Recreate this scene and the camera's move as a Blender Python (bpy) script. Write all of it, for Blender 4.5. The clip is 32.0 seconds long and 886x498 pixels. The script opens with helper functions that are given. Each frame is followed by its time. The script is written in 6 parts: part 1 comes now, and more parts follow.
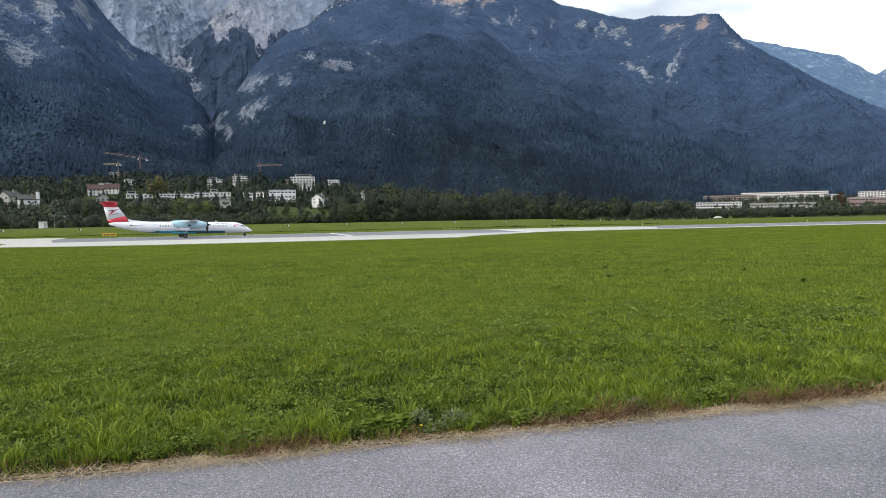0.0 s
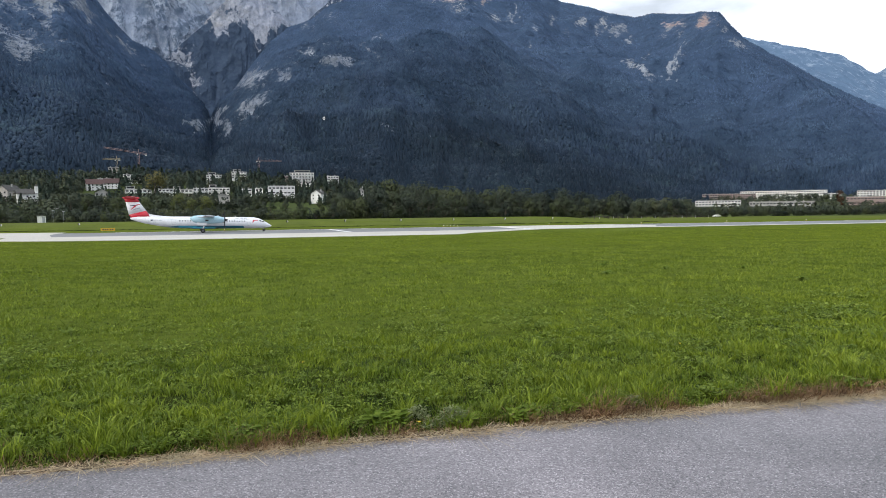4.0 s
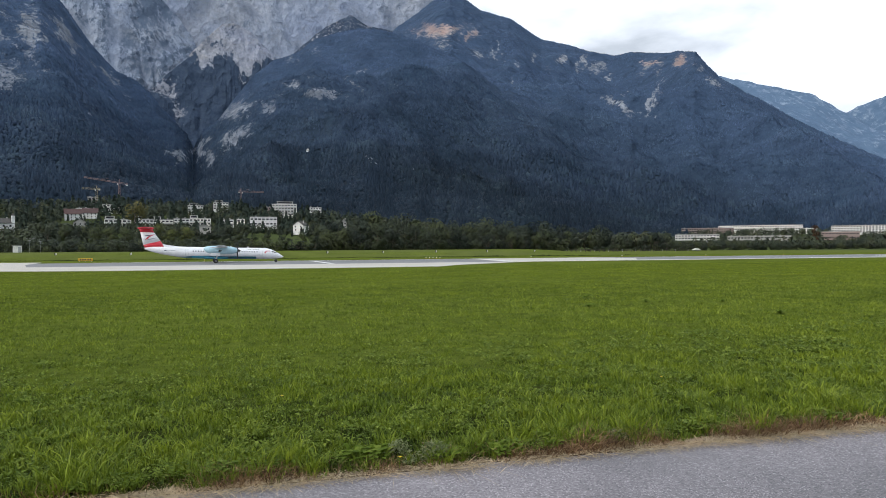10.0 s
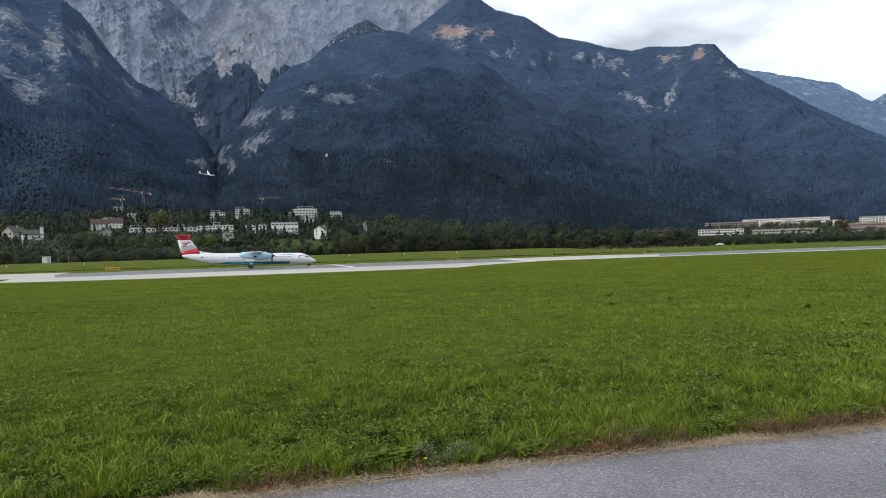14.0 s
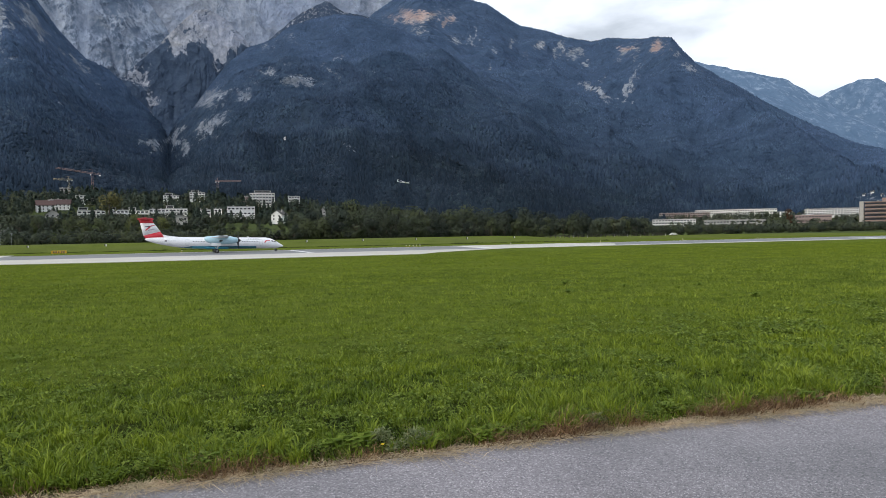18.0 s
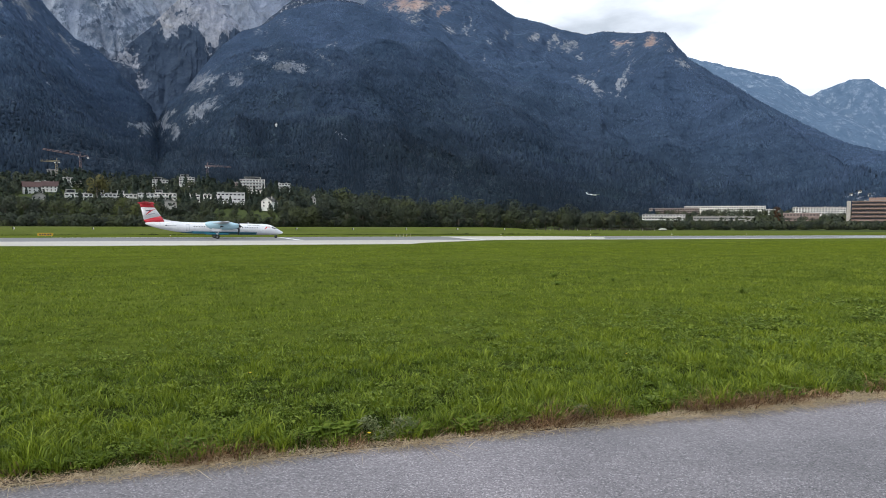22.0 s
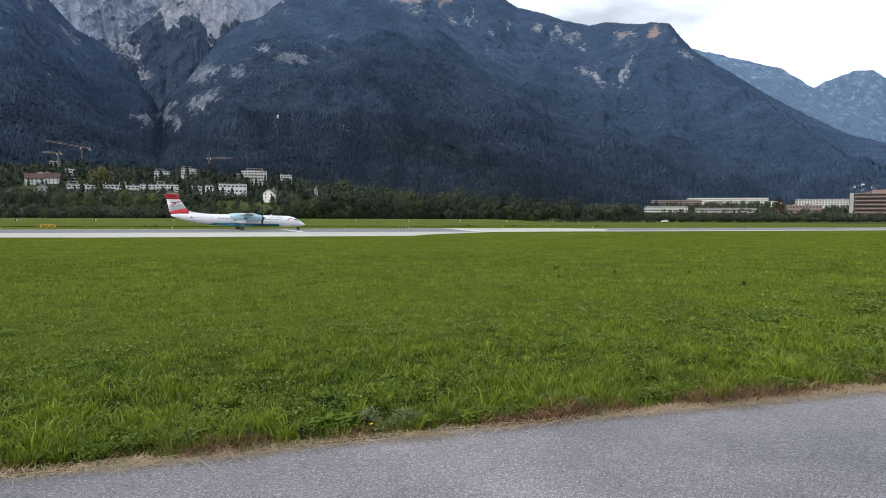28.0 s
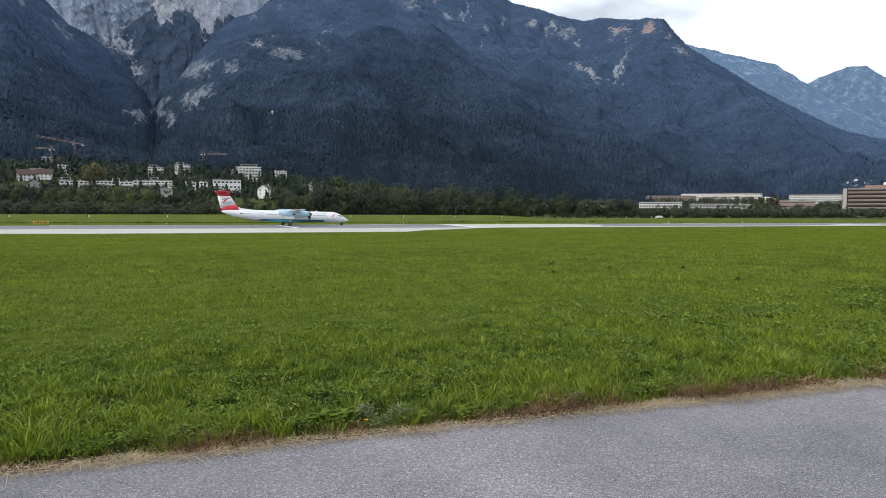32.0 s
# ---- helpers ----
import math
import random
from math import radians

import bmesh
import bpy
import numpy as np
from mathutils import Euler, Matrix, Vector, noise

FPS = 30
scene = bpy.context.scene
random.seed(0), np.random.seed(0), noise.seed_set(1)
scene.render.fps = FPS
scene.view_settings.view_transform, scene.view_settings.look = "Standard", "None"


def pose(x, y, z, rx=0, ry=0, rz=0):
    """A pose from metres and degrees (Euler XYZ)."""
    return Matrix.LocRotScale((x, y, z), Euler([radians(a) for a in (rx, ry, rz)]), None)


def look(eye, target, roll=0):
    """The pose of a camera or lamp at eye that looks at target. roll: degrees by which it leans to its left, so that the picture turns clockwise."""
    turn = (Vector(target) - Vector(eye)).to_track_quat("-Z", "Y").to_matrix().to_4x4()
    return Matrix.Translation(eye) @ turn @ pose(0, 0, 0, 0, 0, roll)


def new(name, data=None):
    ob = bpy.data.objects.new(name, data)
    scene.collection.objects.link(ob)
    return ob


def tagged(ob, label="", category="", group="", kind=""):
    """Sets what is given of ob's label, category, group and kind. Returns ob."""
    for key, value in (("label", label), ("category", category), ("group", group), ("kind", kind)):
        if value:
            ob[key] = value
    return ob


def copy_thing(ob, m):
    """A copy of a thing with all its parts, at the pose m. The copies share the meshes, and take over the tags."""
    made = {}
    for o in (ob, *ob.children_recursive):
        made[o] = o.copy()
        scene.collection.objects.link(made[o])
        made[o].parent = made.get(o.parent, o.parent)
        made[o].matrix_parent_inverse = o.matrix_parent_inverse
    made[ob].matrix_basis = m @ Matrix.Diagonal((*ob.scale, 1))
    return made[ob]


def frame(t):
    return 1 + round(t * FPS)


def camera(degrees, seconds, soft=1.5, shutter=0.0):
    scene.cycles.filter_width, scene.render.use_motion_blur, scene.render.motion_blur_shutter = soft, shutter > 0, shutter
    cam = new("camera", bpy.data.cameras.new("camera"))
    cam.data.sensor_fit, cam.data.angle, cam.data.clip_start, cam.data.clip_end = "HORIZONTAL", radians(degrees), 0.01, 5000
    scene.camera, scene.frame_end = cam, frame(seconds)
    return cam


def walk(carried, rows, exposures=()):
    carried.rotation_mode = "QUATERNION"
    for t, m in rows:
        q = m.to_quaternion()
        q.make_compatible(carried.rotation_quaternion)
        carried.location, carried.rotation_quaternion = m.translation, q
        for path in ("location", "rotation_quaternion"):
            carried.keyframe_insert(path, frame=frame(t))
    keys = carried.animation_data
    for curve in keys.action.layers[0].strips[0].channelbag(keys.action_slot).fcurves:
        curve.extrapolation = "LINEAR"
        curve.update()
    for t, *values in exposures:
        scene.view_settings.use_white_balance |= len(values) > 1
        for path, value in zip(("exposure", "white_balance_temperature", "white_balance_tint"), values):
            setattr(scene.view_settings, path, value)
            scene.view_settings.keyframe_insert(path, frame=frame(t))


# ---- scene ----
cam = camera(69.46, 32.0, soft=0.75)
EYE = (0.0, 0.0, 2.3)
# seconds, yaw, pitch, roll in degrees
TURNS = [
    (0, 4.12, -2.99, 0.95), (0.5, 3.80, -3.13, 0.71), (1, 4.11, -3.25, 0.89), (1.5, 4.06, -3.29, 0.76),
    (2, 3.49, -3.18, 0.47), (2.5, 3.77, -3.26, 0.47), (3, 3.81, -3.21, 0.51), (3.5, 3.88, -3.32, 0.53),
    (5.5, 4.46, -2.84, 0.93), (6, 3.86, -2.70, 1.20), (6.5, 3.77, -2.96, 1.32), (7, 4.12, -2.54, 1.00),
    (7.5, 3.61, -2.43, 0.90), (8, 3.16, -2.50, 0.82), (8.5, 2.82, -2.63, 0.90), (9, 2.95, -2.06, 0.99),
    (9.5, 4.54, -1.66, 0.36), (10, 2.48, -0.41, 0.27), (10.5, 2.39, -1.53, 0.32), (11, 2.04, -1.96, 0.89),
    (11.5, 3.62, -1.63, 0.70), (12, 6.29, -0.84, 1.92), (12.5, 5.93, 0.73, 1.62), (13, 5.18, -0.03, 1.24),
    (13.5, 4.62, 0.15, 1.71), (14, 4.31, -0.28, 1.63), (14.5, 4.08, -0.67, 1.49), (16.5, 2.40, 0.82, 1.79),
    (17, 2.02, -1.29, 1.24), (17.5, 1.33, -1.40, 0.44), (18, 0.68, -1.55, 0.96), (18.5, -0.00, -2.11, 0.61),
    (19, 0.25, -1.94, -0.26), (19.5, 0.46, -1.82, -0.17), (20, 1.60, -2.67, -0.40), (20.5, 1.53, -2.68, -0.09),
    (21, 0.72, -2.64, -0.24), (21.5, 0.32, -2.44, -0.20), (22, -0.17, -2.41, -0.26), (22.5, -0.36, -2.47, -0.24),
    (23, -0.15, -2.78, -0.23), (23.5, -0.23, -2.93, -0.38), (24, -0.22, -2.96, -0.36), (24.5, -0.35, -2.98, -0.41),
    (25, -0.99, -2.66, -0.32), (25.5, -0.57, -2.56, -0.11), (27.5, -0.59, -3.05, -0.55), (28, 0.00, -3.14, -0.30),
    (28.5, 0.36, -3.48, -0.42), (29, -0.01, -3.33, -0.51), (29.5, -0.10, -3.34, -0.50), (30, 0.20, -3.46, -0.56),
    (30.5, 0.14, -3.56, -0.52), (31, 0.16, -3.71, -0.78), (31.5, -0.39, -3.46, -0.35), (32, -0.45, -3.51, -0.25),
]
walk(cam, [(t, pose(*EYE, 90 + p, r, y)) for t, y, p, r in TURNS], [(0, 0.14), (9, 0.12), (9.9, -0.06), (11, -0.07), (11.9, -0.03), (12.6, -0.08), (13, -0.11), (14, -0.19), (14.5, -0.19), (16.5, -0.27), (17.2, -0.26), (18.5, -0.03), (24, -0.02), (32, 0.0)])

# ---- light: high thin overcast in the evening, the valley in shade ----
world = bpy.data.worlds.new("sky")
scene.world = world
world.use_nodes = True
wn, wl = world.node_tree.nodes, world.node_tree.links
wn.clear()
w_out = wn.new("ShaderNodeOutputWorld")
w_sky = wn.new("ShaderNodeTexSky")
w_sky.sky_type = "NISHITA"
w_sky.sun_disc = False
w_sky.sun_elevation, w_sky.sun_rotation = radians(29), radians(-131.6)
w_blue = wn.new("ShaderNodeBackground")
w_blue.inputs["Strength"].default_value = 0.11
wl.new(w_sky.outputs["Color"], w_blue.inputs["Color"])
w_co = wn.new("ShaderNodeTexCoord")
w_map = wn.new("ShaderNodeMapping")
w_map.inputs["Scale"].default_value = (1.0, 1.0, 2.6)
w_map.inputs["Location"].default_value = (0.35, 0.2, 0.1)
wl.new(w_co.outputs["Generated"], w_map.inputs["Vector"])
w_n1 = wn.new("ShaderNodeTexNoise")
w_n1.inputs["Scale"].default_value, w_n1.inputs["Detail"].default_value = 2.2, 7.0
w_n1.inputs["Roughness"].default_value = 0.52
wl.new(w_map.outputs["Vector"], w_n1.inputs["Vector"])
w_r1 = wn.new("ShaderNodeValToRGB")
w_r1.color_ramp.elements[0].position, w_r1.color_ramp.elements[0].color = 0.40, (0.68, 0.76, 0.87, 1)
w_r1.color_ramp.elements[1].position, w_r1.color_ramp.elements[1].color = 0.60, (1.60, 1.70, 1.87, 1)
wl.new(w_n1.outputs["Fac"], w_r1.inputs["Fac"])
w_cloud = wn.new("ShaderNodeBackground")
w_cloud.inputs["Strength"].default_value = 0.93
wl.new(w_r1.outputs["Color"], w_cloud.inputs["Color"])
w_n2 = wn.new("ShaderNodeTexNoise")
w_n2.inputs["Scale"].default_value, w_n2.inputs["Detail"].default_value = 1.3, 4.0
wl.new(w_map.outputs["Vector"], w_n2.inputs["Vector"])
w_r2 = wn.new("ShaderNodeMapRange")
w_r2.inputs["From Min"].default_value, w_r2.inputs["From Max"].default_value = 0.30, 0.44
wl.new(w_n2.outputs["Fac"], w_r2.inputs["Value"])
w_mix = wn.new("ShaderNodeMixShader")
wl.new(w_r2.outputs["Result"], w_mix.inputs["Fac"])
wl.new(w_blue.outputs["Background"], w_mix.inputs[1])
wl.new(w_cloud.outputs["Background"], w_mix.inputs[2])
wl.new(w_mix.outputs["Shader"], w_out.inputs["Surface"])

sun = new("sun", bpy.data.lights.new("sun", "SUN"))
sun.data.energy, sun.data.angle, sun.data.color = 1.5, radians(18), (1.0, 0.93, 0.85)
sun.matrix_world = look((-62, -55, 46), (0, 0, 0))


# ---- materials ----
def nodes_of(name):
    m = bpy.data.materials.new(name)
    m.use_nodes = True
    return m, m.node_tree.nodes, m.node_tree.links, m.node_tree.nodes["Principled BSDF"]


def ramp_of(n, l, source, stops):
    r = n.new("ShaderNodeValToRGB")
    while len(r.color_ramp.elements) < len(stops):
        r.color_ramp.elements.new(0.5)
    for el, (p, c) in zip(r.color_ramp.elements, stops):
        el.position, el.color = p, (*c, 1)
    l.new(source, r.inputs["Fac"])
    return r.outputs["Color"]


def noise_of(n, l, scale, detail=4.0, rough=0.55, local=False, stretch=None):
    co = n.new("ShaderNodeTexCoord") if local else n.new("ShaderNodeNewGeometry")
    out = co.outputs["Object"] if local else co.outputs["Position"]
    if stretch:
        mp = n.new("ShaderNodeMapping")
        mp.inputs["Rotation"].default_value = (0, 0, stretch[1])
        mp.inputs["Scale"].default_value = stretch[0]
        l.new(out, mp.inputs["Vector"])
        out = mp.outputs["Vector"]
    t = n.new("ShaderNodeTexNoise")
    t.inputs["Scale"].default_value, t.inputs["Detail"].default_value, t.inputs["Roughness"].default_value = scale, detail, rough
    l.new(out, t.inputs["Vector"])
    return t.outputs["Fac"]


def mix_of(n, l, fac, a, b, mode="MIX"):
    x = n.new("ShaderNodeMix")
    x.data_type, x.blend_type = "RGBA", mode
    if isinstance(fac, float):
        x.inputs["Factor"].default_value = fac
    else:
        l.new(fac, x.inputs["Factor"])
    for v, sock in ((a, x.inputs[6]), (b, x.inputs[7])):
        if isinstance(v, tuple):
            sock.default_value = (*v, 1)
        else:
            l.new(v, sock)
    return x.outputs[2]


def mat(name, a, b, scale=1.0, rough=0.8, bump=0.0, fine=12.0, metal=0.0, local=False, vary=0.0, stretch=None, spec=0.4, coarse=0.0, islands=0.0):
    """Two-tone procedural surface: broad noise at `scale`, fine grain at `scale * fine`, optional change from object to object."""
    m, n, l, bsdf = nodes_of(name)
    broad = noise_of(n, l, scale, 5.0, 0.6, local, stretch)
    grain = noise_of(n, l, scale * fine, 3.0, 0.6, local)
    col = ramp_of(n, l, broad, [(0.32, a), (0.68, b)])
    col = mix_of(n, l, 0.35, col, ramp_of(n, l, grain, [(0.3, tuple(v * 0.62 for v in a)), (0.7, tuple(min(1, v * 1.25) for v in b))]))
    if coarse:
        wide = noise_of(n, l, scale * coarse, 3.0, 0.5, local)
        col = mix_of(n, l, 1.0, col, ramp_of(n, l, wide, [(0.3, (0.72, 0.74, 0.7)), (0.7, (1.12, 1.1, 1.05))]), "MULTIPLY")
    if vary or islands:
        info = n.new("ShaderNodeNewGeometry" if islands else "ShaderNodeObjectInfo")
        k = vary or islands
        col = mix_of(n, l, 1.0, col, ramp_of(n, l, info.outputs["Random Per Island" if islands else "Random"],
                     [(0.0, (1 - k, 1 - k, 1 - k)), (0.5, (1, 1, 1 - k * 0.3)), (1.0, (1 + k, 1 + k * 0.8, 1 + k * 0.3))]), "MULTIPLY")
    l.new(col, bsdf.inputs["Base Color"])
    bsdf.inputs["Roughness"].default_value, bsdf.inputs["Metallic"].default_value = rough, metal
    bsdf.inputs["Specular IOR Level"].default_value = spec
    if bump:
        bp = n.new("ShaderNodeBump")
        bp.inputs["Strength"].default_value, bp.inputs["Distance"].default_value = min(1.0, bump), 0.6 / (scale * fine)
        l.new(grain, bp.inputs["Height"])
        l.new(bp.outputs["Normal"], bsdf.inputs["Normal"])
    return m


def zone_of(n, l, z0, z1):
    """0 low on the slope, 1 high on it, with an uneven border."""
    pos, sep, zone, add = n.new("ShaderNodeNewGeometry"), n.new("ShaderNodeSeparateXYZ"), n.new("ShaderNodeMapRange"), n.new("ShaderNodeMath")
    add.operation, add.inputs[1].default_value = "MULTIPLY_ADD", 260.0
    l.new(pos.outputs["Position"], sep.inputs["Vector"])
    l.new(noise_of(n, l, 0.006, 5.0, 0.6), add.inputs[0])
    east, rise = n.new("ShaderNodeMath"), n.new("ShaderNodeMath")      # the paler haze colour reaches lower on both outer flanks
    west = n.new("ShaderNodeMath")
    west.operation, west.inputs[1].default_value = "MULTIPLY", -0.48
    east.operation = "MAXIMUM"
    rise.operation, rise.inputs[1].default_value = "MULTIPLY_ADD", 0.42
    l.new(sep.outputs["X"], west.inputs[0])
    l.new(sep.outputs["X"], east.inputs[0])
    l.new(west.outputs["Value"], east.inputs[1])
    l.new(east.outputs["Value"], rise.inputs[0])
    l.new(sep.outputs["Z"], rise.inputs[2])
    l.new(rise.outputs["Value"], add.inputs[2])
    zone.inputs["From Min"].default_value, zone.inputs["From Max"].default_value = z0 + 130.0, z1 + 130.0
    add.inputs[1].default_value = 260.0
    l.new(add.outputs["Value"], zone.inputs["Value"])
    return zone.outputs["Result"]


def leaf_mat(name, a, b, c, vary=0.3, patch=0.15, thin=0.25, stretch=None, sheen=0.25, own=0.0, soft=False, tints=None, valley=None, zone=(40.0, 420.0), gloss=0.62):
    """Foliage: changes from leaf to leaf, from tree to tree and in broad patches, with a little light through it."""
    m, n, l, bsdf = nodes_of(name)
    g = n.new("ShaderNodeNewGeometry")
    col = ramp_of(n, l, g.outputs["Random Per Island"], [(0.0, a), (0.55, b), (1.0, c)])
    if valley:   # darker low on the slope; painted haze pales the colour above
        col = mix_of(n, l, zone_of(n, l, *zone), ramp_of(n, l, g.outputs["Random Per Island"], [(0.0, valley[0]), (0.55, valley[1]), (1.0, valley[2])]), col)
    if tints:
        at = n.new("ShaderNodeAttribute")
        at.attribute_name = "tint"
        col = mix_of(n, l, 1.0, col, ramp_of(n, l, at.outputs["Fac"], tints), "MULTIPLY")
    if soft:     # leaves shade with the roundness of their crown
        at, turn = n.new("ShaderNodeAttribute"), n.new("ShaderNodeVectorTransform")
        at.attribute_name = "soft"
        turn.vector_type, turn.convert_from, turn.convert_to = "NORMAL", "OBJECT", "WORLD"
        l.new(at.outputs["Vector"], turn.inputs["Vector"])
        l.new(turn.outputs["Vector"], bsdf.inputs["Normal"])
    wide = noise_of(n, l, patch, 4.0, 0.6, stretch=stretch)
    col = mix_of(n, l, 1.0, col, ramp_of(n, l, wide, [(0.3, (1 - vary, 1 - vary * 0.8, 1 - vary)), (0.7, (1 + vary, 1 + vary * 0.7, 1 + vary * 0.4))]), "MULTIPLY")
    if own:
        info = n.new("ShaderNodeObjectInfo")
        col = mix_of(n, l, 1.0, col, ramp_of(n, l, info.outputs["Random"], [(0.0, (1 - own * 0.8, 1 - own * 0.7, 1 - own * 0.6)), (0.5, (1, 1, 1)), (1.0, (1 + own * 0.6, 1 + own * 0.5, 1 - own * 0.2))]), "MULTIPLY")
    l.new(col, bsdf.inputs["Base Color"])
    bsdf.inputs["Roughness"].default_value = gloss
    bsdf.inputs["Specular IOR Level"].default_value = sheen
    if thin:
        tr = n.new("ShaderNodeBsdfTranslucent")
        l.new(col, tr.inputs["Color"])
        mx = n.new("ShaderNodeMixShader")
        mx.inputs["Fac"].default_value = thin
        l.new(bsdf.outputs["BSDF"], mx.inputs[1])
        l.new(tr.outputs["BSDF"], mx.inputs[2])
        l.new(mx.outputs["Shader"], n["Material Output"].inputs["Surface"])
    return m


def mountain_mat(name, wood_a, wood_b, rock_a, rock_b, size=0.02, zone=(40.0, 420.0), strata=0.0):
    """Woodland floor and bare rock, told apart by the mesh attribute `rock`."""
    m, n, l, bsdf = nodes_of(name)
    at = n.new("ShaderNodeAttribute")
    at.attribute_name = "rock"
    broken = noise_of(n, l, size * 3.2, 8.0, 0.72, stretch=((1.0, 1.0, 0.6), 0.5))
    add = n.new("ShaderNodeMath")
    add.operation, add.inputs[1].default_value = "MULTIPLY_ADD", 2.3
    l.new(broken, add.inputs[0])
    l.new(at.outputs["Fac"], add.inputs[2])
    fac = n.new("ShaderNodeMapRange")
    fac.inputs["From Min"].default_value, fac.inputs["From Max"].default_value = 1.60, 1.86
    l.new(add.outputs["Value"], fac.inputs["Value"])
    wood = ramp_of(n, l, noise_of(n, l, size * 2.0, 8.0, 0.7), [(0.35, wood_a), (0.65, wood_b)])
    # floor darker low down; its upper colour is blue with painted haze
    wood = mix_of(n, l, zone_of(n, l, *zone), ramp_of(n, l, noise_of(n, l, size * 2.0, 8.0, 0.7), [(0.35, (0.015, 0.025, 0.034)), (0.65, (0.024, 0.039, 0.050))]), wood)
    rock = ramp_of(n, l, noise_of(n, l, size * 3.0, 8.0, 0.70, stretch=((1.0, 1.0, 0.6), 0.3)), [(0.34, rock_a), (0.64, rock_b)])
    # warm evening sun on the ridge crags, painted into the rock colour
    alpenglow = n.new("ShaderNodeAttribute")
    alpenglow.attribute_name = "alpenglow"
    glow_tint = ramp_of(n, l, noise_of(n, l, size * 1.6, 7.0, 0.7), [(0.3, (0.20, 0.14, 0.13)), (0.7, (0.46, 0.30, 0.25))])
    rock = mix_of(n, l, alpenglow.outputs["Fac"], rock, glow_tint)
    rock = mix_of(n, l, 1.0, rock, ramp_of(n, l, noise_of(n, l, size * 0.14, 4.0, 0.6), [(0.35, (0.72, 0.76, 0.84)), (0.52, (0.98, 0.97, 0.95)), (0.66, (1.12, 1.06, 0.98))]), "MULTIPLY")
    crest = None
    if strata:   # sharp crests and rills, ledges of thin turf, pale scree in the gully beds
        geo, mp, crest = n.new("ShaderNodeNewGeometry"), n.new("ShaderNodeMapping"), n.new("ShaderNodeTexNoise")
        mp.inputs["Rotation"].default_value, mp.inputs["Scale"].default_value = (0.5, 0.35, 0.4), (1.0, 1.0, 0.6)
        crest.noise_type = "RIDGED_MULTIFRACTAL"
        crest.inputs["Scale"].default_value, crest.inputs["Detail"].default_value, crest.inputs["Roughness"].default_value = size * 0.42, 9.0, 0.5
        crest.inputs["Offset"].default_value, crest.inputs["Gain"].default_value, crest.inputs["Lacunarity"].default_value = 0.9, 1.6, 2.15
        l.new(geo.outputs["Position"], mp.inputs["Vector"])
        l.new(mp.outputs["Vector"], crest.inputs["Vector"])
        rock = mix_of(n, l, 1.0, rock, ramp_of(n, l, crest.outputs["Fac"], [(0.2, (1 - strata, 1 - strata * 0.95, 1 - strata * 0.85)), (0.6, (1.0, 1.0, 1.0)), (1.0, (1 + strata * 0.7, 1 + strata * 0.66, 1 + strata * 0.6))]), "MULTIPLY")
        turf = n.new("ShaderNodeMapRange")
        turf.inputs["From Min"].default_value, turf.inputs["From Max"].default_value, turf.inputs["To Max"].default_value = 0.52, 0.64, 0.6
        l.new(noise_of(n, l, size * 0.6, 9.0, 0.7, stretch=((1.0, 1.0, 1.8), 0.8)), turf.inputs["Value"])
        rock = mix_of(n, l, turf.outputs["Result"], rock, tuple(0.66 * v * k for v, k in zip(rock_b, (1.0, 0.98, 0.9))))
        scree, pale = n.new("ShaderNodeAttribute"), n.new("ShaderNodeMath")
        scree.attribute_name, pale.operation, pale.inputs[1].default_value = "scree", "MULTIPLY", 0.22
        l.new(scree.outputs["Fac"], pale.inputs[0])
        rock = mix_of(n, l, pale.outputs["Value"], rock, tuple(min(0.8, v * 1.2) for v in rock_b))
    col = mix_of(n, l, fac.outputs["Result"], wood, rock)
    l.new(col, bsdf.inputs["Base Color"])
    bsdf.inputs["Roughness"].default_value = 0.95
    bsdf.inputs["Specular IOR Level"].default_value = 0.1
    bp = n.new("ShaderNodeBump")
    bp.inputs["Strength"].default_value, bp.inputs["Distance"].default_value = 0.6, 0.22 / size
    l.new(noise_of(n, l, size * 2.2, 8.0, 0.7), bp.inputs["Height"])
    if crest:
        ridge = n.new("ShaderNodeBump")
        ridge.inputs["Strength"].default_value, ridge.inputs["Distance"].default_value = 0.9, 0.45 / size
        l.new(crest.outputs["Fac"], ridge.inputs["Height"])
        l.new(bp.outputs["Normal"], ridge.inputs["Normal"])
        bp = ridge
    l.new(bp.outputs["Normal"], bsdf.inputs["Normal"])
    return m


def plain(name, c, rough=0.5, metal=0.0, spec=0.5, coat=0.0):
    k = tuple(v * 0.86 for v in c)
    m = mat(name, k, c, 0.8, rough, 0.0, 9.0, metal, True, spec=spec)
    m.node_tree.nodes["Principled BSDF"].inputs["Coat Weight"].default_value = coat
    return m


M = {}
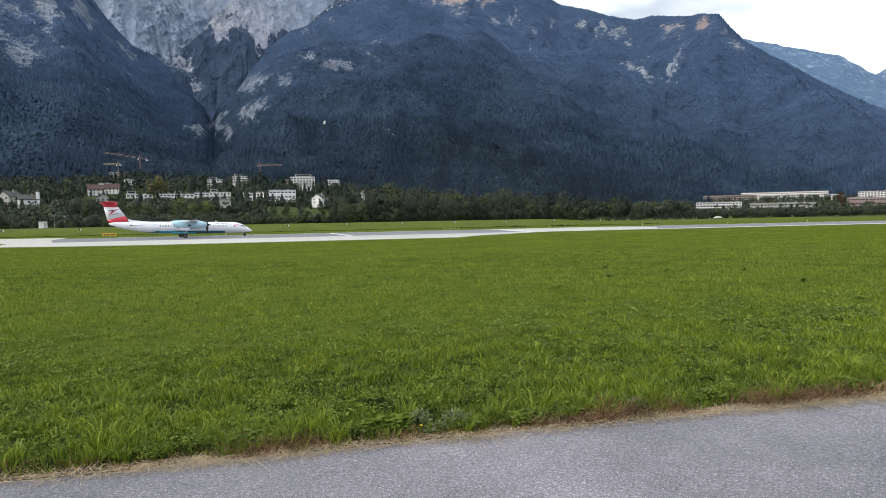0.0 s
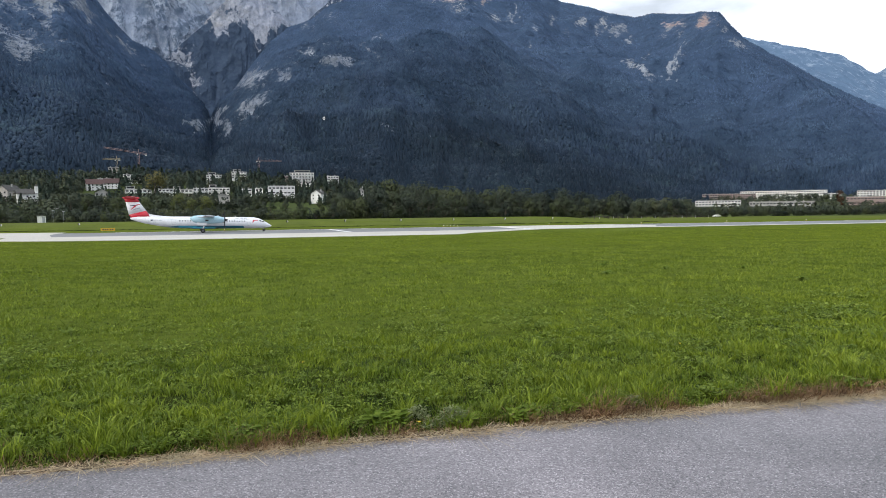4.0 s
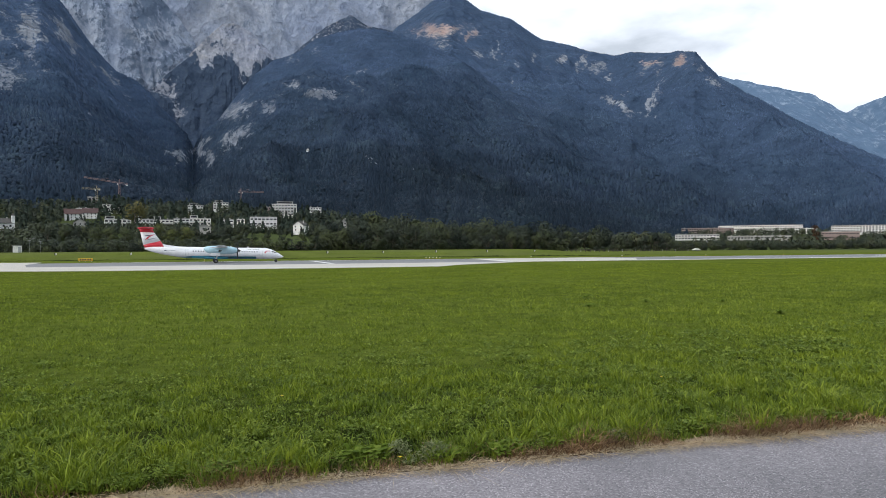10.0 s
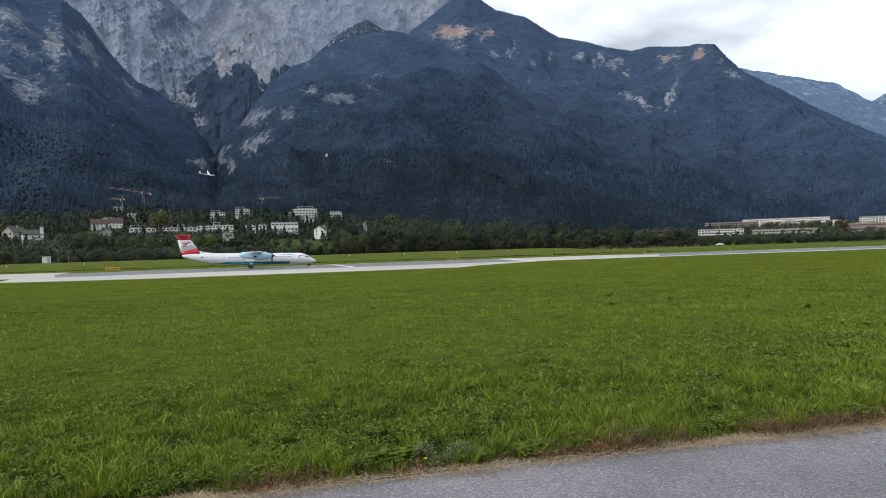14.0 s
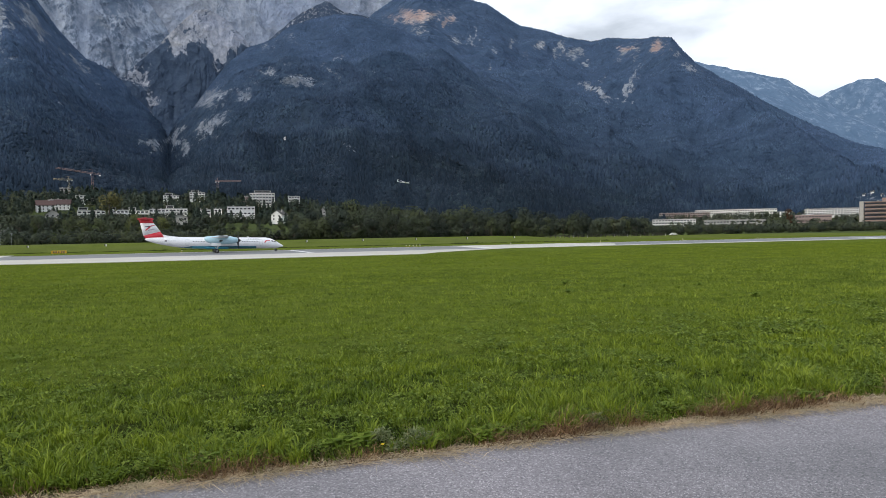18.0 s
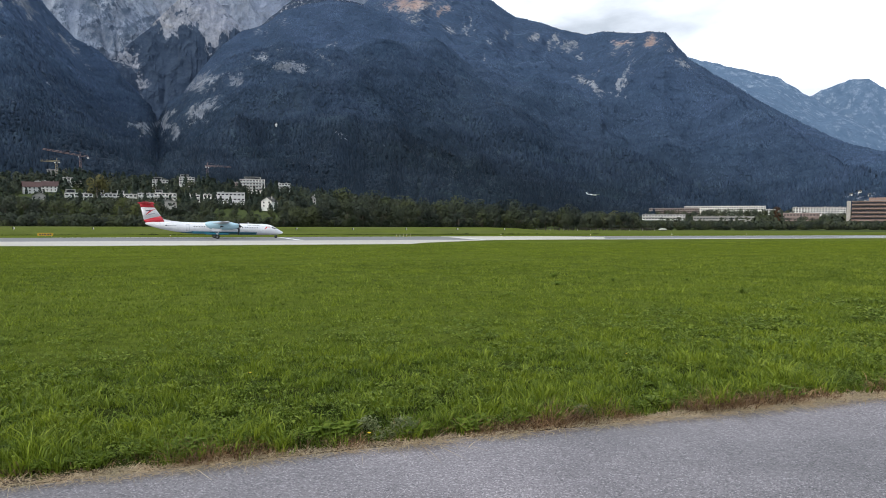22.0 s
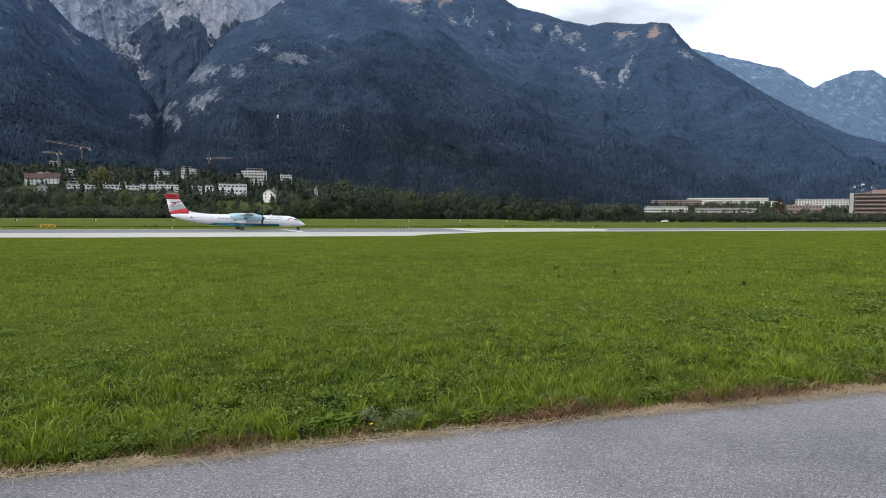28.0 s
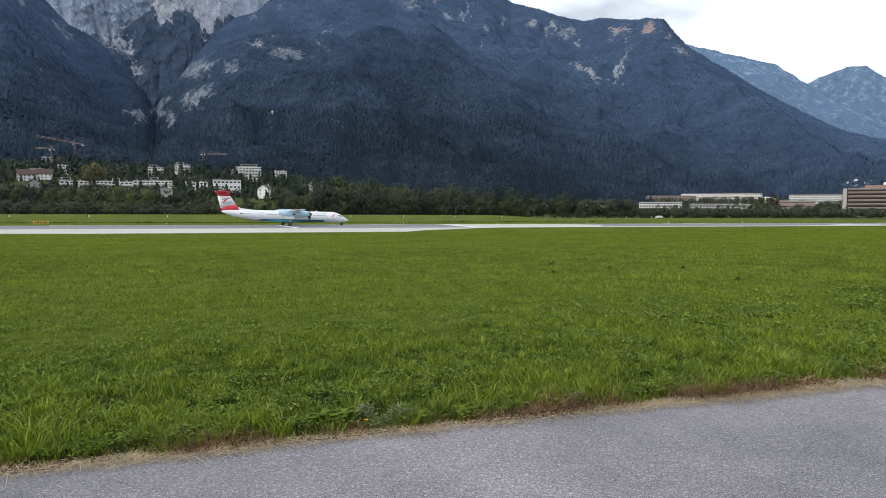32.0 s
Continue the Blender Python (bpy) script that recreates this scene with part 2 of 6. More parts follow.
def meadow_floor(name, a, b):
    """Mown turf; the unmown strip beside the taxiway has thatch darkened as shade between its blades (mesh attribute
    `mown`), the bank is drier (`dry`).
    """
    m = mat(name, a, b, 2.4, 1.0, 0.8, 6, coarse=0.05, spec=0.0, stretch=((0.7, 1.0, 1.0), -radians(18)))
    n, l, bsdf = m.node_tree.nodes, m.node_tree.links, m.node_tree.nodes["Principled BSDF"]
    turf = bsdf.inputs["Base Color"].links[0].from_socket
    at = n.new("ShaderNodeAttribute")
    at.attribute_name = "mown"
    # near-black tones put the shade of the gaps into the floor colour
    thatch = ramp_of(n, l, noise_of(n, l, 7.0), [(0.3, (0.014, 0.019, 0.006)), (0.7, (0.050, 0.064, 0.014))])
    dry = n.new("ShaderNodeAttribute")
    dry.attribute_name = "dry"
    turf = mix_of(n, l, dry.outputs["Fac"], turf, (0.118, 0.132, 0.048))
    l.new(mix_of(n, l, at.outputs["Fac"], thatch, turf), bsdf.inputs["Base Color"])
    return m


M["soil"] = meadow_floor("meadow soil", (0.062, 0.086, 0.015), (0.148, 0.184, 0.032))


def speckled(name, a, b, dark, light, grit):
    """Asphalt whose chippings show: cell by cell light and dark stones over a blotchy base."""
    m = mat(name, a, b, 1.1, 0.88, 0.0, 30, spec=0.25, coarse=0.25)
    n, l, bsdf = m.node_tree.nodes, m.node_tree.links, m.node_tree.nodes["Principled BSDF"]
    base = bsdf.inputs["Base Color"].links[0].from_socket
    geo = n.new("ShaderNodeNewGeometry")
    cell = n.new("ShaderNodeTexVoronoi")
    cell.inputs["Scale"].default_value = grit
    l.new(geo.outputs["Position"], cell.inputs["Vector"])
    sep = n.new("ShaderNodeSeparateColor")
    l.new(cell.outputs["Color"], sep.inputs["Color"])
    tone = ramp_of(n, l, sep.outputs["Red"], [(0.0, dark), (0.3, (0.86, 0.86, 0.87)), (0.82, (1.02, 1.02, 1.02)), (1.0, light)])
    l.new(mix_of(n, l, 1.0, base, tone, "MULTIPLY"), bsdf.inputs["Base Color"])
    bp = n.new("ShaderNodeBump")
    bp.inputs["Strength"].default_value, bp.inputs["Distance"].default_value = 0.7, 0.006
    l.new(cell.outputs["Distance"], bp.inputs["Height"])
    l.new(bp.outputs["Normal"], bsdf.inputs["Normal"])
    return m


M["asphalt"] = speckled("worn asphalt", (0.240, 0.226, 0.250), (0.298, 0.282, 0.308), (0.45, 0.45, 0.47), (1.9, 1.85, 1.85), 95)
M["thatch"] = mat("soil and thatch", (0.035, 0.024, 0.016), (0.10, 0.07, 0.045), 5.0, 0.95, 0.8, 10)
M["runway"] = mat("runway asphalt", (0.175, 0.176, 0.18), (0.245, 0.245, 0.248), 0.25, 0.85, 0.4, 20, spec=0.3, stretch=((0.12, 1.8, 1.0), -radians(18)))
M["concrete"] = mat("pale concrete", (0.45, 0.425, 0.372), (0.58, 0.555, 0.495), 0.2, 0.85, 0.3, 22, spec=0.3, stretch=((0.2, 1.2, 1.0), -radians(18)))
M["pasture"] = mat("pasture", (0.050, 0.066, 0.027), (0.084, 0.104, 0.041), 0.05, 1.0, 0.3, 14, spec=0.0)
M["marking"] = mat("white marking paint", (0.66, 0.66, 0.64), (0.8, 0.8, 0.78), 1.5, 0.7)
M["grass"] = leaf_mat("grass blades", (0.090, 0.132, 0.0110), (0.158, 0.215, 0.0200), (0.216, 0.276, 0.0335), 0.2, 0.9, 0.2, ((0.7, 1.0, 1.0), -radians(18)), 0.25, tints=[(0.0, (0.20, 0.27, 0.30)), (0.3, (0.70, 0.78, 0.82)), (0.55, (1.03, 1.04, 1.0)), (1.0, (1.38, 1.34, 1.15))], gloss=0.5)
M["straw"] = leaf_mat("dead straw", (0.075, 0.042, 0.022), (0.20, 0.118, 0.060), (0.42, 0.29, 0.16), 0.25, 2.0, 0.2)
M["grass_mid"] = leaf_mat("meadow blades", (0.094, 0.136, 0.0142), (0.147, 0.201, 0.0198), (0.207, 0.262, 0.041), 0.22, 0.5, 0.3, ((0.7, 1.2, 1.0), -radians(18)), 0.25, tints=[(0.0, (0.36, 0.42, 0.44)), (0.5, (1.02, 1.03, 1.0)), (1.0, (1.5, 1.42, 1.3))])
M["grass_far"] = leaf_mat("meadow tufts", (0.122, 0.168, 0.0170), (0.166, 0.218, 0.0216), (0.210, 0.263, 0.033), 0.24, 0.25, 0.3, ((0.5, 1.2, 1.0), -radians(18)), 0.1, tints=[(0.0, (0.6, 0.65, 0.7)), (0.5, (0.98, 1.0, 1.0)), (1.0, (1.35, 1.3, 1.25))])
M["pale_straw"] = leaf_mat("bleached straw", (0.30, 0.22, 0.13), (0.46, 0.36, 0.23), (0.64, 0.53, 0.37), 0.2, 2.0, 0.1)
M["weed"] = leaf_mat("grey-green weed leaves", (0.098, 0.1232, 0.0551), (0.175, 0.2072, 0.0986), (0.28, 0.315, 0.1668), 0.15, 2.0, 0.3, sheen=0.05)
M["dock"] = leaf_mat("dark dock leaves", (0.10, 0.155, 0.020), (0.145, 0.21, 0.030), (0.195, 0.26, 0.042), 0.15, 2.0, 0.4, sheen=0.05)
M["clover"] = leaf_mat("clover leaves", (0.075, 0.120, 0.016), (0.145, 0.205, 0.028), (0.23, 0.30, 0.055), 0.25, 0.8, 0.3, sheen=0.12, gloss=0.6)
M["petal"] = plain("yellow petals", (0.75, 0.55, 0.02), 0.6)
M["bark"] = mat("bark", (0.06, 0.048, 0.036), (0.12, 0.095, 0.07), 3.0, 0.95, 0.6, 8)
M["leaf"] = leaf_mat("broad leaves", (0.0385, 0.0505, 0.0325), (0.0455, 0.0595, 0.0365), (0.053, 0.0685, 0.0395), 0.2, 0.03, 0.2, own=0.8, soft=True)
M["leaf_light"] = leaf_mat("yellow-green leaves", (0.092, 0.112, 0.044), (0.105, 0.127, 0.048), (0.12, 0.141, 0.053), 0.2, 0.03, 0.2, own=0.6, soft=True)
M["leaf_grove"] = leaf_mat("leaves of many trees", (0.04872, 0.06232, 0.043), (0.05544, 0.0697, 0.04644), (0.063, 0.07708, 0.04902), 0.2, 0.03, 0.2, soft=True, tints=[(0.0, (0.62, 0.66, 0.7)), (0.35, (0.9, 0.95, 0.95)), (0.6, (1.1, 1.1, 0.95)), (0.85, (1.25, 1.18, 0.95)), (0.95, (1.35, 1.12, 0.9)), (1.0, (1.5, 1.4, 0.95))])
M["leaf_yellow"] = leaf_mat("yellowing leaves", (0.165, 0.155, 0.06), (0.205, 0.19, 0.072), (0.24, 0.222, 0.085), 0.15, 0.1, 0.2, soft=True)
M["leaf_red"] = leaf_mat("russet leaves", (0.05, 0.03, 0.018), (0.085, 0.045, 0.025), (0.12, 0.06, 0.03), 0.2, 0.1, 0.2, soft=True)
M["leaf_conifer"] = leaf_mat("dark conifer needles", (0.034, 0.053, 0.042), (0.040, 0.061, 0.047), (0.047, 0.069, 0.051), 0.3, 0.03, 0.2, soft=True)
M["bank_weed"] = leaf_mat("dark bank weeds", (0.024, 0.032, 0.013), (0.034, 0.044, 0.017), (0.046, 0.058, 0.022), 0.3, 0.3, 0.1, sheen=0.05)
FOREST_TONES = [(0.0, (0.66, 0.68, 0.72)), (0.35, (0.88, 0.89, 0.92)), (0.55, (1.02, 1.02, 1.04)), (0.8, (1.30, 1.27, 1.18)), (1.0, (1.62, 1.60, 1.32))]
# blue haze is mixed into the needle colours, more of it upslope
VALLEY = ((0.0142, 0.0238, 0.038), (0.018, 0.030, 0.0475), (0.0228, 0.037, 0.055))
M["spruce"] = leaf_mat("spruce needles tinted with blue haze", (0.048, 0.081, 0.150), (0.060, 0.100, 0.179), (0.071, 0.115, 0.199), 0.26, 0.009, 0.0, None, 0.05, soft=True, tints=FOREST_TONES, valley=VALLEY, zone=(130.0, 640.0))
# slope floors share the trees' painted haze blue
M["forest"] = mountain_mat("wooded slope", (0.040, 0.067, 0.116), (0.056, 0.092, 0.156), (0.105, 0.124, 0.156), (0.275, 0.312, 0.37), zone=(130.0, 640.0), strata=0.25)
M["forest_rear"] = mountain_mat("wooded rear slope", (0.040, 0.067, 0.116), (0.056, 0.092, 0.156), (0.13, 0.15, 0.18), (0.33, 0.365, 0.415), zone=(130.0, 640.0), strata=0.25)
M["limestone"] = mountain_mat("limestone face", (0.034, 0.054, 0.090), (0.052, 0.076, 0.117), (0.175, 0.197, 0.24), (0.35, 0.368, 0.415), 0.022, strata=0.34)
# blue haze is mixed into the wall and buttress colours
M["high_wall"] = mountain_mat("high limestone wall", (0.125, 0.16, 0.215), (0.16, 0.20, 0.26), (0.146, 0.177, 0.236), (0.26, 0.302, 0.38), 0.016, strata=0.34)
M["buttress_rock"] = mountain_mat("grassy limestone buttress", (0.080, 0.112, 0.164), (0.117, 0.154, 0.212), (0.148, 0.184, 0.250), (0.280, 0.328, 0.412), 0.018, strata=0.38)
# distance haze is put into these pale blue slope colours
M["hazy_rock"] = mountain_mat("far alpine slope in haze blue", (0.092, 0.150, 0.235), (0.124, 0.192, 0.285), (0.17, 0.24, 0.335), (0.27, 0.35, 0.45), 0.008)
M["white_paint"] = plain("white airframe paint", (0.92, 0.93, 0.95), 0.28, coat=0.4)
M["red_paint"] = plain("red airframe paint", (0.62, 0.025, 0.045), 0.3, coat=0.4)
M["blue_paint"] = plain("teal blue airframe paint", (0.02, 0.17, 0.27), 0.3, coat=0.4)
# light blue holds the sky reflected under the hull
M["sky_paint"] = plain("belly paint lightened as sky reflection", (0.07, 0.42, 0.60), 0.3, coat=0.4)
M["pale_blue"] = plain("pale blue airframe paint", (0.46, 0.69, 0.78), 0.3, coat=0.4)
M["grey_paint"] = plain("pale grey wing paint", (0.60, 0.63, 0.66), 0.4)
M["silver"] = plain("bare metal", (0.6, 0.6, 0.6), 0.35, 1.0)
M["dark_rim"] = plain("grey wheel rim", (0.16, 0.16, 0.17), 0.45, 0.5)
M["rubber"] = plain("tyre rubber", (0.018, 0.018, 0.02), 0.85)
M["black"] = plain("black composite", (0.02, 0.02, 0.024), 0.5)
M["dark_glass"] = plain("dark window glass", (0.02, 0.025, 0.032), 0.08, spec=0.8)
M["house_glass"] = plain("house window glass", (0.035, 0.038, 0.045), 0.2, spec=0.5)
M["ink"] = plain("dark lettering", (0.03, 0.04, 0.07), 0.5)
M["faint_grey"] = plain("pale grey lettering", (0.45, 0.47, 0.5), 0.5)
M["yellow"] = plain("yellow sign paint", (0.62, 0.36, 0.02), 0.55)
M["render_white"] = mat("white render", (0.78, 0.77, 0.75), (0.88, 0.87, 0.85), 0.25, 0.9, 0.2, 12, vary=0.12)
M["render_grey"] = mat("grey render", (0.32, 0.32, 0.31), (0.44, 0.43, 0.41), 0.25, 0.9, 0.2, 12, vary=0.12)
M["render_beige"] = mat("beige render", (0.42, 0.39, 0.35), (0.52, 0.49, 0.44), 0.25, 0.9, 0.2, 12)
M["render_pink"] = mat("brick-red render", (0.29, 0.215, 0.195), (0.39, 0.30, 0.275), 0.3, 0.9, 0.2, 12)
M["brown_panel"] = mat("red-brown facade panels", (0.26, 0.175, 0.14), (0.36, 0.245, 0.20), 0.4, 0.8, 0.1, 10)
M["tile_red"] = mat("red-brown roof tiles", (0.062, 0.038, 0.037), (0.098, 0.058, 0.056), 0.6, 0.85, 0.5, 10, vary=0.15)
M["tile_dark"] = mat("dark roof tiles", (0.05, 0.048, 0.048), (0.10, 0.095, 0.09), 0.6, 0.8, 0.5, 10, vary=0.15)
M["flat_roof"] = mat("gravel flat roof", (0.26, 0.25, 0.24), (0.38, 0.37, 0.35), 0.8, 0.9, 0.3, 10)
M["timber"] = mat("weathered timber", (0.08, 0.05, 0.03), (0.16, 0.10, 0.06), 0.8, 0.85, 0.4, 10)
M["steel_yellow"] = plain("weathered yellow steel", (0.40, 0.33, 0.19), 0.6)
M["steel_red"] = plain("dull red steel", (0.30, 0.20, 0.185), 0.6)
M["steel_grey"] = plain("galvanised steel", (0.45, 0.46, 0.47), 0.5, 0.6)
M["car_paint"] = mat("pale car paint", (0.5, 0.5, 0.52), (0.7, 0.7, 0.7), 0.4, 0.25, 0.0, 8, vary=0.35)
M["dark_wood"] = plain("dark fence rails", (0.06, 0.05, 0.045), 0.8)


# ---- building blocks ----
def mesh_from(name, verts, faces, material=None, smooth=False):
    me = bpy.data.meshes.new(name)
    verts, faces = np.asarray(verts, dtype=np.float32), np.asarray(faces, dtype=np.int32)
    k = faces.shape[1]
    me.vertices.add(len(verts))
    me.vertices.foreach_set("co", verts.ravel())
    me.loops.add(faces.size)
    me.loops.foreach_set("vertex_index", faces.ravel())
    me.polygons.add(len(faces))
    me.polygons.foreach_set("loop_start", np.arange(len(faces), dtype=np.int32) * k)
    me.update(calc_edges=True)
    if smooth:
        me.polygons.foreach_set("use_smooth", np.ones(len(faces), dtype=bool))
    if material:
        me.materials.append(material)
    return me


def bm_mesh(name, bm, material, smooth=False):
    bmesh.ops.recalc_face_normals(bm, faces=bm.faces)
    me = bpy.data.meshes.new(name)
    bm.to_mesh(me)
    bm.free()
    me.materials.append(material)
    if smooth:
        for p in me.polygons:
            p.use_smooth = True
    return me


def part(name, bm, material, parent=None, label="", smooth=False, at=None):
    """Links a bmesh (or a finished mesh) as one mesh object under a thing or under a part."""
    me = bm if isinstance(bm, bpy.types.Mesh) else bm_mesh(name, bm, material, smooth)
    ob = new(name, me)
    ob.parent = parent
    if at is not None:
        ob.matrix_basis = at
    if label:
        tagged(ob, label)
    return ob


def thing(name, m, label, category, group="", kind=""):
    ob = new(name)
    ob.matrix_basis = m
    return tagged(ob, label, category, group, kind)


def box(bm, x0, x1, y0, y1, z0, z1, bevel=0.0):
    m = Matrix.LocRotScale(((x0 + x1) / 2, (y0 + y1) / 2, (z0 + z1) / 2), None, (x1 - x0, y1 - y0, z1 - z0))
    r = bmesh.ops.create_cube(bm, size=1.0, matrix=m)
    if bevel:
        edges = list({e for v in r["verts"] for e in v.link_edges})
        bmesh.ops.bevel(bm, geom=edges, offset=bevel, segments=1, affect="EDGES")
    return bm


def boxed(*args, bevel=0.0):
    return box(bmesh.new(), *args, bevel=bevel)


def tube(bm, a, b, r0, r1=None, sides=8, caps=True):
    a, b = Vector(a), Vector(b)
    m = Matrix.Translation((a + b) / 2) @ (b - a).to_track_quat("Z", "Y").to_matrix().to_4x4()
    bmesh.ops.create_cone(bm, cap_ends=caps, segments=sides, radius1=r0, radius2=r0 if r1 is None else r1, depth=(b - a).length, matrix=m)
    return bm


def loft(bm, rings, closed=True, caps=True):
    """Skin over rings of equally many points."""
    rows = [[bm.verts.new(p) for p in ring] for ring in rings]
    k = len(rows[0])
    for a, b in zip(rows, rows[1:]):
        for i in range(k if closed else k - 1):
            bm.faces.new((a[i], a[(i + 1) % k], b[(i + 1) % k], b[i]))
    if caps:
        bm.faces.new(rows[0][::-1])
        bm.faces.new(rows[-1])
    return bm


TURN = radians(18)


def rw(u, s, z=0.0):
    """Airfield grid: u along the runway, s across it, away from the viewer."""
    return (u * math.cos(TURN) - s * math.sin(TURN), u * math.sin(TURN) + s * math.cos(TURN), z)


def polar(az, d, z=0.0):
    a = radians(az)
    return (d * math.sin(a), d * math.cos(a), z)


rng = np.random.RandomState(11)
TABLE = rng.rand(256, 256)


def vnoise(x, y):
    xi, yi = np.floor(x).astype(int), np.floor(y).astype(int)
    fx, fy = x - xi, y - yi
    fx, fy = fx * fx * (3 - 2 * fx), fy * fy * (3 - 2 * fy)
    g = lambda i, j: TABLE[(xi + i) % 256, (yi + j) % 256]
    return (g(0, 0) * (1 - fx) + g(1, 0) * fx) * (1 - fy) + (g(0, 1) * (1 - fx) + g(1, 1) * fx) * fy


def fbm(x, y, octaves=4, gain=0.5):
    total, amp, norm = 0.0, 1.0, 0.0
    for i in range(octaves):
        total, norm = total + amp * vnoise(x * 2 ** i + 17.3 * i, y * 2 ** i + 5.1 * i), norm + amp
        amp *= gain
    return total / norm


def step(x, a, b):
    k = np.clip((x - a) / (b - a), 0, 1)
    return k * k * (3 - 2 * k)


LOW = -1.86


def ground_z(u, s):
    """Verge level at the taxiway, falling to the runway, with a grass bank beyond it."""
    u, s = np.asarray(u, float), np.asarray(s, float)
    z = LOW * step(s, 7.5, 108.0) - 0.07 * (1 - step(s, 6.1, 6.5)) + 0.06 * step(s, 6.3, 6.75) * (1 - step(s, 8, 13)) * (0.5 + fbm(u * 1.5, s * 1.5, 2))
    bank = step(s, 206, 226) * (1 - step(s, 240, 262)) * (1 - step(u, 96, 134))
    z = z + 2.15 * bank + 0.05 * (fbm(u * 0.13, s * 0.13, 3) - 0.5) * step(s, 9, 20)
    return z


# ---- ground: one sheet out to the mountains ----
us = np.concatenate([np.linspace(-3000, -400, 14), np.linspace(-300, 500, 161), np.linspace(600, 3000, 14)])
ss = np.concatenate([np.linspace(-2500, -60, 12), np.linspace(-30, 5.5, 8), np.linspace(6, 8, 9), np.linspace(8.6, 40, 48), np.linspace(41, 110, 47), np.linspace(114, 200, 23), np.linspace(202, 268, 45), np.linspace(280, 460, 12), np.linspace(600, 4500, 12)])
U, S = np.meshgrid(us, ss)
Z = ground_z(U, S)
pts = np.stack([U * math.cos(TURN) - S * math.sin(TURN), U * math.sin(TURN) + S * math.cos(TURN), Z], -1).reshape(-1, 3)
nu = len(us)
i0 = (np.arange(len(ss) - 1)[:, None] * nu + np.arange(nu - 1)[None]).ravel()
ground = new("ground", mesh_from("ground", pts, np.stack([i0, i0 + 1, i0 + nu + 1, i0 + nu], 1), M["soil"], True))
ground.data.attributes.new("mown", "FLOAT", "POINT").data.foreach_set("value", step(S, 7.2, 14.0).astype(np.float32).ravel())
ground.data.attributes.new("dry", "FLOAT", "POINT").data.foreach_set("value", (step(S, 205, 212) * (0.15 + 1.3 * (fbm(U * 0.04, S * 0.45, 4) - 0.3))).clip(0, 1).astype(np.float32).ravel())
tagged(ground, "green mown airfield meadow falling gently to the runway", "grass field", kind="structure")


def slab(name, corners, z, thick, material, label, category):
    bm = bmesh.new()
    top = [bm.verts.new(rw(u, s, z)) for u, s in corners]
    low = [bm.verts.new(rw(u, s, z - thick)) for u, s in corners]
    bm.faces.new(top)
    bm.faces.new(low[::-1])
    for i in range(len(top)):
        j = (i + 1) % len(top)
        bm.faces.new((top[i], low[i], low[j], top[j]))
    return tagged(part(name, bm, material), label, category, kind="structure")


# taxiway with an uneven crumbling edge
edge = [(u, 6.30 + 0.09 * (fbm(np.float64(u * 1.3), np.float64(3.1), 4, 0.65) - 0.5) * 2 - 0.012 * (u - 3)) for u in np.arange(-14, 40, 0.25)]
slab("taxiway", [(-400, -22), (400, -22), (400, 6.2), *edge[::-1], (-400, 6.2)], 0.0, 0.06, M["asphalt"], "light grey worn asphalt taxiway beside the meadow", "taxiway")
verge_line = [(u, 6.60 + 0.22 * (fbm(np.float64(u * 1.1), np.float64(7.7), 3) - 0.5)) for u in np.arange(-14, 40, 0.25)]
slab("verge", [*[(u, q + 0.0) for u, q in edge], *verge_line[::-1]], 0.012, 0.05, M["thatch"], "dark brown bare soil and thatch along the taxiway", "verge")
slab("runway", [(-45, 142), (62, 140), (900, 138), (900, 172), (-57, 172)], LOW + 0.06, 0.1, M["runway"], "grey asphalt runway with lighter streaks", "runway")
slab("concrete_apron", [(-600, 150), (-61.5, 144.3), (-52.5, 141), (-48.1, 123.2), (-36, 119), (-20, 116), (31.6, 115.8), (37, 123), (52.6, 134.6), (62, 139.9), (-45, 141.9), (-51, 160), (-54, 181), (-80, 187), (-600, 187)], LOW + 0.065, 0.1, M["concrete"], "pale concrete taxi strip along the runway", "apron")
slab("concrete_pad", [(54, 141), (61, 139.2), (89, 140), (100, 158), (92, 172.5), (56, 172.5)], LOW + 0.075, 0.1, M["concrete"], "pale concrete slab across the runway", "runway slab")
slab("runway_shoulder", [(86, 139.2), (900, 137.2), (900, 141.6), (92, 143.4)], LOW + 0.07, 0.1, M["concrete"], "pale concrete shoulder along the runway", "runway shoulder")
for name, quad in (("marking_line", [(13.4, 142), (14.6, 142), (11.9, 169), (10.7, 169)]), ("marking_line", [(55.9, 141), (57.1, 141), (57.9, 168), (56.7, 168)]),
                   ("edge_line", [(62, 140.3), (900, 138.4), (900, 139.2), (62, 141.0)]), ("edge_line", [(-40, 170.6), (900, 170.6), (900, 171.3), (-40, 171.3)]),
                   ("edge_line", [(180, 150), (420, 152), (420, 154.5), (180, 153.5)])):
    slab(name, quad, LOW + 0.085, 0.012, M["marking"], "white painted runway line", "runway marking")


# ---- mountains ----
def interp(table, az):
    a = np.array(table)
    return [np.interp(az, a[:, 0], a[:, k]) for k in range(1, a.shape[1])]


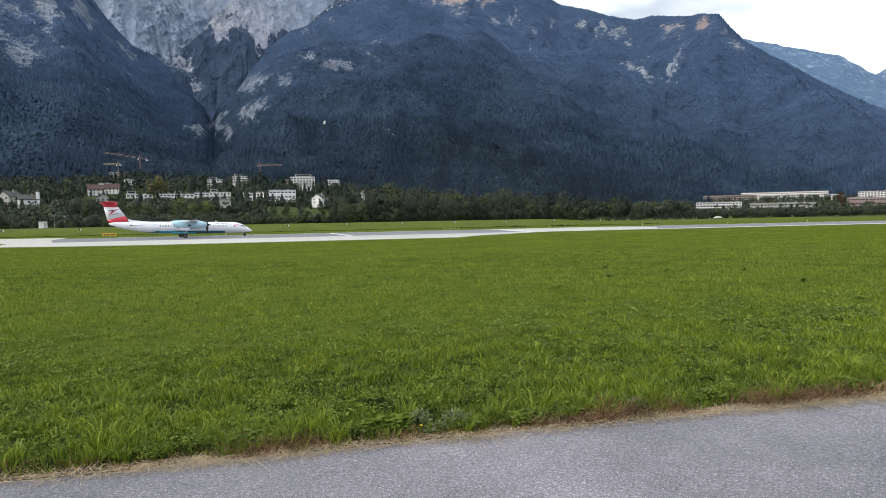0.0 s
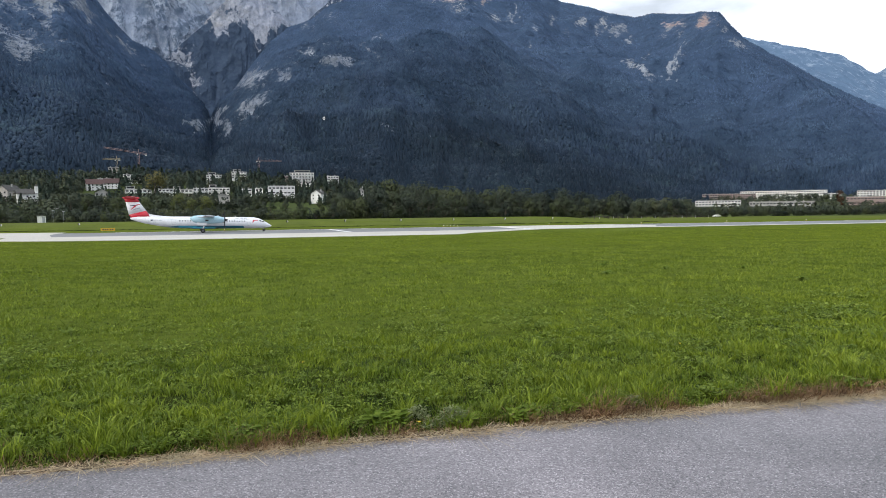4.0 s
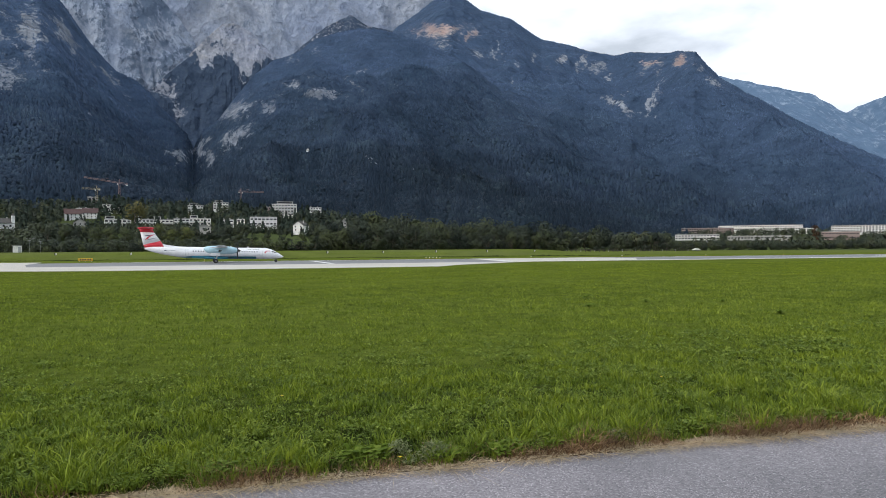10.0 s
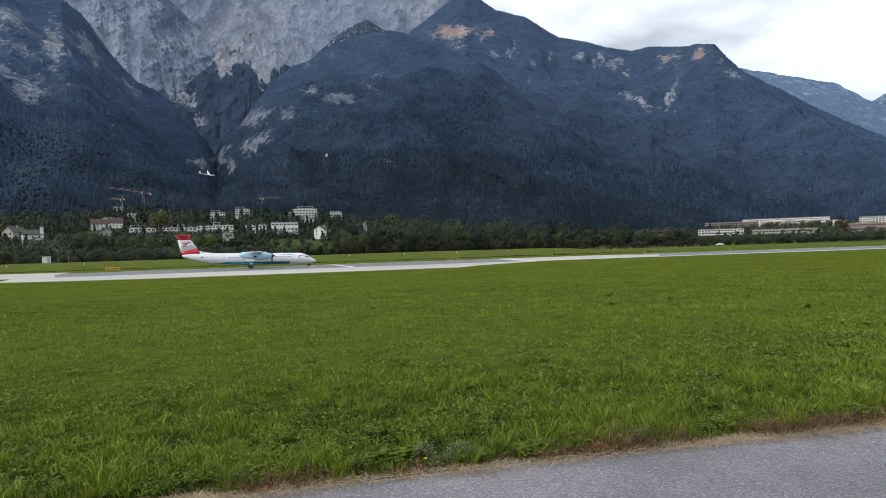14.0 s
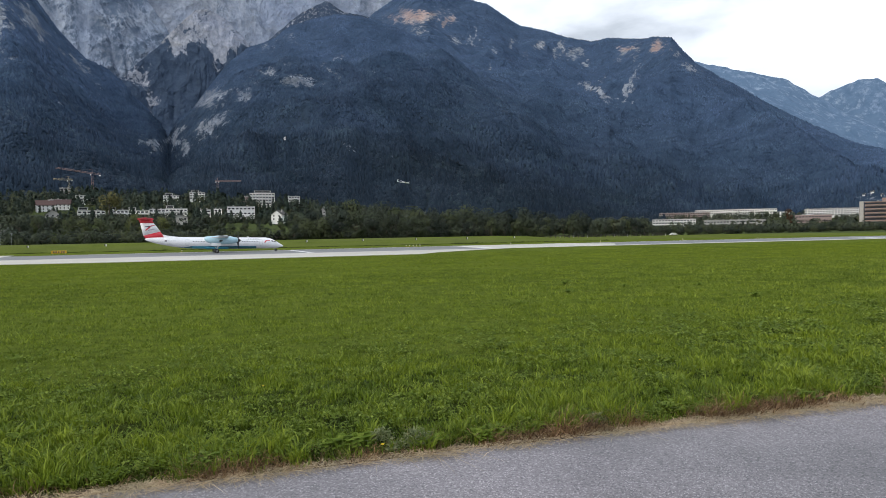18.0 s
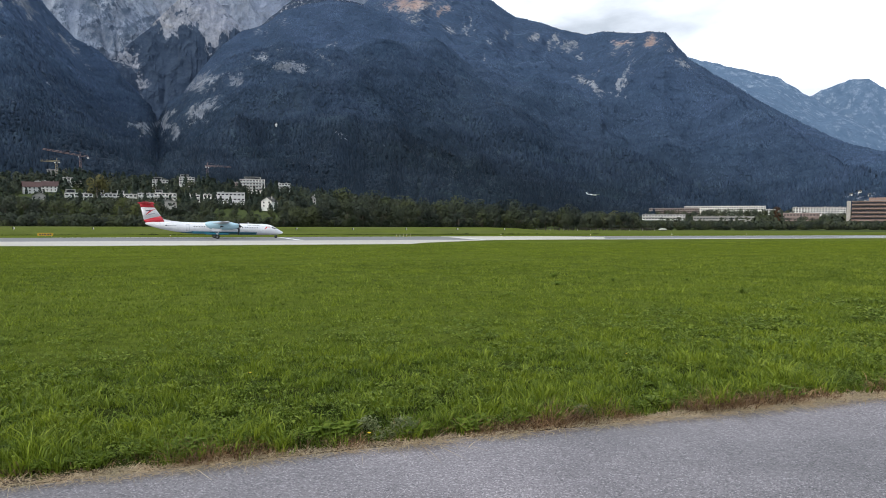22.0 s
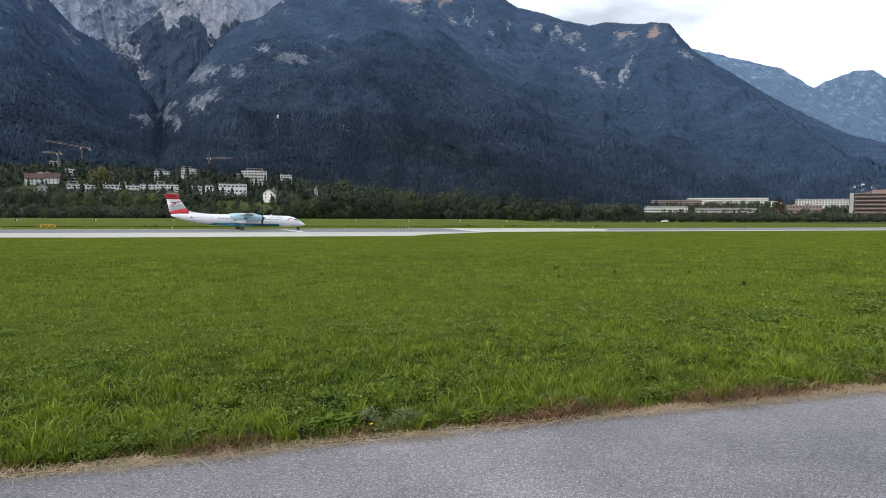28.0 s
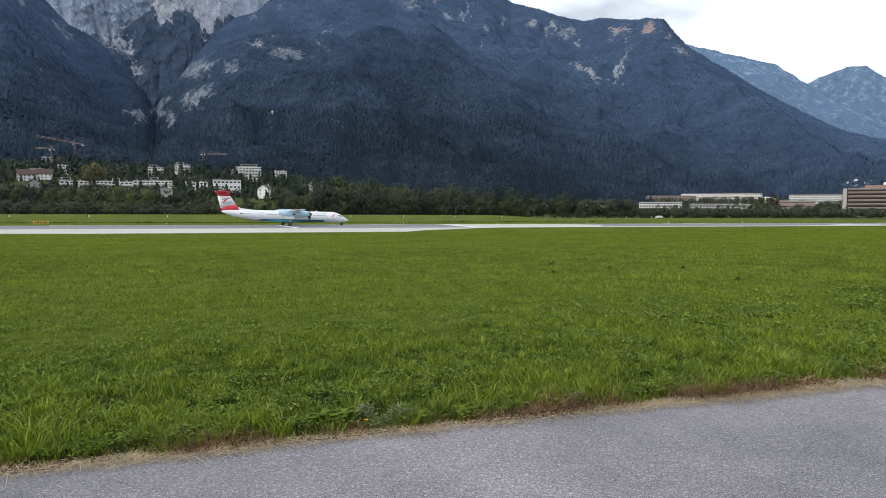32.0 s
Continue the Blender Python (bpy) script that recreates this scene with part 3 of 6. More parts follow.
FRONT = [(-48, 20.3, 2350), (-40.3, 20.0, 2300), (-36.4, 19.1, 2300), (-34.5, 19.07, 2280), (-33.3, 18.2, 2320), (-32.3, 16.9, 2350), (-31.3, 15.5, 2380), (-29.7, 13.7, 2450),
         (-28.4, 12.4, 2500), (-26.7, 11.05, 2600), (-25.15, 9.7, 2680), (-24.3, 8.3, 2720), (-23.76, 6.9, 2700), (-23.0, 9.0, 2560), (-21.2, 11.3, 2450), (-19.7, 13.2, 2420),
         (-18.7, 14.4, 2420), (-17.2, 15.6, 2440), (-15.2, 16.35, 2460), (-13.7, 17.5, 2480), (-11.7, 18.15, 2500), (-9.7, 18.55, 2500), (-7.6, 18.4, 2500), (-5.1, 17.8, 2500),
         (0, 15.5, 2450), (8, 11.5, 2300), (14, 6.5, 2100), (19, 2.5, 1900), (24, 0.8, 1700), (34, 0.4, 1500), (48, 0.3, 1450)]
REAR = [(-11, 14.0, 3300), (-6.6, 18.6, 3350), (-4.5, 19.95, 3380), (-3.0, 21.0, 3400), (-1.7, 21.5, 3400), (-0.4, 20.9, 3380), (1.0, 20.0, 3350), (3.5, 19.3, 3300), (5.4, 18.1, 3250),
        (6.4, 17.45, 3230), (8.3, 17.05, 3200), (10.2, 16.4, 3150), (12.5, 15.8, 3100), (13.9, 16.0, 3080), (17.0, 15.65, 3050), (17.6, 15.75, 3050), (19.1, 15.5, 3030), (19.9, 14.5, 3020),
        (20.9, 13.35, 3000), (22.6, 12.1, 2980), (24.2, 11.15, 2950), (26.0, 9.85, 2920), (28.2, 8.42, 2900), (32.1, 6.05, 2850), (34.5, 5.15, 2800), (48, 3.4, 2700)]
ROCKY = [(-60, 21.5, 4250), (-40, 21.0, 4250), (-36.8, 21.2, 4250), (-29.3, 22.6, 4300), (-20.6, 23.4, 4350), (-11, 23.1, 4300), (-6, 21.75, 4250), (-3.9, 21.4, 4250), (-1.0, 20.2, 4250), (6, 16, 4250)]
SPUR = [(-18, 14.0, 3350), (-14.7, 17.0, 3350), (-12.7, 18.55, 3380), (-10.6, 19.6, 3400), (-9.15, 18.7, 3400), (-6.6, 18.4, 3380), (-3, 16.0, 3350)]
CONE = [(-28.5, 11.0, 3100), (-27.0, 12.6, 3150), (-25.6, 13.9, 3200), (-24.0, 15.5, 3250), (-22.6, 17.0, 3300), (-21.3, 18.1, 3330), (-20.4, 18.4, 3330), (-19.2, 17.7, 3300), (-17.8, 16.5, 3260), (-15, 13.5, 3200)]
BUTTRESS = [(-40, 20.0, 3700), (-33, 21.2, 3720), (-29.5, 21.4, 3750), (-27.6, 20.6, 3750), (-26.4, 19.6, 3740), (-25.0, 18.3, 3720), (-23.85, 17.0, 3700), (-22.6, 14.6, 3660), (-21.5, 12.0, 3600), (-20, 9.0, 3560)]
EAST = [(17, 14.2, 4300), (21.1, 13.4, 4300), (22.4, 13.0, 4300), (24.1, 12.5, 4300), (25.8, 11.95, 4300), (27.8, 11.2, 4300), (29.4, 10.0, 4280), (32.0, 8.1, 4250), (34.5, 6.5, 4200), (48, 4.0, 4100)]
FARTHEST = [(24, 8.0, 4650), (29.8, 9.75, 4650), (31.2, 10.3, 4650), (32.6, 10.7, 4650), (33.5, 10.65, 4650), (34.3, 10.0, 4650), (37, 8.6, 4650), (48, 7.0, 4600)]


def hill_z(az, r):
    """Rising valley side under the village, level ground to the east."""
    zf = np.interp(az, [-50, -40, -30, -15, -6, 4, 14, 50], [46, 46, 56, 48, 30, 9, 0, 0])
    k = np.clip((r - 400) / 560, 0, 1)
    east = 15 * np.clip((az - 14) / 5, 0, 1) * np.clip((r - 400) / 620, 0, 1) ** 6
    return LOW + (zf - LOW) * k ** np.interp(az, [-36.3, -35.0], [0.95, 1.35]) + east


def rills(az, q, seed):
    """Steep gullies that run down a face aslant and join: near 1 in their beds, near 0 on the ribs between."""
    x = np.radians(az) * 26
    bend = 1.6 * fbm(x * 0.35 + seed, q * 1.6 + seed, 3) + 1.1 * q
    cut = sum(0.55 ** i * (1 - np.abs(2 * vnoise((x + bend) * 2.0 ** i + seed + 7 * i, q * 2.2 * 2.0 ** i + seed) - 1)) ** 2.5 for i in range(4))
    return cut / 1.35


def height(table, az, r, foot, bulge, seed, rough, village=False, jag=8.0, crags=2.0, gully=0.0):
    el, rr = interp(table, az)
    top = EYE[2] + rr * np.tan(np.radians(el))
    q = (r - foot) / (rr - foot)
    base = hill_z(az, np.full_like(r, foot)) if village else np.full_like(r, LOW)
    qc = np.clip(q, 0, 1)
    z = base + (top - base) * qc ** bulge
    x = np.radians(az) * 9
    rib = 1 - np.abs(2 * fbm(x * 1.0 + seed + 1.9 * qc, qc * 2.8 - x * 0.6 + seed, 3) - 1)
    fine = fbm(x * 3.5 + seed + 5 * qc, qc * 26 + seed, 4) - 0.5
    env = np.clip(4 * qc * (1 - qc), 0, 1) ** 0.8
    env = env * np.clip(top / 500, 0.02, 1)
    z = z + rough * env * ((rib - 0.72) * 0.16 + fine * 0.16)
    wx, wy = r * np.sin(np.radians(az)) / 700, r * np.cos(np.radians(az)) / 700
    crag = sum((1 - np.abs(2 * vnoise(wx * 2 ** i + seed, wy * 2 ** i + 3 * i) - 1)) * 0.45 ** i for i in range(5)) / 1.75
    z = z + rough * crags * env * (crag - 0.62)
    if gully:
        z = z - gully * env * (rills(az, qc, seed) - 0.45)
    grain = 700 / (10 + jag * 1.6)
    z = z + jag * (fbm(wx * grain + seed, wy * grain, 4) - 0.5) * np.clip(qc * 1.6 - 0.3, 0, 1)
    z = np.where(q > 1, z - (q - 1) * (rr - foot) * 1.1, z)
    if village:
        z = np.where(r < foot, hill_z(az, r), z)
    return z, q


def patches(az, el, spots):
    k = np.zeros_like(az)
    wa_, we_ = fbm(az * 1.7 + 40, el * 1.7 + 9, 4) - 0.5, fbm(az * 1.7 + 3, el * 1.7 + 77, 4) - 0.5
    az, el = az + 1.5 * wa_, el + 1.1 * we_
    for a, e, wa, we, tilt, v in spots:
        da, de = az - a, el - e
        c, s = math.cos(radians(tilt)), math.sin(radians(tilt))
        d = ((da * c + de * s) / wa) ** 2 + ((-da * s + de * c) / we) ** 2
        w = v * np.exp(-d * 0.9)
        k = np.where(np.abs(w) > np.abs(k), w, k)
    return k


def mountain(name, table, az0, az1, steps, rows, r_min, foot, bulge, seed, rough, material, label, spots, base_rock=0.0, village=False, jag=8.0, by_height=0.0, crags=2.0, wooded_below=0.0, gully=0.0):
    az = np.linspace(az0, az1, steps)
    el, rr = interp(table, az)
    k = np.concatenate([np.linspace(0, 1, rows), np.linspace(1.04, 1.3, 5)])
    AZ = np.repeat(az[None], len(k), 0)
    R = r_min + (rr[None] - r_min) * k[:, None]
    Zm, q = height(table, AZ, R, foot, bulge, seed, rough, village, jag, crags, gully)
    A = np.radians(AZ)
    v = np.stack([R * np.sin(A), R * np.cos(A), Zm], -1).reshape(-1, 3)
    i = (np.arange(len(k) - 1)[:, None] * steps + np.arange(steps - 1)[None]).ravel()
    me = mesh_from(name, v, np.stack([i, i + 1, i + steps + 1, i + steps], 1), material, True)
    E = np.degrees(np.arctan2(Zm - EYE[2], R))
    rock = base_rock + patches(AZ, E, spots) + by_height * np.clip(q, 0, 1)
    if wooded_below:
        rock = rock - 0.8 * (1 - step(E + 3.0 * (fbm(AZ * 1.3, E * 1.1, 5, 0.6) - 0.5) + (1.5 * (rills(AZ, np.clip(q, 0, 1), seed) - 0.45) if gully else 0.0), wooded_below - 0.9, wooded_below + 0.4))
    bed = rills(AZ, np.clip(q, 0, 1), seed) if gully else np.zeros_like(rock)
    if gully:
        rock = rock + 0.55 * (bed - 0.45) - 0.35 * np.clip(fbm(AZ * 0.9 + seed, E * 1.6 - AZ * 0.5, 4, 0.6) - 0.52, 0, 1) * 4
    me.attributes.new("scree", "FLOAT", "POINT").data.foreach_set("value", np.clip(1.6 * bed - 0.55, 0, 1).astype(np.float32).ravel())
    at = me.attributes.new("rock", "FLOAT", "POINT")
    at.data.foreach_set("value", rock.astype(np.float32).ravel())
    # mask of the painted sunlight, rear ridge only
    red = np.clip(1.6 * patches(AZ, E, GLOW_SPOTS), 0, 1) if name == "mountain_rear" else np.zeros_like(rock)
    me.attributes.new("alpenglow", "FLOAT", "POINT").data.foreach_set("value", red.astype(np.float32).ravel())
    return tagged(new(name, me), label, "mountain", kind="structure")


FRONT_SPOTS = [(-35.2, 15.8, 0.9, 2.2, 0, 0.92), (-37.0, 12.6, 1.6, 1.4, -30, 0.74), (-38.6, 13.8, 2.4, 0.7, -20, 0.7), (-33.0, 15.9, 1.9, 0.6, -50, 0.9), (-38.1, 15.6, 2.0, 0.6, -20, 0.85), (-39.4, 11.5, 1.0, 0.8, 0, 0.55),
               (-38.5, 17.6, 2.6, 0.8, -25, 0.9), (-35.3, 16.2, 1.3, 1.2, 0, 0.62), (-38.4, 15.0, 1.6, 0.35, -30, 0.55), (-34.4, 13.05, 0.9, 0.7, -20, 0.45), (-36.2, 13.4, 0.7, 1.0, -30, 0.5), (-30.2, 13.4, 1.6, 0.4, -42, 0.75), (-31.2, 10.3, 0.8, 0.4, -30, 0.45), (-20.4, 11.35, 2.2, 0.8, 28, 0.8), (-17.8, 11.85, 0.9, 0.4, 25, 0.8), (-20.55, 9.15, 2.2, 0.75, 40, 0.8),
               (-23.2, 8.2, 1.0, 0.5, 50, 0.9), (-22.6, 7.3, 0.5, 0.9, -10, 0.9), (-24.9, 7.4, 1.3, 0.6, -38, 0.75), (-16.0, 13.78, 1.0, 0.4, -10, 0.72), (-9.6, 15.2, 0.5, 0.32, 0, 0.78), (-12.95, 13.06, 1.9, 0.55, -2, 0.95),
               (-10.3, 13.8, 1.3, 0.3, -35, 0.62), (-13.6, 16.6, 0.8, 0.5, 0, 0.5), (-15.6, 15.6, 1.6, 0.6, 30, 0.42), (-13.4, 16.6, 0.8, 0.9, -20, 0.40), (-17.0, 12.9, 1.4, 0.5, 20, 0.42), (-14.4, 14.6, 1.6, 0.5, -10, 0.42), (-7.0, 14.0, 0.9, 0.25, -30, 0.4), (-28.6, 11.6, 1.2, 0.3, -42, 0.45), (-8.6, 7.5, 1.7, 0.16, -22, 0.55), (-4.6, 6.45, 1.0, 0.13, -12, 0.6)]
REAR_SPOTS = [(-2.7, 18.45, 2.9, 0.75, 4, 0.85), (0.1, 18.0, 0.7, 0.6, 0, 0.75), (-2.5, 17.35, 0.9, 0.4, -8, 0.62), (2.5, 16.95, 0.25, 0.9, -25, 0.7), (0.87, 16.5, 0.8, 0.4, -15, 0.62), (2.66, 16.04, 0.6, 0.3, -30, 0.6), (5.75, 15.95, 0.45, 0.45, 0, 0.72),
              (3.77, 14.35, 0.3, 0.3, 0, 0.6), (6.65, 15.1, 0.15, 0.4, 20, 0.6), (4.3, 15.6, 0.5, 0.3, -40, 0.62), (8.1, 15.87, 0.8, 0.5, 10, 0.7), (8.7, 16.1, 0.3, 0.45, 0, 0.62), (9.95, 15.5, 0.42, 0.9, -8, 0.78), (11.0, 14.9, 0.8, 0.55, -10, 0.72),
              (12.15, 14.2, 0.3, 0.5, 0, 0.62), (15.45, 14.85, 1.1, 0.6, 20, 0.78), (16.1, 14.05, 0.5, 0.4, -35, 0.66), (18.05, 14.95, 0.95, 0.6, 0, 0.88), (19.4, 14.4, 0.6, 0.4, -30, 0.6), (15.8, 12.2, 0.26, 1.3, -27, 0.88), (16.25, 12.95, 0.3, 0.7, -20, 0.66),
              (15.1, 11.2, 0.22, 0.8, 30, 0.6), (13.1, 11.65, 2.2, 0.34, -28, 0.85), (12.6, 12.2, 0.9, 0.3, -35, 0.7), (13.4, 10.75, 0.9, 0.16, -12, 0.62), (13.5, 12.7, 0.2, 0.8, -25, 0.55), (16.0, 10.6, 0.7, 0.2, 40, 0.66), (20.85, 12.9, 0.9, 0.35, -30, 0.64), (20.2, 13.4, 0.5, 0.3, 0, 0.55),
              (16.7, 13.5, 0.6, 0.25, 30, 0.55), (18.7, 8.5, 2.0, 0.12, -25, 0.42), (33.3, 2.0, 1.3, 0.35, 0, 0.6)]
# ridge crags that carry the painted warm sunlight
GLOW_SPOTS = [(18.05, 15.0, 0.8, 0.5, 0, 0.55), (15.5, 15.0, 0.7, 0.35, 15, 0.38), (-3.1, 18.55, 2.4, 0.6, 4, 0.45), (0.1, 18.0, 0.5, 0.45, 0, 0.42)]
ROCK_HOLES = [(-14.5, 18.2, 2.0, 0.6, 30, -0.3), (-28.5, 14.5, 0.8, 1.2, -30, -0.3)]
FOOT = 960
az = np.linspace(-50, 50, 200)
rr = np.linspace(395, 1160, 60)
AZ, R = np.meshgrid(az, rr)
A = np.radians(AZ)
hv = np.stack([R * np.sin(A), R * np.cos(A), hill_z(AZ, R) + 0.03 - 2.0 * (R < 400) - 6.0 * np.clip((R - 985) / 60, 0, 1) * (AZ < 15) + 1.5 * (fbm(R / 60, AZ * 1.5, 3) - 0.5) * np.clip((R - 420) / 80, 0, 1) * (AZ < 8)], -1).reshape(-1, 3)
i0 = (np.arange(59)[:, None] * 200 + np.arange(199)[None]).ravel()
tagged(new("hillside", mesh_from("hillside", hv, np.stack([i0, i0 + 1, i0 + 201, i0 + 200], 1), M["pasture"], True)), "green pasture slope under the village", "hillside", kind="structure")
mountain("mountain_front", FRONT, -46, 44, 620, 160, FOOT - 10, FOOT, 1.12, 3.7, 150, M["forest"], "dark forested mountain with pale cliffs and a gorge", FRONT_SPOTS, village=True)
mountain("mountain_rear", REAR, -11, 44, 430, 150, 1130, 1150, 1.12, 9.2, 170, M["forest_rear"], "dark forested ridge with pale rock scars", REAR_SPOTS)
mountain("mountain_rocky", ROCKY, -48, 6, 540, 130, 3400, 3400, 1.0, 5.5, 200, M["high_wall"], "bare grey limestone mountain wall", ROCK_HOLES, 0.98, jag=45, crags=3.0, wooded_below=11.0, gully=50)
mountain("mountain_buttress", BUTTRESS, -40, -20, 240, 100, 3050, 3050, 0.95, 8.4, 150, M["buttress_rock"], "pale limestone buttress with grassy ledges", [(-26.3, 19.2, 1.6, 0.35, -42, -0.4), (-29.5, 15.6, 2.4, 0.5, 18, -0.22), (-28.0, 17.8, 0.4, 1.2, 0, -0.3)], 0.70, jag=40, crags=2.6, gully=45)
mountain("mountain_cone", CONE, -28, -15.5, 260, 110, 2750, 2750, 1.0, 6.3, 100, M["limestone"], "pale rock cone above a dark wooded bowl",
         [(-26.2, 12.6, 1.2, 0.7, -38, 0.45), (-24.6, 10.6, 0.9, 0.5, -40, 0.42), (-18.4, 15.2, 0.2, 0.9, -15, 0.4), (-19.6, 15.6, 0.15, 0.6, 12, 0.4), (-23.4, 15.0, 0.6, 0.9, -20, 0.4), (-17.9, 13.2, 0.2, 0.7, -30, 0.35)], 0.9, jag=30, crags=1.6, wooded_below=15.4, gully=45)
mountain("mountain_spur", SPUR, -18, -3, 160, 60, 2600, 2600, 1.1, 2.2, 80, M["limestone"], "grassy brown rock spur below the high wall", [], 0.42, jag=16)
mountain("mountain_east", EAST, 17, 48, 240, 80, 3000, 3000, 1.1, 7.1, 160, M["hazy_rock"], "distant alpine ridge coloured blue-grey as haze", [], 0.2, jag=24, by_height=0.25)
mountain("mountain_farthest", FARTHEST, 24, 48, 180, 60, 4100, 4100, 1.0, 1.3, 120, M["hazy_rock"], "distant summit paled as if by haze", [], 0.3, jag=30, by_height=0.2)
# the far side of the valley, behind the viewer
mountain("mountain_south", [(80, 6, 3800), (130, 7, 3800), (180, 6, 3800), (230, 7, 3800), (280, 6, 3800)], 80, 280, 240, 30, 1800, 1800, 1.1, 4.1, 160, M["forest"], "forested mountains across the valley", [], 0.0, jag=30)


def soften(me, n, tint=None):
    """Stores the rounded normals of foliage, and a tone for each tree."""
    n = np.asarray(n, np.float32).reshape(-1, 3)
    n = n / np.linalg.norm(n, axis=1)[:, None]
    me.attributes.new("soft", "FLOAT_VECTOR", "POINT").data.foreach_set("vector", n.ravel())
    if tint is not None:
        me.attributes.new("tint", "FLOAT", "POINT").data.foreach_set("value", np.asarray(tint, np.float32).ravel())
    return me


def scatter_spruce(name, count, table, az0, az1, r_min, foot, bulge, seed, rough, village, spots, size, label, material="spruce", split=(0, 9999), full=False):
    """Trees over a slope: pointed conifers and, low down, rounder broadleaved crowns; full crowns have a shoulder ring."""
    g = np.random.RandomState(int(seed * 10) + int(split[0]))
    az = az0 + (az1 - az0) * g.rand(count)
    el, rr = interp(table, az)
    lo, hi = np.maximum(r_min, split[0]), np.minimum(rr * 1.004, split[1])
    r = lo + np.maximum(hi - lo, 0) * g.rand(count) ** 1.05
    on = hi > lo + 5
    az, r, el, rr = az[on], r[on], el[on], rr[on]
    count = len(az)
    z, q = height(table, az, r, foot, bulge, seed, rough, village)
    e = np.degrees(np.arctan2(z - EYE[2], r))
    bare = patches(az, e, spots)
    keep = ((bare < 0.14 + 0.5 * g.rand(count) ** 1.5) | (g.rand(count) < 0.2)) & (fbm(np.radians(az) * 60, r / 90, 3) > 0.22)
    keep |= (q > 0.985) & (bare < 0.4)
    keep &= ~((az > 18.5) & (r < 1180))
    if table is REAR:
        keep &= (az > -1) | (e > interp(FRONT, az)[0] - 1.0)
    az, r, z, bare = az[keep], r[keep], z[keep], bare[keep]
    n = len(az)
    a = np.radians(az)
    # lean of the ground under each tree
    za, zr = height(table, az + 0.2, r, foot, bulge, seed, rough, village)[0], height(table, az, r + 9.0, foot, bulge, seed, rough, village)[0]
    ga, gr = (za - z) / (r * radians(0.2)), (zr - z) / 9.0
    out, side = np.stack([np.sin(a), np.cos(a)], -1), np.stack([np.cos(a), -np.sin(a)], -1)
    slope = np.concatenate([-(out * gr[:, None] + side * ga[:, None]), np.ones((n, 1))], 1)
    slope /= np.linalg.norm(slope, axis=1)[:, None]
    broad = g.rand(n) < np.clip(1.0 - (r - 950) / 1000, 0.05, 0.9) * np.clip(3.2 * fbm(az * 1.3 + 8, r / 130, 4) - 0.9, 0.05, 1)
    h = size * (0.55 + 0.8 * g.rand(n) ** 1.3) * np.where(broad, 0.68, 1.0) * (1 - 0.6 * np.clip(bare, 0, 1))
    w = h * np.where(broad, 0.42, 0.27 if full else 0.5) * (0.8 + 0.4 * g.rand(n))
    turn = g.rand(n) * 6.28
    x, y = r * np.sin(a), r * np.cos(a)
    k, cone = 3, 0.34 if full else 0.28
    rings = [(np.where(broad, 0.75, 1.0), np.where(broad, 0.08, 0.02)), (np.where(broad, 1.0, 0.66), np.where(broad, 0.55, 0.42))] if full else [(1.0, np.where(broad, 0.25, 0.05))]
    m = len(rings) * k + 1
    v, soft = np.empty((n, m, 3)), np.repeat((slope * 1.15)[:, None], m, 1)
    soft = soft + 0.13 * g.normal(size=(n, 1, 3))
    for j, (wide, up) in enumerate(rings):
        for i in range(k):
            t = turn + i * 6.283 / k + 0.9 * j
            wob = w * wide * (0.8 + 0.4 * g.rand(n))
            v[:, j * k + i] = np.stack([x + np.cos(t) * wob, y + np.sin(t) * wob, z - 1.5 + h * (up + 0.06 * g.rand(n))], -1)
            soft[:, j * k + i] += np.stack([cone * np.cos(t), cone * np.sin(t), np.full(n, -0.45 * cone + 0.3 * j)], -1)
    v[:, m - 1] = np.stack([x + 0.1 * w * g.normal(size=n), y + 0.1 * w * g.normal(size=n), z - 1.5 + h * np.where(broad, 0.86, 1.0)], -1)
    soft[:, m - 1, 2] += 0.5
    f = [(i, (i + 1) % k, i + k) for i in range(k)] + [((i + 1) % k, (i + 1) % k + k, i + k) for i in range(k)] if full else []
    f += [(m - 1 - k + i, m - 1 - k + (i + 1) % k, m - 1) for i in range(k)]
    faces = (np.array(f)[None] + (np.arange(n) * m)[:, None, None]).reshape(-1, 3)
    stand = fbm(x / 75 + 3, y / 75 + z / 60, 5, 0.72) - 0.5
    tone = np.clip(0.47 + 1.25 * stand + (0.07 if full else 0.05) * g.normal(size=n) + np.where(broad, 0.04 + 0.22 * g.rand(n) ** 2, 0.0), 0, 1)
    if table is FRONT:   # darker tree tones on the western slopes
        tone = np.clip(tone - 0.20 * np.clip((-2 - az) / 8, 0, 1) * np.clip((r - 1250) / 500, 0, 1) * np.clip((az + 33) / 6, 0.3, 1), 0, 1)
    ob = new(name, soften(mesh_from(name, v.reshape(-1, 3), faces, M[material], True), soft, np.repeat(tone, m)))
    return tagged(ob, label, "forest", kind="stuff")


FR = (FRONT, -42, 40, 930, FOOT, 1.12, 3.7, 150, True, FRONT_SPOTS)
RE = (REAR, -10, 40, 1130, 1150, 1.12, 9.2, 170, False, REAR_SPOTS)
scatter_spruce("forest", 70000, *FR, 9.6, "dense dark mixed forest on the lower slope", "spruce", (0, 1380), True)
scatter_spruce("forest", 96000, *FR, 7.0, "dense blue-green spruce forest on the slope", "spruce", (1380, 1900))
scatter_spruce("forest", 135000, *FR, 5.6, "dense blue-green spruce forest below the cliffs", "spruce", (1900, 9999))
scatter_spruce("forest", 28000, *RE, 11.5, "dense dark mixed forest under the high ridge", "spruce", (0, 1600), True)
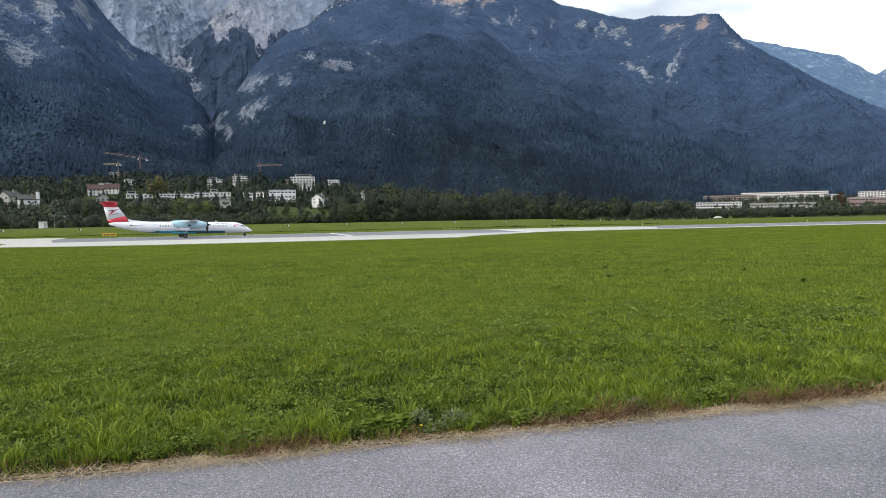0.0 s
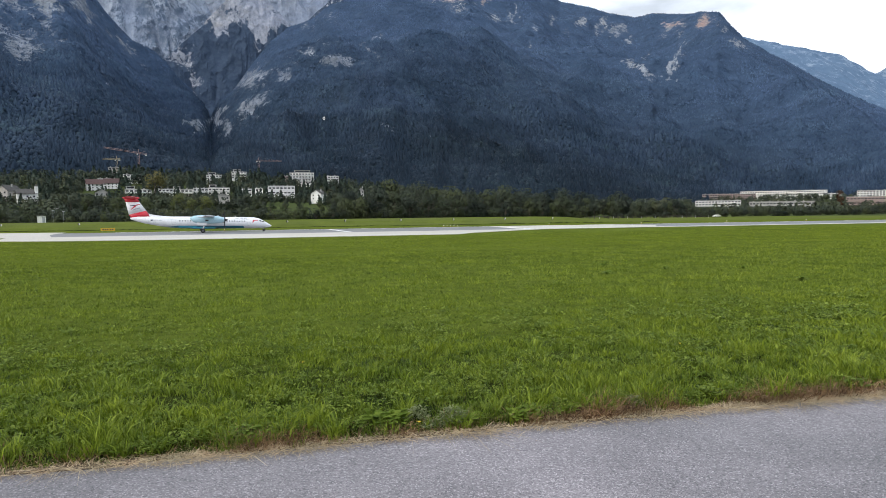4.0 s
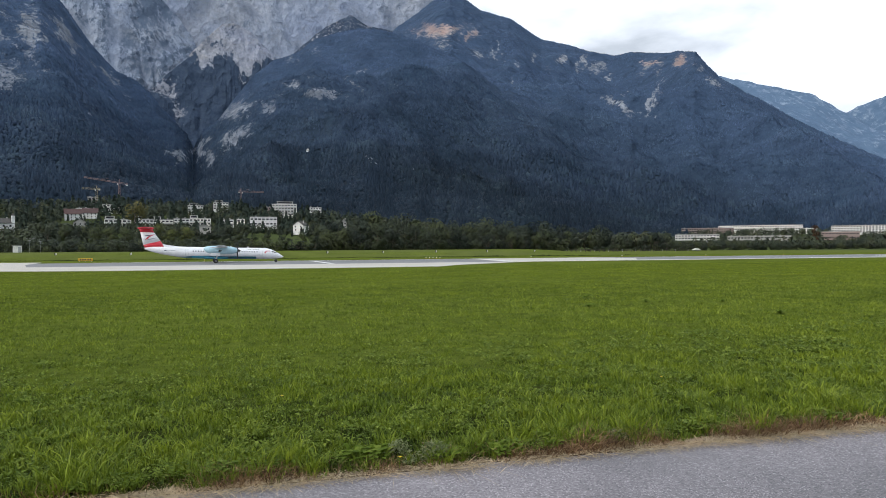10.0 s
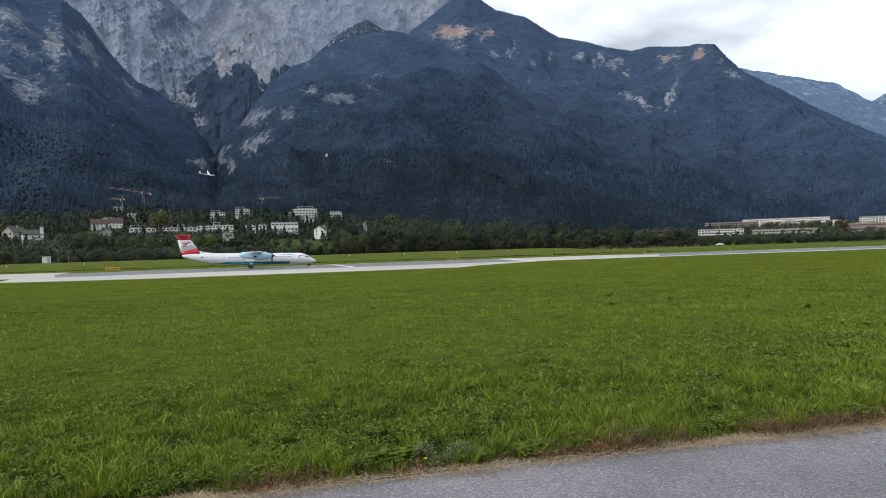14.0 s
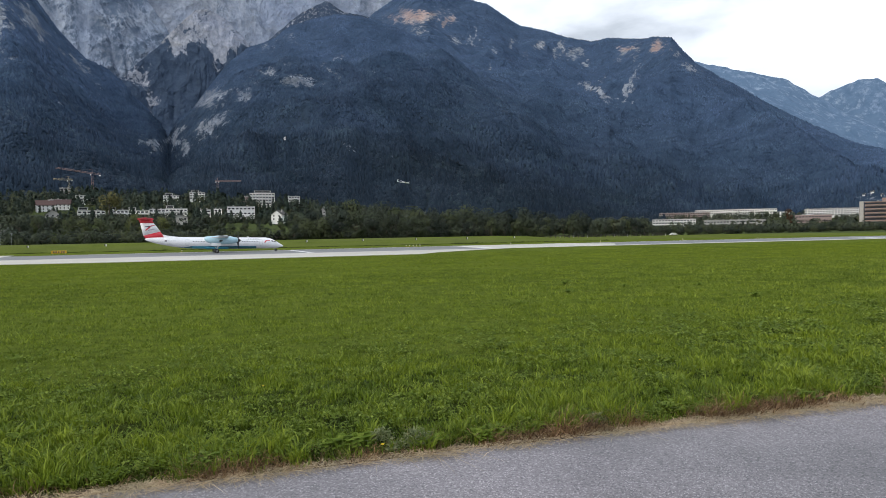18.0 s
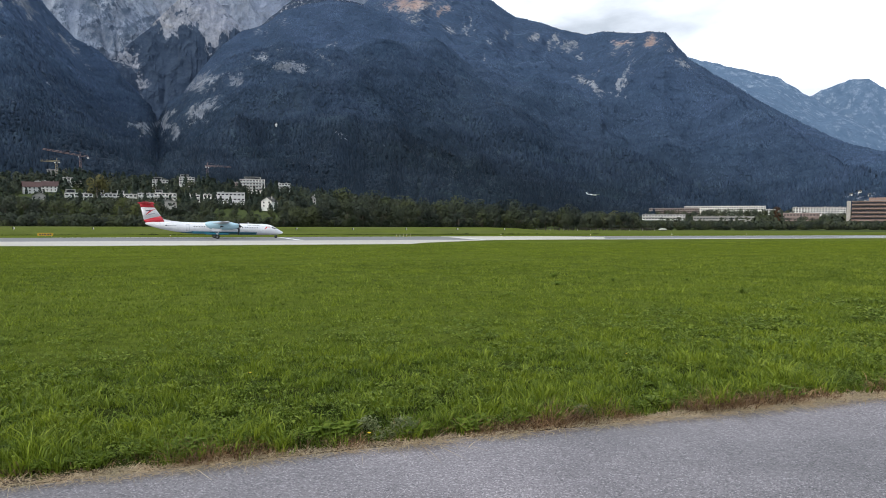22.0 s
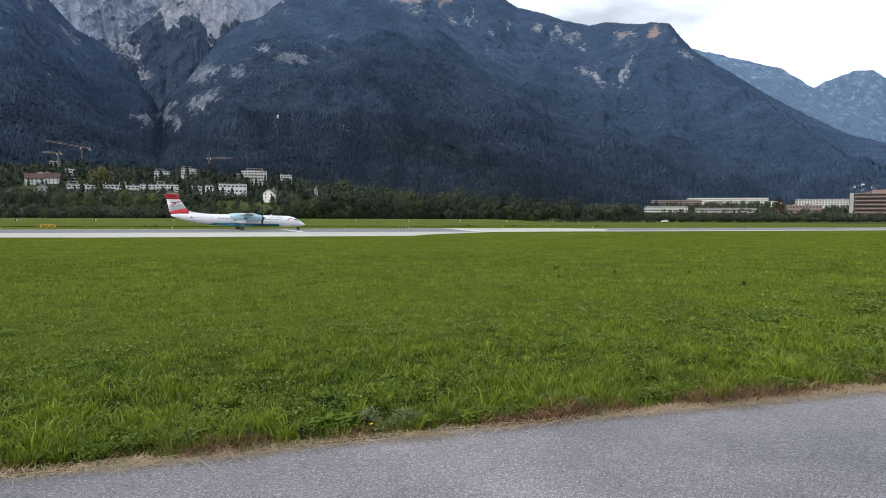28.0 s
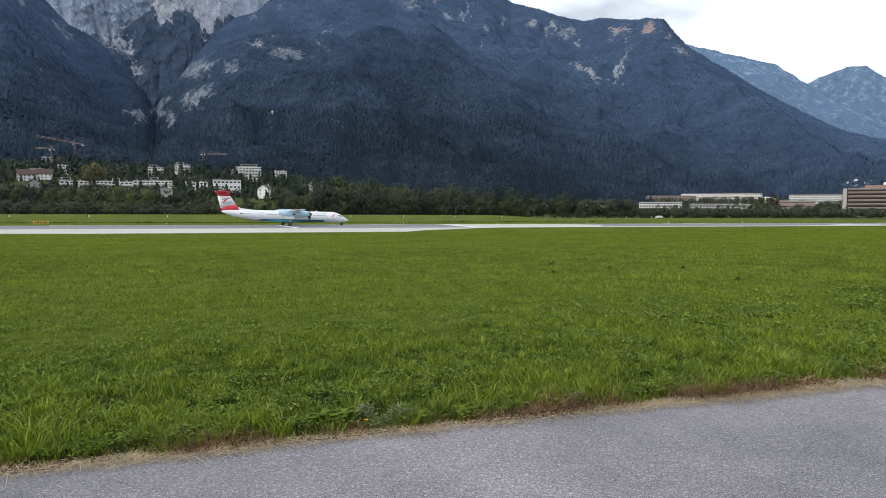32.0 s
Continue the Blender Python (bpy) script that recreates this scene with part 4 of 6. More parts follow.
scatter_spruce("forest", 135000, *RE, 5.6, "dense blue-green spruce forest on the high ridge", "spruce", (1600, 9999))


# ---- trees ----
def crown_mesh(seed, h, w, leaves, size, material, low=0.18):
    """Leaf clumps on the shells of several lobes, with gaps between the lobes."""
    g = np.random.RandomState(seed)
    lobes = []
    for i in range(g.randint(9, 14)):
        t, f = g.rand() * 6.28, g.rand()
        hh = low + (0.93 - low) * f
        rad = w * 0.5 * (1 - abs(hh - 0.45) ** 1.5 * 1.3) * (0.35 + 0.5 * g.rand())
        lobes.append((math.cos(t) * rad, math.sin(t) * rad, h * hh * 0.93, w * (0.17 + 0.13 * g.rand())))
    lobes = np.array(lobes)
    pick = g.randint(0, len(lobes), leaves)
    d = g.normal(size=(leaves, 3))
    d /= np.linalg.norm(d, axis=1)[:, None]
    c = lobes[pick, :3] + d * (lobes[pick, 3] * (0.84 + 0.24 * g.rand(leaves)))[:, None] * np.array([1, 1, 0.85])
    c[:, 2] = np.clip(c[:, 2], h * low * 0.6, h)
    nrm = d + 0.3 * g.normal(size=(leaves, 3)) + np.array([0, 0, 0.25])
    nrm /= np.linalg.norm(nrm, axis=1)[:, None]
    t1 = np.cross(nrm, g.normal(size=(leaves, 3)))
    t1 /= np.linalg.norm(t1, axis=1)[:, None]
    t2 = np.cross(nrm, t1)
    sz = (size * (0.6 + 0.8 * g.rand(leaves)))[:, None]
    v = np.stack([c - t1 * sz, c - t2 * sz * 0.62 + nrm * sz * 0.15, c + t1 * sz, c + t2 * sz * 0.62 - nrm * sz * 0.15], 1)
    round_ = c / np.array([w * 0.5, w * 0.5, h * 0.5]) - np.array([0, 0, 1.0])
    soft = 1.1 * d + 1.7 * round_ + 0.12 * g.normal(size=(leaves, 3)) + np.array([0, 0, 0.15])
    return soften(mesh_from("crown", v.reshape(-1, 3), np.arange(leaves * 4).reshape(-1, 4), material), np.repeat(soft[:, None], 4, 1))


def trunk_mesh(seed, h, w):
    g = random.Random(seed)
    bm = bmesh.new()
    lean = (g.uniform(-0.3, 0.3), g.uniform(-0.3, 0.3))
    tube(bm, (0, 0, -0.4), (lean[0], lean[1], h * 0.62), h * 0.026, h * 0.010, 7)
    for i in range(6):
        t, z0 = g.uniform(0, 6.28), h * g.uniform(0.22, 0.5)
        tube(bm, (lean[0] * z0 / h, lean[1] * z0 / h, z0), (math.cos(t) * w * 0.3, math.sin(t) * w * 0.3, z0 + h * g.uniform(0.12, 0.3)), h * 0.010, h * 0.003, 5)
    return bm_mesh("trunk", bm, M["bark"])


def tree_model(name, seed, h, w, leaves, size, material, label, category="tree", group="", low=0.18):
    ob = thing(name, pose(0, -900, LOW), label, category, group)
    part("trunk", trunk_mesh(seed, h, w), None, ob)
    part("crown", crown_mesh(seed, h, w, leaves, size, material, low), None, ob)
    return ob


BELT = [tree_model("tree", 40 + i, 10.0, w, 1250, 0.29, M["leaf"], lab, "tree", "trees along the airfield")
        for i, (w, lab) in enumerate(((9.0, "dark green broad-crowned ash tree at the airfield edge"), (7.5, "dark green bushy tree at the airfield edge"), (8.4, "rounded dark green maple at the airfield edge"),
                                      (6.2, "slender dark green alder at the airfield edge"), (10.0, "spreading dark green tree at the airfield edge")))]
HEDGE = [tree_model("bush", 60 + i, 4.0, 5.2 + i, 520, 0.25, M["leaf"], "dense dark green hedge bush at the meadow's end", "bush", "hedge bushes", 0.03) for i in range(2)]
AUTUMN = [tree_model("autumn_tree", 70, 16.0, 13.0, 900, 0.5, M["leaf_yellow"], "large yellowing tree among the village houses", "tree"),
          tree_model("autumn_tree", 71, 14.0, 6.5, 700, 0.5, M["leaf_red"], "tall russet tree before white apartment blocks", "tree")]
g = random.Random(5)
places = []
TOP = [(-44, 1.4), (-38.3, 1.2), (-37.5, 0.45), (-36.6, -0.1), (-35, 0.0), (-34.4, 0.55), (-33, 0.62), (-31, 0.6), (-26, 0.5), (-21, 0.45), (-16, 0.5), (-14, 1.3), (-12.5, 2.0), (-11.3, 2.35), (-9.7, 2.95), (-8, 2.75), (-6.7, 2.8), (-4.2, 2.4), (0.8, 2.2), (4.8, 2.3), (6.8, 1.95), (10.8, 1.5), (14.6, 1.2), (16.9, 1.1), (17.4, 0.3), (18.4, 0.0), (20.2, 0.12), (24.5, 0.08), (28.5, 0.2), (30.4, 0.45), (32.3, 0.25), (40, 0.3)]


for row, (s_left, s_right, k) in enumerate(((262, 352, 0.74), (287, 374, 0.92), (322, 402, 1.03))):
    u = -150.0
    while u < 620:
        s = (s_left if u < 125 else s_right) + g.uniform(-8, 8)
        az = math.degrees(math.atan2(u, s)) - 18
        if -20.5 < az < -13.5 and g.random() < 0.62:
            u += 7
        elif -44 < az < 40:
            d = math.hypot(u, s)
            el = np.interp(az, [a for a, e in TOP], [e for a, e in TOP])
            want = (d * math.tan(radians(el)) + EYE[2] - LOW) * k * g.uniform(0.72, 1.08)
            sc = max(0.35, want / 10.0)
            x, y, z = rw(u, s)
            places.append((g.randrange(5), pose(x, y, LOW - 0.1, 0, 0, g.uniform(0, 360)) @ Matrix.Diagonal((sc * g.uniform(0.8, 1.05), sc * g.uniform(0.8, 1.05), sc, 1))))
            u += max(5.5, 0.62 * want) * g.uniform(0.75, 1.2)
        else:
            u += 8


def plant_scaled(models, places):
    used = set()
    for k, m in places:
        loc, rot, sc = m.decompose()
        ob = models[k]
        flat = Matrix.LocRotScale(loc, rot, None)
        c = ob if k not in used else copy_thing(ob, flat)
        used.add(k)
        c.matrix_basis = Matrix.LocRotScale(loc, rot, sc)


plant_scaled(BELT, places)
places = []
for i in range(120):
    u = -140 + i * 2.6 + g.uniform(-0.8, 0.8) if i < 104 else 0
    if i >= 104:
        break
    sc = g.uniform(0.95, 1.7) * (0.45 if -95 < u < -81 else 1.0)
    places.append((g.randrange(2), (u, 266 + g.uniform(-3, 3), sc)))
for i in range(90):
    u = 168 + i * 4.0 + g.uniform(-1, 1)
    places.append((g.randrange(2), (u, 312 + g.uniform(-3, 3), g.uniform(0.55, 1.1))))
plant_scaled(HEDGE, [(k, pose(*rw(u, s, LOW - 0.05), 0, 0, g.uniform(0, 360)) @ Matrix.Diagonal((c, c, c, 1))) for k, (u, s, c) in places])
AUTUMN[0].matrix_basis = pose(*polar(-28.2, 660, 24.0)) @ Matrix.Diagonal((1.4, 1.4, 1.75, 1))
AUTUMN[1].matrix_basis = pose(*polar(27.8, 760, LOW)) @ Matrix.Diagonal((1.3, 1.3, 1.75, 1))
VILLAGE_ROW = [tree_model("tree", 80 + i, 13.0, w, 1500, 0.34, M[m], lab, "tree", "village row trees", low) for i, (w, m, lab, low) in enumerate((
    (12.0, "leaf_light", "round yellow-green tree below the white terraces", 0.1), (11.0, "leaf_light", "olive-green rounded tree below the white terraces", 0.12), (12.5, "leaf", "dark green rounded tree at the edge of the village meadow", 0.1), (9.5, "leaf", "dark green upright tree at the edge of the village meadow", 0.12)))]
row = [(-33.0, 1, 0.95), (-32.2, 2, 0.8), (-30.9, 1, 1.0), (-29.9, 1, 0.9), (-28.85, 0, 0.95), (-27.7, 2, 0.85), (-26.5, 0, 1.0), (-25.45, 0, 0.95), (-24.25, 0, 0.95), (-23.3, 2, 0.6), (-22.4, 3, 0.8), (-21.3, 2, 0.8), (-20.2, 3, 0.75), (-19.1, 2, 0.72), (-17.87, 2, 0.78), (-16.4, 2, 0.72), (-14.85, 1, 0.62), (-13.9, 2, 0.7), (-34.2, 2, 0.9), (-38.5, 3, 0.4)]
plant_scaled(VILLAGE_ROW, [(k, pose(*polar(a, 515 + 18 * math.sin(a * 7), float(hill_z(np.array(a), np.array(515 + 18 * math.sin(a * 7)))) - 0.3), 0, 0, 70 * a) @ Matrix.Diagonal((c * (0.95 + 0.1 * math.sin(a * 5)), c, c * (1.0 + 0.1 * math.cos(a * 9)), 1))) for a, k, c in row])


def grove(name, count, seed, az_range, r_range, sizes, label, keep, material, leaves=48, cap=None, places=None):
    """Far trees of a village slope, too many to count: clumps of leaf facets."""
    g = np.random.RandomState(seed)
    az, r = az_range[0] + (az_range[1] - az_range[0]) * g.rand(count), np.sqrt(r_range[0] ** 2 + (r_range[1] ** 2 - r_range[0] ** 2) * g.rand(count))
    if places is None:
        ok = keep(az, r, g)
        az, r = az[ok], r[ok]
        n = len(az)
        h = sizes[0] + (sizes[1] - sizes[0]) * g.rand(n) ** 1.5
    else:
        az, r, h = places.T
        n = len(az)
    z = hill_z(az, r)
    if cap:
        low = (r < cap[1]) & (g.rand(n) < 0.9)
        h = np.where(low, np.minimum(h, np.maximum(2.5, r * math.tan(radians(cap[0])) + EYE[2] - z)), h)
    a = np.radians(az)
    d = g.normal(size=(n, leaves, 3))
    d /= np.linalg.norm(d, axis=2)[..., None]
    shape = g.rand(n)[:, None] < (1.0 if material == M["leaf_conifer"] else 0.12)
    up = (d[..., 2] + 1) / 2
    wide = np.where(shape, 0.20 * (1.15 - up), 0.36)
    rad = (h[:, None] * wide * (0.84 + 0.24 * g.rand(n, leaves)))
    c = np.stack([(r * np.sin(a))[:, None] + d[..., 0] * rad, (r * np.cos(a))[:, None] + d[..., 1] * rad, z[:, None] + h[:, None] * (0.06 + 0.92 * up)], -1)
    nrm = d + 0.25 * g.normal(size=d.shape) + np.array([0, 0, 0.25])
    nrm /= np.linalg.norm(nrm, axis=2)[..., None]
    t1 = np.cross(nrm, g.normal(size=d.shape))
    t1 /= np.linalg.norm(t1, axis=2)[..., None]
    t2 = np.cross(nrm, t1)
    sz = (h[:, None] * 0.82 / math.sqrt(leaves) * (0.6 + 0.8 * g.rand(n, leaves)))[..., None]
    v = np.stack([c - t1 * sz, c - t2 * sz * 0.7, c + t1 * sz, c + t2 * sz * 0.7], 2).reshape(-1, 3)
    soft = d + 0.2 * g.normal(size=d.shape) + np.array([0, 0, 0.3])
    tone = np.repeat(g.rand(n), leaves * 4)
    ob = new(name, soften(mesh_from(name, v, np.arange(len(v)).reshape(-1, 4), material), np.repeat(soft[:, :, None], 4, 2), tone))
    return tagged(ob, label, "woodland", kind="stuff")


# ---- village and town buildings ----
SITES = []


def meet(az, el, table, foot, seed, rough, village):
    """Distance and height at which the slope shows at this elevation."""
    r = np.linspace(foot, 3000, 4000)
    z, q = height(table, np.full_like(r, az), r, foot, 1.12, seed, rough, village)
    i = int(np.argmax((z - EYE[2]) / r >= math.tan(radians(el))))
    return float(r[i]), float(z[i])




def window_mesh(w, h):
    bm = bmesh.new()
    box(bm, -w / 2, w / 2, -0.06, 0.03, -h / 2, h / 2)
    return bm_mesh("window", bm, M["house_glass"])


WINDOWS = {}


def building(az, d, z, w, h, depth=11.0, style="flat", walls="render_white", roof="tile_dark", label="", category="house", storeys=0, group="", turn=0.0, balconies=False, name="house", sunk=3.0, bands=False, stepped=()):
    """A house facing the airfield: storeys of windows, roof with overhang, plinth sunk into the slope."""
    SITES.append((az, d, w, z))
    ob = thing(name, pose(*polar(az, d, z), 0, 0, -az + turn), label, category, group)
    eave = h if style == "flat" else h * 0.62
    part("wall", boxed(-w / 2, w / 2, 0, depth, -sunk, eave, bevel=0.06), M[walls], ob)
    if style == "flat":
        bm = boxed(-w / 2 - 0.35, w / 2 + 0.35, -0.5, depth + 0.35, eave, eave + 0.45, bevel=0.08)
        top = part("roof", bm, M["flat_roof"], ob)
        for x in ((-w * 0.28, w * 0.22) if w < 50 else np.arange(-w / 2 + 4, w / 2 - 3, 8.5)):
            part("roof_vent", boxed(x - 0.7, x + 0.7, depth * 0.4, depth * 0.4 + 1.4, eave + 0.45, eave + 1.5, bevel=0.05), M["render_grey"], top)
    else:
        bm = bmesh.new()
        o, t = 0.8, 0.28
        if style == "gable":   # ridge across the view
            sec = [(-o, eave - o * 0.6), (depth / 2, h), (depth + o, eave - o * 0.6), (depth + o, eave - o * 0.6 + t), (depth / 2, h + t), (-o, eave - o * 0.6 + t)]
            loft(bm, [[(x, y, zz) for y, zz in sec] for x in (-w / 2 - o, w / 2 + o)])
            gab = loft(bmesh.new(), [[(x, 0.02, eave), (x, depth - 0.02, eave), (x, depth / 2, h - 0.05)] for x in (-w / 2 + 0.01, w / 2 - 0.01)])
        else:                  # gable end to the viewer
            sec = [(-w / 2 - o, eave - o * 0.6), (0, h), (w / 2 + o, eave - o * 0.6), (w / 2 + o, eave - o * 0.6 + t), (0, h + t), (-w / 2 - o, eave - o * 0.6 + t)]
            loft(bm, [[(x, y, zz) for x, zz in sec] for y in (-o, depth + o)])
            gab = loft(bmesh.new(), [[(-w / 2 + 0.02, y, eave), (w / 2 - 0.02, y, eave), (0, y, h - 0.05)] for y in (0.01, depth - 0.01)])
        top = part("roof", bm, M[roof], ob)
        part("gable_wall", gab, M[walls], ob)
        part("chimney", boxed(w * 0.18, w * 0.18 + 0.8, depth * 0.5, depth * 0.5 + 0.8, h - 1.2, h + 1.1), M["render_grey"], top)
    for x0, x1 in stepped:    # set-back upper storey over a stretch of the roof
        up = part("upper_storey", boxed(x0 * w, x1 * w, 2.2, depth - 0.5, eave + 0.45, eave + 3.0, bevel=0.06), M[walls], ob)
        part("roof_slab", boxed(x0 * w - 0.5, x1 * w + 0.5, 1.2, depth, eave + 3.0, eave + 3.3, bevel=0.05), M["flat_roof"], up)
        part("window", boxed(x0 * w + 0.6, x1 * w - 0.6, 2.12, 2.19, eave + 0.9, eave + 2.6), M["house_glass"], up)
    floors = storeys or max(1, int(eave / 3.0))
    cols = max(2, int(w / 3.4))
    ww, wh = (round(w / cols - (0.02 if bands else 1.3), 2), 1.5 if bands else 1.35) if style == "flat" else (1.15, 1.35)
    if (ww, wh) not in WINDOWS:
        WINDOWS[ww, wh] = window_mesh(ww, wh)
    fh = eave / floors
    for f in range(floors):
        zc = fh * (f + 0.55)
        for c in range(cols):
            x = -w / 2 + w * (c + 0.5) / cols
            part("window", WINDOWS[ww, wh], None, ob, at=pose(x, 0, zc))
        if balconies and f:
            b = part("balcony", boxed(-w / 2 + 0.4, w / 2 - 0.4, -1.3, -0.01, fh * f - 0.1, fh * f + 0.1), M["render_grey"], ob)
            part("parapet", boxed(-w / 2 + 0.4, w / 2 - 0.4, -1.36, -1.26, fh * f + 0.1, fh * f + 1.0), M[walls] if style == "flat" else M["timber"], b)
    return ob


VG = "village houses"
building(-32.5, 760, 27.6, 15.0, 13.2, 12, "gable", "render_white", "tile_red", "white house with a dark red-brown tiled roof", "house", 3, VG, 6)
building(-31.4, 775, 29.5, 14.5, 13.0, 12, "gable", "render_white", "tile_red", "white house with a dark red roof above the terraces", "house", 3, VG, -8)
building(-31.85, 830, 37.0, 13.0, 8.2, 10, "flat", "render_white", label="low white house above red roofs", group=VG, storeys=2)
building(-32.04, 640, 17.2, 11.0, 9.0, 10, "front", "render_grey", "tile_dark", "low pale house with a dark gabled roof", "house", 2, VG)
building(-31.14, 900, 52.0, 12.2, 10.8, 12, "flat", "render_grey", label="bare concrete building shell under a crane", category="building", storeys=3, balconies=True)
building(-29.84, 840, 40.5, 19.5, 10.2, 11, "flat", label="white flat-roofed apartment house on the slope", group=VG, storeys=3, balconies=True)
for az, d, z, w, h in ((-29.44, 680, 20.9, 23.0, 8.8), (-27.55, 690, 21.6, 17.0, 9.0), (-26.11, 692, 21.4, 18.4, 8.7), (-24.71, 690, 21.7, 14.4, 8.7), (-23.27, 690, 21.5, 20.4, 8.9),
                       (-21.14, 680, 21.1, 12.6, 8.9), (-20.03, 670, 20.5, 7.6, 8.6), (-19.04, 670, 21.2, 9.6, 8.8)):
    lift = 0.8 * math.sin(az * 3.7)
    building(az, d, z + lift, w, h * 0.83, 10, "flat", label="long low white terraced house with a set-back roof storey", group="white terraces", storeys=2, balconies=w > 12, stepped=((-0.46, -0.12),) if w > 15 else ())
building(-23.62, 850, 42.3, 18.0, 9.6, 11, "flat", label="white apartment house between dark conifers", group=VG, storeys=3, balconies=True, stepped=((-0.4, 0.1),))
building(-21.62, 860, 47.7, 18.0, 9.0, 11, "flat", label="stepped white apartment house on the slope", group=VG, storeys=3, balconies=True, stepped=((-0.4, 0.1),))
building(-18.15, 660, 21.1, 26.0, 9.2, 12, "flat", label="wide white two-storey house with a terrace", group=VG, storeys=2)
building(-16.4, 800, 38.2, 29.0, 14.0, 13, "flat", "render_white", label="pale apartment block with a white set-back roof storey", category="apartment block", storeys=4, balconies=True, stepped=((-0.3, 0.34),))
building(-17.75, 796, 38.2, 6.0, 9.5, 10, "flat", "render_pink", label="brick-red annexe beside a pale apartment block", category="annexe", storeys=3)
building(-15.25, 600, 14.7, 10.0, 9.4, 13, "front", "render_white", "tile_dark", "white house with a steep grey roof above a meadow", "house", 2, VG, -24)
building(-13.84, 820, 39.8, 17.0, 9.6, 10, "flat", label="white villa in the wood's edge", group=VG, storeys=3, balconies=True)
building(-11.30, 620, 18.3, 5.2, 9.0, 8, "front", "render_grey", "tile_dark", "small grey house half hidden by trees", "house", 2, VG)
building(-23.03, 560, 14.2, 12.0, 5.8, 10, "front", "render_grey", "tile_dark", "pale chalet under a dark overhanging gable roof", "chalet", 1, VG)
building(-39.5, 520, 14.3, 10.6, 8.4, 20, "front", "render_white", "tile_dark", "white gabled farmhouse with a long dark roof", "farmhouse", 3, VG, 36)
building(-38.55, 560, 15.0, 8.6, 10.4, 14, "front", "render_beige", "tile_dark", "pale gabled house with a dark roof", "house", 2, VG, -38)
church = building(-36.98, 540, 14.0, 12.0, 7.9, 9, "gable", "render_white", "tile_dark", "small white church with a short bell tower", "church", 1, "", 6, name="church")
part("bell_tower", boxed(4.6, 6.6, -0.6, 1.8, -2, 9.9, bevel=0.06), M["render_white"], church)
tower_roof = bmesh.new()
loft(tower_roof, [[(4.4, -0.8, 9.9), (6.8, -0.8, 9.9), (6.8, 2.0, 9.9), (4.4, 2.0, 9.9)], [(5.45, 0.5, 11.6), (5.75, 0.5, 11.6), (5.75, 0.8, 11.6), (5.45, 0.8, 11.6)]])
part("tower_roof", tower_roof, M["tile_dark"], church)
TG = "apartment blocks beyond the airfield"
building(19.99, 1050, 15.5, 73, 9.4, 12, "flat", "render_pink", label="long reddish apartment terrace with white balconies", category="apartment block", group=TG, storeys=3, balconies=True, sunk=4)
building(23.87, 1100, 17.9, 117, 11.4, 12, "flat", "render_white", label="very long white apartment terrace", category="apartment block", group=TG, storeys=3, balconies=True, sunk=4)
building(27.47, 1080, 15.9, 20, 7.6, 12, "flat", "render_white", label="white end block of an apartment terrace", category="apartment block", group=TG, storeys=2, balconies=True, sunk=4)
building(19.19, 840, 3.0, 50.5, 9.7, 12, "flat", "render_white", label="white apartment block with deep loggias", category="apartment block", group=TG, storeys=3, balconies=True, sunk=6)
building(23.82, 820, 0.7, 66, 9.6, 20, "flat", "render_grey", label="low grey hall with a flat roof", category="hall", storeys=2, sunk=4)
building(30.59, 1000, 14.8, 62, 9.8, 12, "flat", "render_white", label="white apartment slab with even rows of windows", category="apartment block", group=TG, storeys=4, sunk=4)
building(29.39, 880, 5.2, 38, 9.8, 12, "flat", "render_pink", label="brick-red low building before white apartments", category="building", group=TG, storeys=2, balconies=True, sunk=8)
office = building(34.6, 700, LOW, 46, 25.0, 18, "flat", "brown_panel", label="red-brown office block with long window bands", category="office building", storeys=7, balconies=True, name="office_building", bands=True)
part("roof_storey", boxed(-10, 18, 2, 14, 25.3, 28.2, bevel=0.1), M["brown_panel"], office)
part("stair_tower", boxed(-27.0, -23.8, 1, 6, -1, 25.5, bevel=0.1), M["render_beige"], office, "plain beige stair tower")
dome = bmesh.new()
bmesh.ops.create_uvsphere(dome, u_segments=20, v_segments=12, radius=1.9, matrix=Matrix.Translation((5.5, 6, 29.2)))
part("radar_dome", dome, M["render_white"], office, "white radar dome on the roof", True)
for az, el, w in ((32.7, 2.1, 8), (33.2, 2.3, 6.5), (33.75, 2.05, 7)):
    d, z = meet(az, el, REAR, 1150, 9.2, 170, False)
    building(az, d, z + 1.6, w * 0.85, 3.8, 8, "gable", label="white house high on the wooded slope", group="hillside houses", sunk=8)
d, z = meet(-14.39, 8.0, FRONT, FOOT, 3.7, 150, True)
building(-14.39, d, z + 3.0, 4.8, 6.6, 6, "front", "render_white", "tile_dark", "tiny white chapel in the mountain forest", "chapel", 1, name="chapel", sunk=4)


def near_site(az, r, g):
    ok = np.ones_like(az, bool)
    for a, d, w, z in SITES:
        half = math.degrees(w / 2 / d) + 0.25
        ok &= ~((np.abs(az - a) < half) & (r < d + 14) & (r > d - 14))
        ok &= ~((np.abs(az - a) < half) & (r < d) & (r > d - 110) & (g.rand(len(az)) < (0.8 if a < -26 and d < 860 else 0.35 if d < 720 else 0.2)))
    ok &= ~((az > -19.5) & (az < -13.5) & (r > 395) & (r < 600) & (g.rand(len(az)) < 0.86))
    ok &= ~((az > -34.5) & (az < -13) & (r < 545) & (g.rand(len(az)) < 0.93))
    return ok


